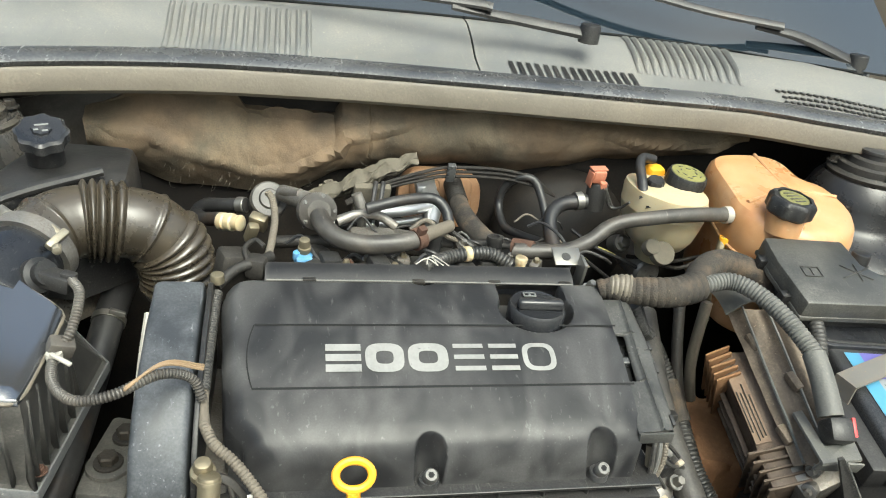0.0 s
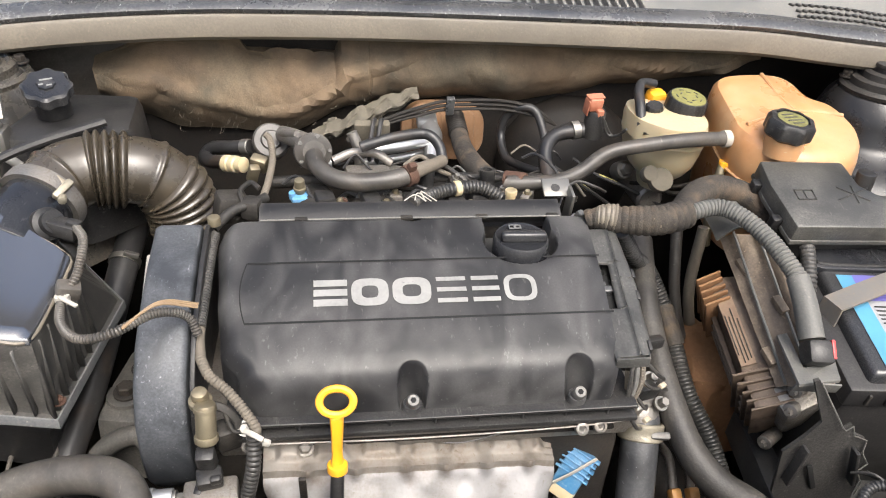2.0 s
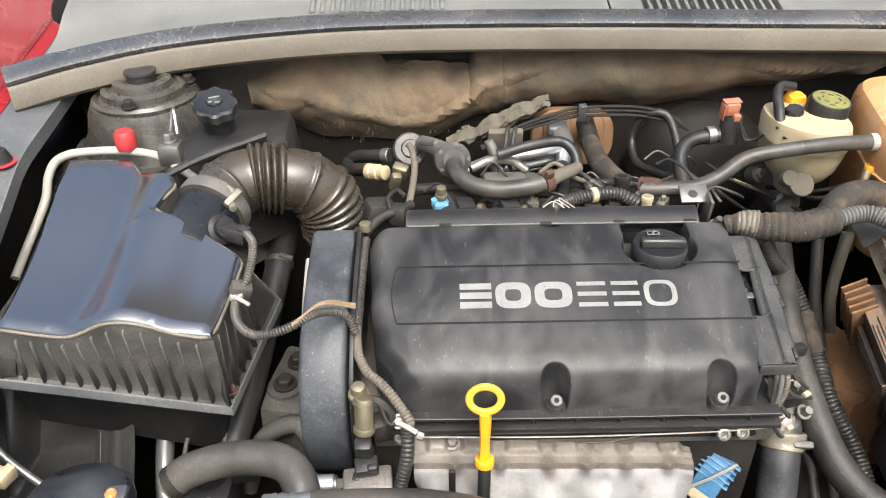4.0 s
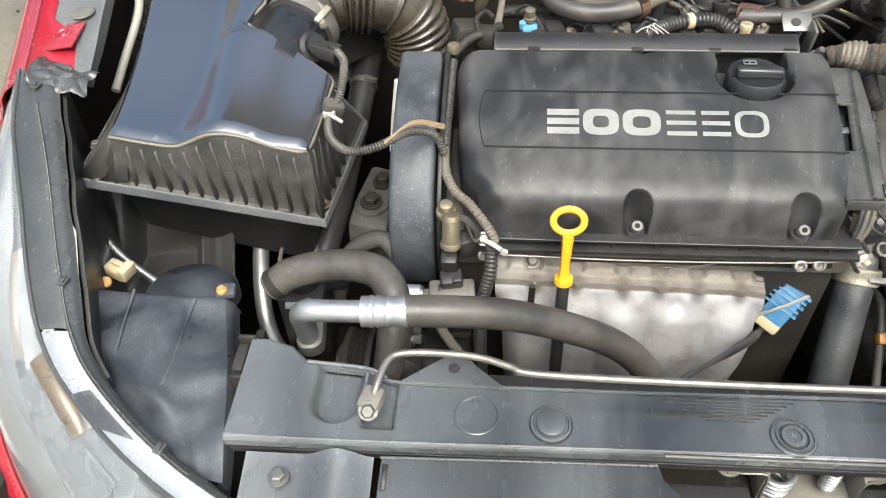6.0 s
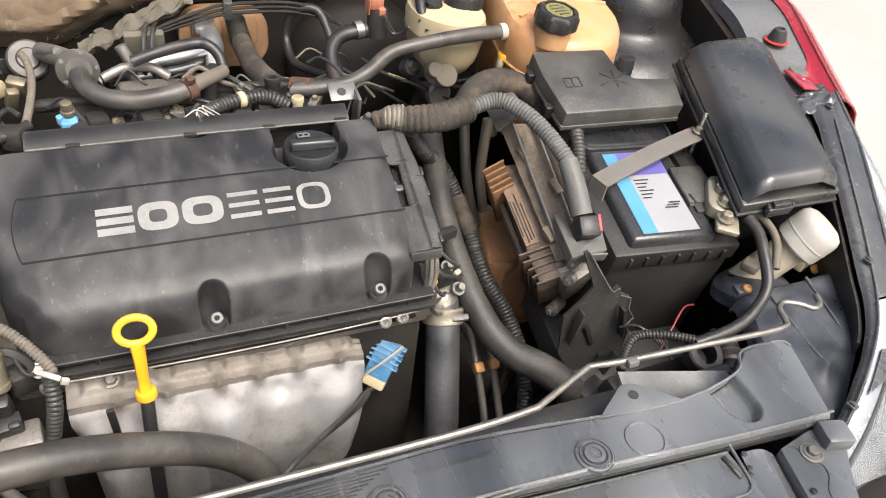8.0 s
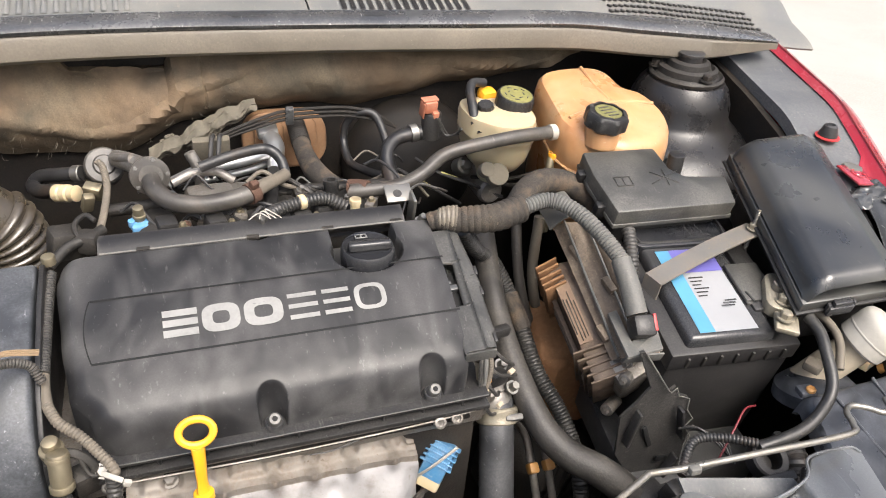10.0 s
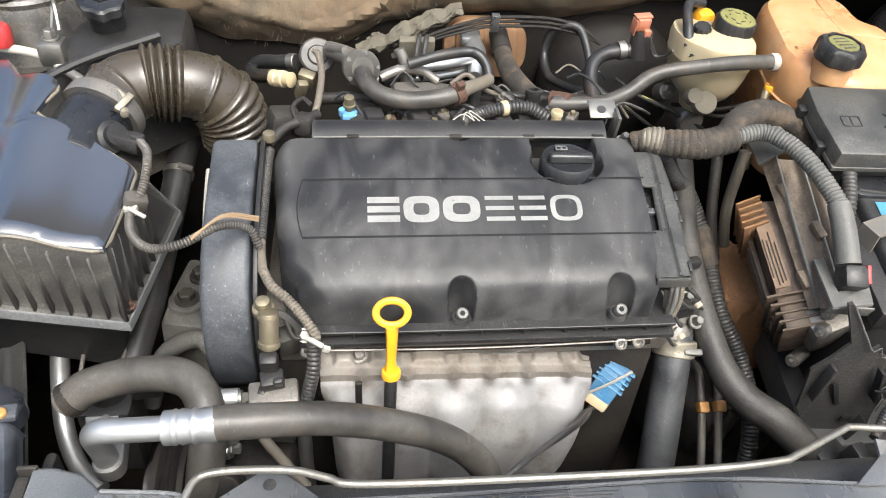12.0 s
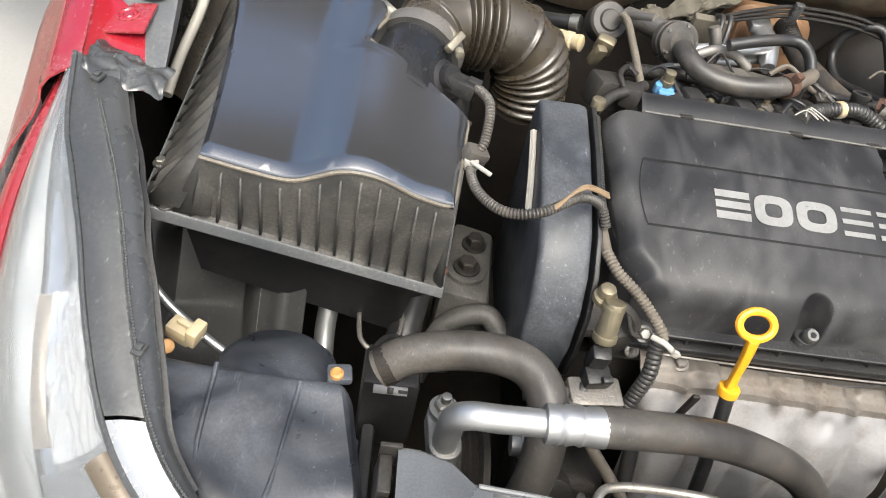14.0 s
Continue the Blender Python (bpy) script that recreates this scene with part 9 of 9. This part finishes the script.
mc = thing("master_cylinder", (0.37, 0.22, 0.70), "grey cast master cylinder in front of a black booster", "brake booster")
g = B()
lathe(g, [(0.020, 0), (0.020, 0.08), (0.016, 0.085), (0, 0.085)], Matrix.Translation((0.38, 0.30, 0.765)) @ Vector((0, -1, 0.05)).to_track_quat("Z", "Y").to_matrix().to_4x4(), 24)
part("cylinder", g, ALU_CAST, mc)
g = B()
lathe(g, [(0.115, 0), (0.115, 0.02), (0.10, 0.045), (0.05, 0.065), (0.025, 0.07), (0, 0.07)], Matrix.Translation((0.30, 0.39, 0.74)) @ Vector((0, -1, 0.15)).to_track_quat("Z", "Y").to_matrix().to_4x4(), 40)
part("booster", g, BODY_DARK, mc)
g = B()
disc_on(g, (0.361, 0.166, 0.828), 0.0165, 0.012, (0.0, -0.75, 0.6), seg=28)
disc_on(g, (0.346, 0.172, 0.834), 0.011, 0.014, (0.0, -0.75, 0.6), seg=20)
part("white_plug", g, FELT_PALE, mc, "round grey-white plastic plug")
g = B()
disc_on(g, (0.345, 0.268, 0.79), 0.014, 0.02, (0.1, -0.8, 0.5), seg=16)
hex_on(g, (0.346, 0.250, 0.802), 0.009, 0.012, (0.1, -0.8, 0.5))
part("outlet_nut", g, STEEL, mc)
for k in range(2):
    g = B()
    tube(g, [(0.36 + 0.02 * k, 0.25, 0.78), (0.40, 0.20 - 0.02 * k, 0.80), (0.45, 0.19, 0.815), (0.48, 0.20 + 0.02 * k, 0.80)], 0.003, seg=8)
    part("brake_line", g, DARK_STEEL, mc)
for pts in ([(0.235, 0.235, 0.815), (0.262, 0.225, 0.80), (0.30, 0.222, 0.775), (0.335, 0.225, 0.75)], [(0.27, 0.262, 0.815), (0.30, 0.240, 0.80), (0.345, 0.225, 0.785), (0.40, 0.215, 0.76)]):
    g = B()
    tube(g, pts, 0.0028, seg=8)
    w = solo("thin_wire", g, BLACK, "thin black wire with a yellow tape band", "wire", "taped wires")
    g = B()
    p, q = Vector(pts[1]), Vector(pts[2])
    tube(g, [tuple(p.lerp(q, 0.1)), tuple(p.lerp(q, 0.65))], 0.0032, seg=8, n=3)
    part("tape_band", g, TAPE_YELLOW, w, "faded yellow tape band")

vv = thing("purge_valve", (0.275, 0.225, 0.85), "black vacuum valve with an orange plug", "valve")
g = B()
disc_on(g, (0.282, 0.235, 0.862), 0.014, 0.040, seg=18)
disc_on(g, (0.262, 0.215, 0.880), 0.010, 0.03, (-0.9, 0.1, -0.1), seg=16)
part("body", g, BLACK, vv)
g = B()
box(g, (0.277, 0.232, 0.912), (0.020, 0.016, 0.018), (10, 0, 10), bev=0.003)
box(g, (0.284, 0.226, 0.900), (0.010, 0.010, 0.012), (10, 0, 10), bev=0.002)
box(g, (0.266, 0.230, 0.908), (0.002, 0.014, 0.022), (10, 0, 10), bev=0.0006)
box(g, (0.277, 0.232, 0.922), (0.024, 0.012, 0.002), (10, 0, 10), bev=0.0006)
part("plug", g, ORANGE, vv, "orange-red plug")
for k in range(2):
    g = B()
    tube(g, [(0.285, 0.215, 0.90), (0.296 + 0.004 * k, 0.215, 0.875), (0.308, 0.208, 0.876), (0.314, 0.196, 0.890)], 0.0018, seg=8)
    part("lead", g, LOOM, vv)
g = B()
tube(g, [(0.203, 0.150, 0.838), (0.203, 0.175, 0.852), (0.207, 0.195, 0.866), (0.224, 0.210, 0.876), (0.256, 0.216, 0.880)], 0.0095, seg=14)
part("hose", g, RUBBER, vv)
g = B()
lathe(g, [(0.010, -0.005), (0.0125, -0.005), (0.0125, 0.005), (0.010, 0.005)], Matrix.Translation((0.250, 0.216, 0.880)) @ Vector((1, 0.1, 0.1)).to_track_quat("Z", "Y").to_matrix().to_4x4(), 20)
part("clip", g, STEEL, vv)

lo = thing("looped_hose", (0.20, 0.30, 0.78), "slim black hose looping up the firewall", "hose")
g = B()
tube(g, [(0.205, 0.205, 0.822), (0.188, 0.245, 0.812), (0.176, 0.288, 0.805), (0.174, 0.322, 0.822), (0.179, 0.326, 0.850), (0.196, 0.316, 0.870), (0.216, 0.308, 0.870), (0.226, 0.292, 0.852), (0.230, 0.262, 0.825), (0.236, 0.24, 0.79)], 0.0062, seg=12)
part("hose", g, RUBBER, lo)
pl = thing("firewall_lines", (0.08, 0.31, 0.82), "three thin black lines clipped along the firewall", "pipe")
for k in range(3):
    g = B()
    tube(g, [(-0.055, 0.285 - 0.004 * k, 0.835), (-0.002, 0.303, 0.857 - 0.004 * k), (0.055, 0.314, 0.873 - 0.006 * k), (0.093, 0.317, 0.880 - 0.0065 * k), (0.17, 0.317, 0.880 - 0.0065 * k), (0.218, 0.308, 0.871 - 0.005 * k), (0.25, 0.30, 0.85)], 0.0026, seg=8)
    part("line", g, DARK_STEEL, pl)
g = B()
box(g, (0.093, 0.313, 0.874), (0.012, 0.010, 0.028), (15, 0, 0), bev=0.002)
part("clip", g, LAMP_GREY, pl)

ex = thing("expansion_valve_plate", (0.09, 0.36, 0.76), "rust-orange plate with aluminium fittings through the firewall", "fitting")
g = B()
m = pose(0.090, 0.372, 0.815, 82, 0, 0)
prism(g, rounded(-0.062, -0.050, 0.066, 0.040, 0.035, 8), -0.01, 0.010, m, bev=0.004)
valve_plate = part("plate", g, COPPER_PLATE, ex)
g = B()
prism(g, rounded(-0.045, -0.045, 0.000, 0.030, 0.012, 5), 0.008, 0.018, m, bev=0.004)
prism(g, rounded(0.010, -0.020, 0.050, 0.030, 0.014, 5), 0.008, 0.016, m, bev=0.004)
part("raised_boss", g, COPPER_PLATE, valve_plate)
g = B()
box(g, (0.062, 0.330, 0.845), (0.030, 0.030, 0.014), (10, 0, 0), bev=0.004)
tube(g, [(0.066, 0.322, 0.838), (0.067, 0.295, 0.834), (0.064, 0.270, 0.828), (0.060, 0.25, 0.822)], [0.013, 0.015, 0.012, 0.009], seg=14)
part("union", g, ALU, ex)
for y0, z0, r in ((0.255, 0.838, 0.0080), (0.262, 0.818, 0.0055)):
    g = B()
    tube(g, [(0.060, y0 + 0.02, z0), (0.02, y0 - 0.005, z0 + 0.003), (-0.04, y0 - 0.025, z0 + 0.004), (-0.08, y0 - 0.03, z0 - 0.01)], r, seg=12)
    part("refrigerant_pipe", g, ALU, ex)
g = B()
for x in (-0.022, -0.012):
    tube(g, [(x, 0.262, 0.80), (x - 0.004, 0.235, 0.835), (x + 0.002, 0.255, 0.872), (x + 0.006, 0.285, 0.865)], 0.0032, seg=8)
part("strap", g, RUBBER, ex)
g = B()
box(g, (-0.02, 0.29, 0.835), (0.05, 0.012, 0.06), (20, 0, 0), bev=0.003)
part("foam_pad", g, FELT_PALE, ex)
hh = thing("heater_hose", (0.12, 0.25, 0.80), "black heater hose in cloth sleeve leaving the firewall", "hose")
g = B()
tube(g, [(0.107, 0.352, 0.842), (0.107, 0.330, 0.838), (0.107, 0.300, 0.834)], 0.013, ridge=0.0012, pitch=0.005, seg=14)
part("fitting", g, DARK_STEEL, hh)
g = B()
tube(g, [(0.107, 0.310, 0.835), (0.107, 0.270, 0.832), (0.112, 0.225, 0.830), (0.126, 0.185, 0.826), (0.150, 0.160, 0.82), (0.18, 0.15, 0.81)], [0.013, 0.0135, 0.015, 0.016, 0.016, 0.015], seg=16)
part("hose", g, TAPE, hh)

# vacuum regulator and its pipes
eg = thing("egr_valve", (-0.13, 0.22, 0.80), "grey cast valve with a round drum and flanged collar", "valve")
g = B()
lathe(g, [(0.023, -0.012), (0.0245, -0.010), (0.0245, 0.010), (0.022, 0.013), (0.014, 0.0135), (0.012, 0.016), (0, 0.016)], Matrix.Translation((-0.158, 0.262, 0.842)) @ Vector((0.15, -0.75, 0.62)).to_track_quat("Z", "Y").to_matrix().to_4x4(), 30)
part("drum", g, HOSE, eg, "brown-grey round drum")
g = B()
tube(g, [(-0.140, 0.245, 0.862), (-0.125, 0.225, 0.866), (-0.108, 0.195, 0.872), (-0.100, 0.175, 0.874)], [0.011, 0.012, 0.013, 0.016], seg=16)
tube(g, [(-0.14, 0.235, 0.868), (-0.118, 0.205, 0.880)], 0.006, seg=10, n=3)
part("neck", g, ALU_CAST, eg)
g = B()
cm2 = Matrix.Translation((-0.099, 0.172, 0.872)) @ Vector((0.12, -0.8, 0.35)).to_track_quat("Z", "Y").to_matrix().to_4x4()
lathe(g, [(0.018, -0.014), (0.023, -0.012), (0.023, -0.002), (0.020, 0.0), (0.023, 0.003), (0.023, 0.010), (0.018, 0.014), (0.014, 0.018)], cm2, 30)
collar = part("flanged_collar", g, HOSE, eg)
for a in (0, 72, 144, 216, 288):
    g = B()
    hex_on(g, tuple(cm2 @ Vector((0.019 * math.cos(radians(a)), 0.019 * math.sin(radians(a)), 0.012))), 0.0022, 0.003, (0.12, -0.8, 0.35))
    part("screw", g, BOLT_METAL, collar)
g = B()
tube(g, [(-0.075, 0.165, 0.862), (-0.05, 0.175, 0.868), (-0.02, 0.185, 0.862), (0.0, 0.18, 0.85)], 0.006, seg=10)
box(g, (-0.03, 0.15, 0.84), (0.06, 0.05, 0.03), (0, 5, 10), bev=0.008)
box(g, (0.01, 0.165, 0.838), (0.05, 0.035, 0.02), (0, 0, -15), bev=0.006)
tube(g, [(-0.045, 0.19, 0.80), (-0.042, 0.195, 0.86), (-0.050, 0.20, 0.885)], 0.007, seg=10)
part("bracketry", g, ALU_CAST, eg)
vh = thing("vapour_hose", (-0.22, 0.285, 0.78), "black rubber elbow hose with bright crimp", "hose")
g = B()
tube(g, [(-0.215, 0.245, 0.822), (-0.243, 0.275, 0.808), (-0.252, 0.300, 0.805), (-0.240, 0.302, 0.815), (-0.215, 0.285, 0.824), (-0.186, 0.270, 0.832)], 0.0095, seg=14)
part("hose", g, RUBBER, vh)
g = B()
lathe(g, [(0.0102, -0.006), (0.0112, -0.005), (0.0112, 0.005), (0.0102, 0.006)], Matrix.Translation((-0.192, 0.273, 0.830)) @ Vector((1, -0.5, 0.25)).to_track_quat("Z", "Y").to_matrix().to_4x4(), 20)
part("crimp", g, STEEL, vh)
wc = thing("quick_coupling", (-0.195, 0.215, 0.815), "cream plastic quick coupling on the fuel line", "coupling")
g = B()
d = Vector((0.8, -0.55, 0.2)).normalized()
m = Matrix.Translation((-0.218, 0.240, 0.822)) @ d.to_track_quat("Z", "Y").to_matrix().to_4x4()
lathe(g, [(0.008, 0), (0.0115, 0.002), (0.0115, 0.010), (0.0098, 0.012), (0.0115, 0.014), (0.0115, 0.022), (0.0095, 0.024), (0.0105, 0.034), (0.007, 0.036)], m, 22)
part("barrel", g, CREAM, wc)
g = B()
box(g, (-0.168, 0.200, 0.842), (0.022, 0.014, 0.022), (20, 10, -20), bev=0.003)
box(g, (-0.176, 0.190, 0.832), (0.014, 0.012, 0.026), (20, 10, 20), bev=0.003)
part("clip", g, BRASS, wc)
bh = thing("breather_hose", (-0.02, 0.12, 0.84), "grey-brown rubber hose curving over the intake", "hose")
g = B()
tube(g, [(-0.097, 0.152, 0.876), (-0.092, 0.130, 0.873), (-0.075, 0.113, 0.866), (-0.045, 0.104, 0.864), (-0.012, 0.103, 0.867), (0.014, 0.109, 0.870)], 0.0112, seg=16)
part("hose", g, HOSE, bh)
g = B()
tube(g, [(0.012, 0.108, 0.870), (0.030, 0.120, 0.872), (0.048, 0.135, 0.871), (0.062, 0.155, 0.866)], [0.0105, 0.009, 0.008, 0.008], seg=14)
part("cloth_end", g, LOOM_TAN, bh)
g = B()
lathe(g, [(0.0118, -0.006), (0.0132, -0.006), (0.0132, 0.006), (0.0118, 0.006)], Matrix.Translation((0.016, 0.110, 0.870)) @ Vector((0.8, 0.5, 0.1)).to_track_quat("Z", "Y").to_matrix().to_4x4(), 20)
box(g, (0.018, 0.104, 0.882), (0.010, 0.008, 0.014), (20, 0, 30), bev=0.001)
part("copper_clip", g, RUST, bh, "copper-coloured clip")
g = B()
tube(g, [(0.063, 0.160, 0.866), (0.060, 0.172, 0.878), (0.050, 0.180, 0.888), (0.035, 0.184, 0.890), (0.0, 0.174, 0.889), (-0.04, 0.167, 0.880)], 0.0068, seg=12)
part("thin_hose", g, RUBBER, bh)
cr = thing("sensor_lead", (-0.155, 0.14, 0.84), "grey corrugated lead bending over the intake", "wiring loom")
g = B()
tube(g, [(-0.158, 0.205, 0.880), (-0.152, 0.195, 0.876), (-0.148, 0.165, 0.866), (-0.150, 0.115, 0.862), (-0.154, 0.068, 0.862)], 0.0034, ridge=0.0010, pitch=0.0030, seg=10)
part("conduit", g, LOOM_TAN, cr)
bs = thing("blue_sensor", (-0.114, 0.112, 0.82), "pale blue plugged sensor with brass head", "sensor")
g = B()
disc_on(g, (-0.114, 0.112, 0.838), 0.0115, 0.010, (0, -0.2, 1), seg=20)
box(g, (-0.112, 0.101, 0.842), (0.022, 0.008, 0.008), (0, 0, 8), bev=0.002)
disc_on(g, (-0.123, 0.108, 0.842), 0.004, 0.009, (0, -0.2, 1), seg=12)
part("ring", g, BLUE_PALE, bs)
g = B()
disc_on(g, (-0.114, 0.112, 0.846), 0.0062, 0.020, (0, -0.15, 1), seg=16)
disc_on(g, (-0.114, 0.111, 0.852), 0.0076, 0.004, (0, -0.15, 1), seg=16)
part("head", g, BRASS, bs)
# intake manifold
im = thing("intake_manifold", (0.0, 0.15, 0.60), "black plastic intake manifold and fuel rail", "intake manifold")
for x in (-0.10, -0.02, 0.06, 0.14):
    g = B()
    tube(g, [(x, 0.06, 0.80), (x, 0.095, 0.82), (x, 0.14, 0.815), (x, 0.19, 0.78), (x, 0.22, 0.70), (x, 0.20, 0.60)], 0.026, seg=16)
    part("runner", g, BLACK_DIRTY, im)
g = B()
tube(g, [(-0.15, 0.155, 0.838), (0.0, 0.160, 0.840), (0.20, 0.155, 0.838)], 0.008, seg=12)
part("fuel_rail", g, DARK_STEEL, im)
g = B()
box(g, (0.02, 0.08, 0.80), (0.36, 0.05, 0.06), bev=0.01)
part("flange", g, DARK_STEEL, im)
for x, y, z in ((-0.085, 0.10, 0.842), (-0.03, 0.095, 0.842), (0.02, 0.10, 0.838), (0.07, 0.09, 0.842), (0.10, 0.105, 0.84)):
    g = B()
    box(g, (x, y, z), (0.024, 0.026, 0.020), (0, 5, 12), bev=0.005)
    part("injector_plug", g, BLACK, im)
    g = B()
    hex_on(g, (x + 0.018, y - 0.008, z), 0.004, 0.008)
    part("screw", g, BRASS, im)
for x, z in ((0.040, 0.826), (0.117, 0.826)):
    g = B()
    lathe(g, [(0.011, 0), (0.011, 0.010), (0.0095, 0.012), (0.0095, 0.030), (0.0105, 0.032), (0.0105, 0.038), (0.006, 0.038), (0.006, 0.030)], pose(x, 0.130, z, -8), 18)
    part("port", g, BLACK, im, "open black port")
g = B()
tube(g, [(0.015, 0.056, 0.862), (0.044, 0.082, 0.860), (0.078, 0.092, 0.862), (0.104, 0.098, 0.858), (0.128, 0.090, 0.848)], 0.0072, ridge=0.0012, pitch=0.0048, seg=12)
part("conduit", g, LOOM, im)
g = B()
lathe(g, [(0.0085, -0.004), (0.0095, -0.003), (0.0095, 0.003), (0.0085, 0.004)], Matrix.Translation((0.072, 0.090, 0.862)) @ Vector((1, 0.3, 0)).to_track_quat("Z", "Y").to_matrix().to_4x4(), 16)
part("band", g, CREAM, im)
g = B()
disc_on(g, (0.137, 0.085, 0.838), 0.0062, 0.024, seg=14)
disc_on(g, (0.137, 0.085, 0.856), 0.0075, 0.006, seg=14)
part("white_plug", g, CREAM, im, "cream plastic plug")
g = B()
for k in range(3):
    tube(g, [(0.005 + 0.012 * k, 0.052, 0.868), (0.018 + 0.004 * k, 0.058 + 0.004 * k, 0.872), (0.030 + 0.006 * k, 0.050, 0.868)], 0.0007, seg=6)
part("white_tie", g, WHITE, im, "white wire tie ends")
lb = thing("lifting_bracket", (0.20, 0.07, 0.80), "bent steel lifting bracket, rust-stained", "bracket")
g = B()
box(g, (0.190, 0.078, 0.868), (0.034, 0.026, 0.003), (25, 0, 0), bev=0.001)
box(g, (0.203, 0.062, 0.850), (0.004, 0.022, 0.05), (10, 0, 0), bev=0.001)
part("plate", g, STEEL, lb)
g = B()
lathe(g, [(0.0055, 0), (0.0055, 0.0006), (0, 0.0006)], pose(0.188, 0.076, 0.8690, 25, 0, 0), 16)
part("slot", g, BLACK, lb)
g = B()
hex_on(g, (0.210, 0.045, 0.842), 0.006, 0.014, (0.2, -0.3, 0.9))
part("bolt", g, STEEL, lb)

# small wires and fasteners among the pipes
rng = random.Random(11)
for k in range(26):
    x, y, z = rng.uniform(-0.14, 0.20), rng.uniform(0.085, 0.21), rng.uniform(0.826, 0.862)
    a = rng.uniform(-0.9, 0.9)
    ln = rng.uniform(0.035, 0.085)
    g = B()
    tube(g, [(x, y, z), (x + ln * 0.35 * math.cos(a), y + ln * 0.3 * math.sin(a) + 0.008, z + rng.uniform(0.004, 0.014)), (x + ln * 0.7 * math.cos(a), y + ln * 0.6 * math.sin(a) - 0.006, z + rng.uniform(-0.004, 0.010)), (x + ln * math.cos(a), y + ln * math.sin(a), z - 0.012)], rng.choice((0.0014, 0.002, 0.003)), seg=7)
    solo("loose_wire", g, rng.choice((BLACK, RUBBER, LOOM, LOOM_TAN, LOOM_GREY)), "thin loose wire among the hoses behind the engine", "wire", "loose wires")
for k in range(10):
    x, y, z = rng.uniform(-0.13, 0.19), rng.uniform(0.085, 0.20), rng.uniform(0.832, 0.850)
    g = B()
    box(g, (x, y, z - 0.004), (rng.uniform(0.014, 0.026), rng.uniform(0.010, 0.018), 0.012), (rng.uniform(-15, 15), 0, rng.uniform(0, 90)), bev=0.002)
    part("bracket", g, rng.choice((ALU_CAST, BLACK_DIRTY, DARK_STEEL)), im)
    g = B()
    hex_on(g, (x, y, z + 0.001), 0.0038, 0.007, (rng.uniform(-0.3, 0.3), -0.3, 0.9))
    part("bolt", g, rng.choice((STEEL, RUST, BRASS)), im)
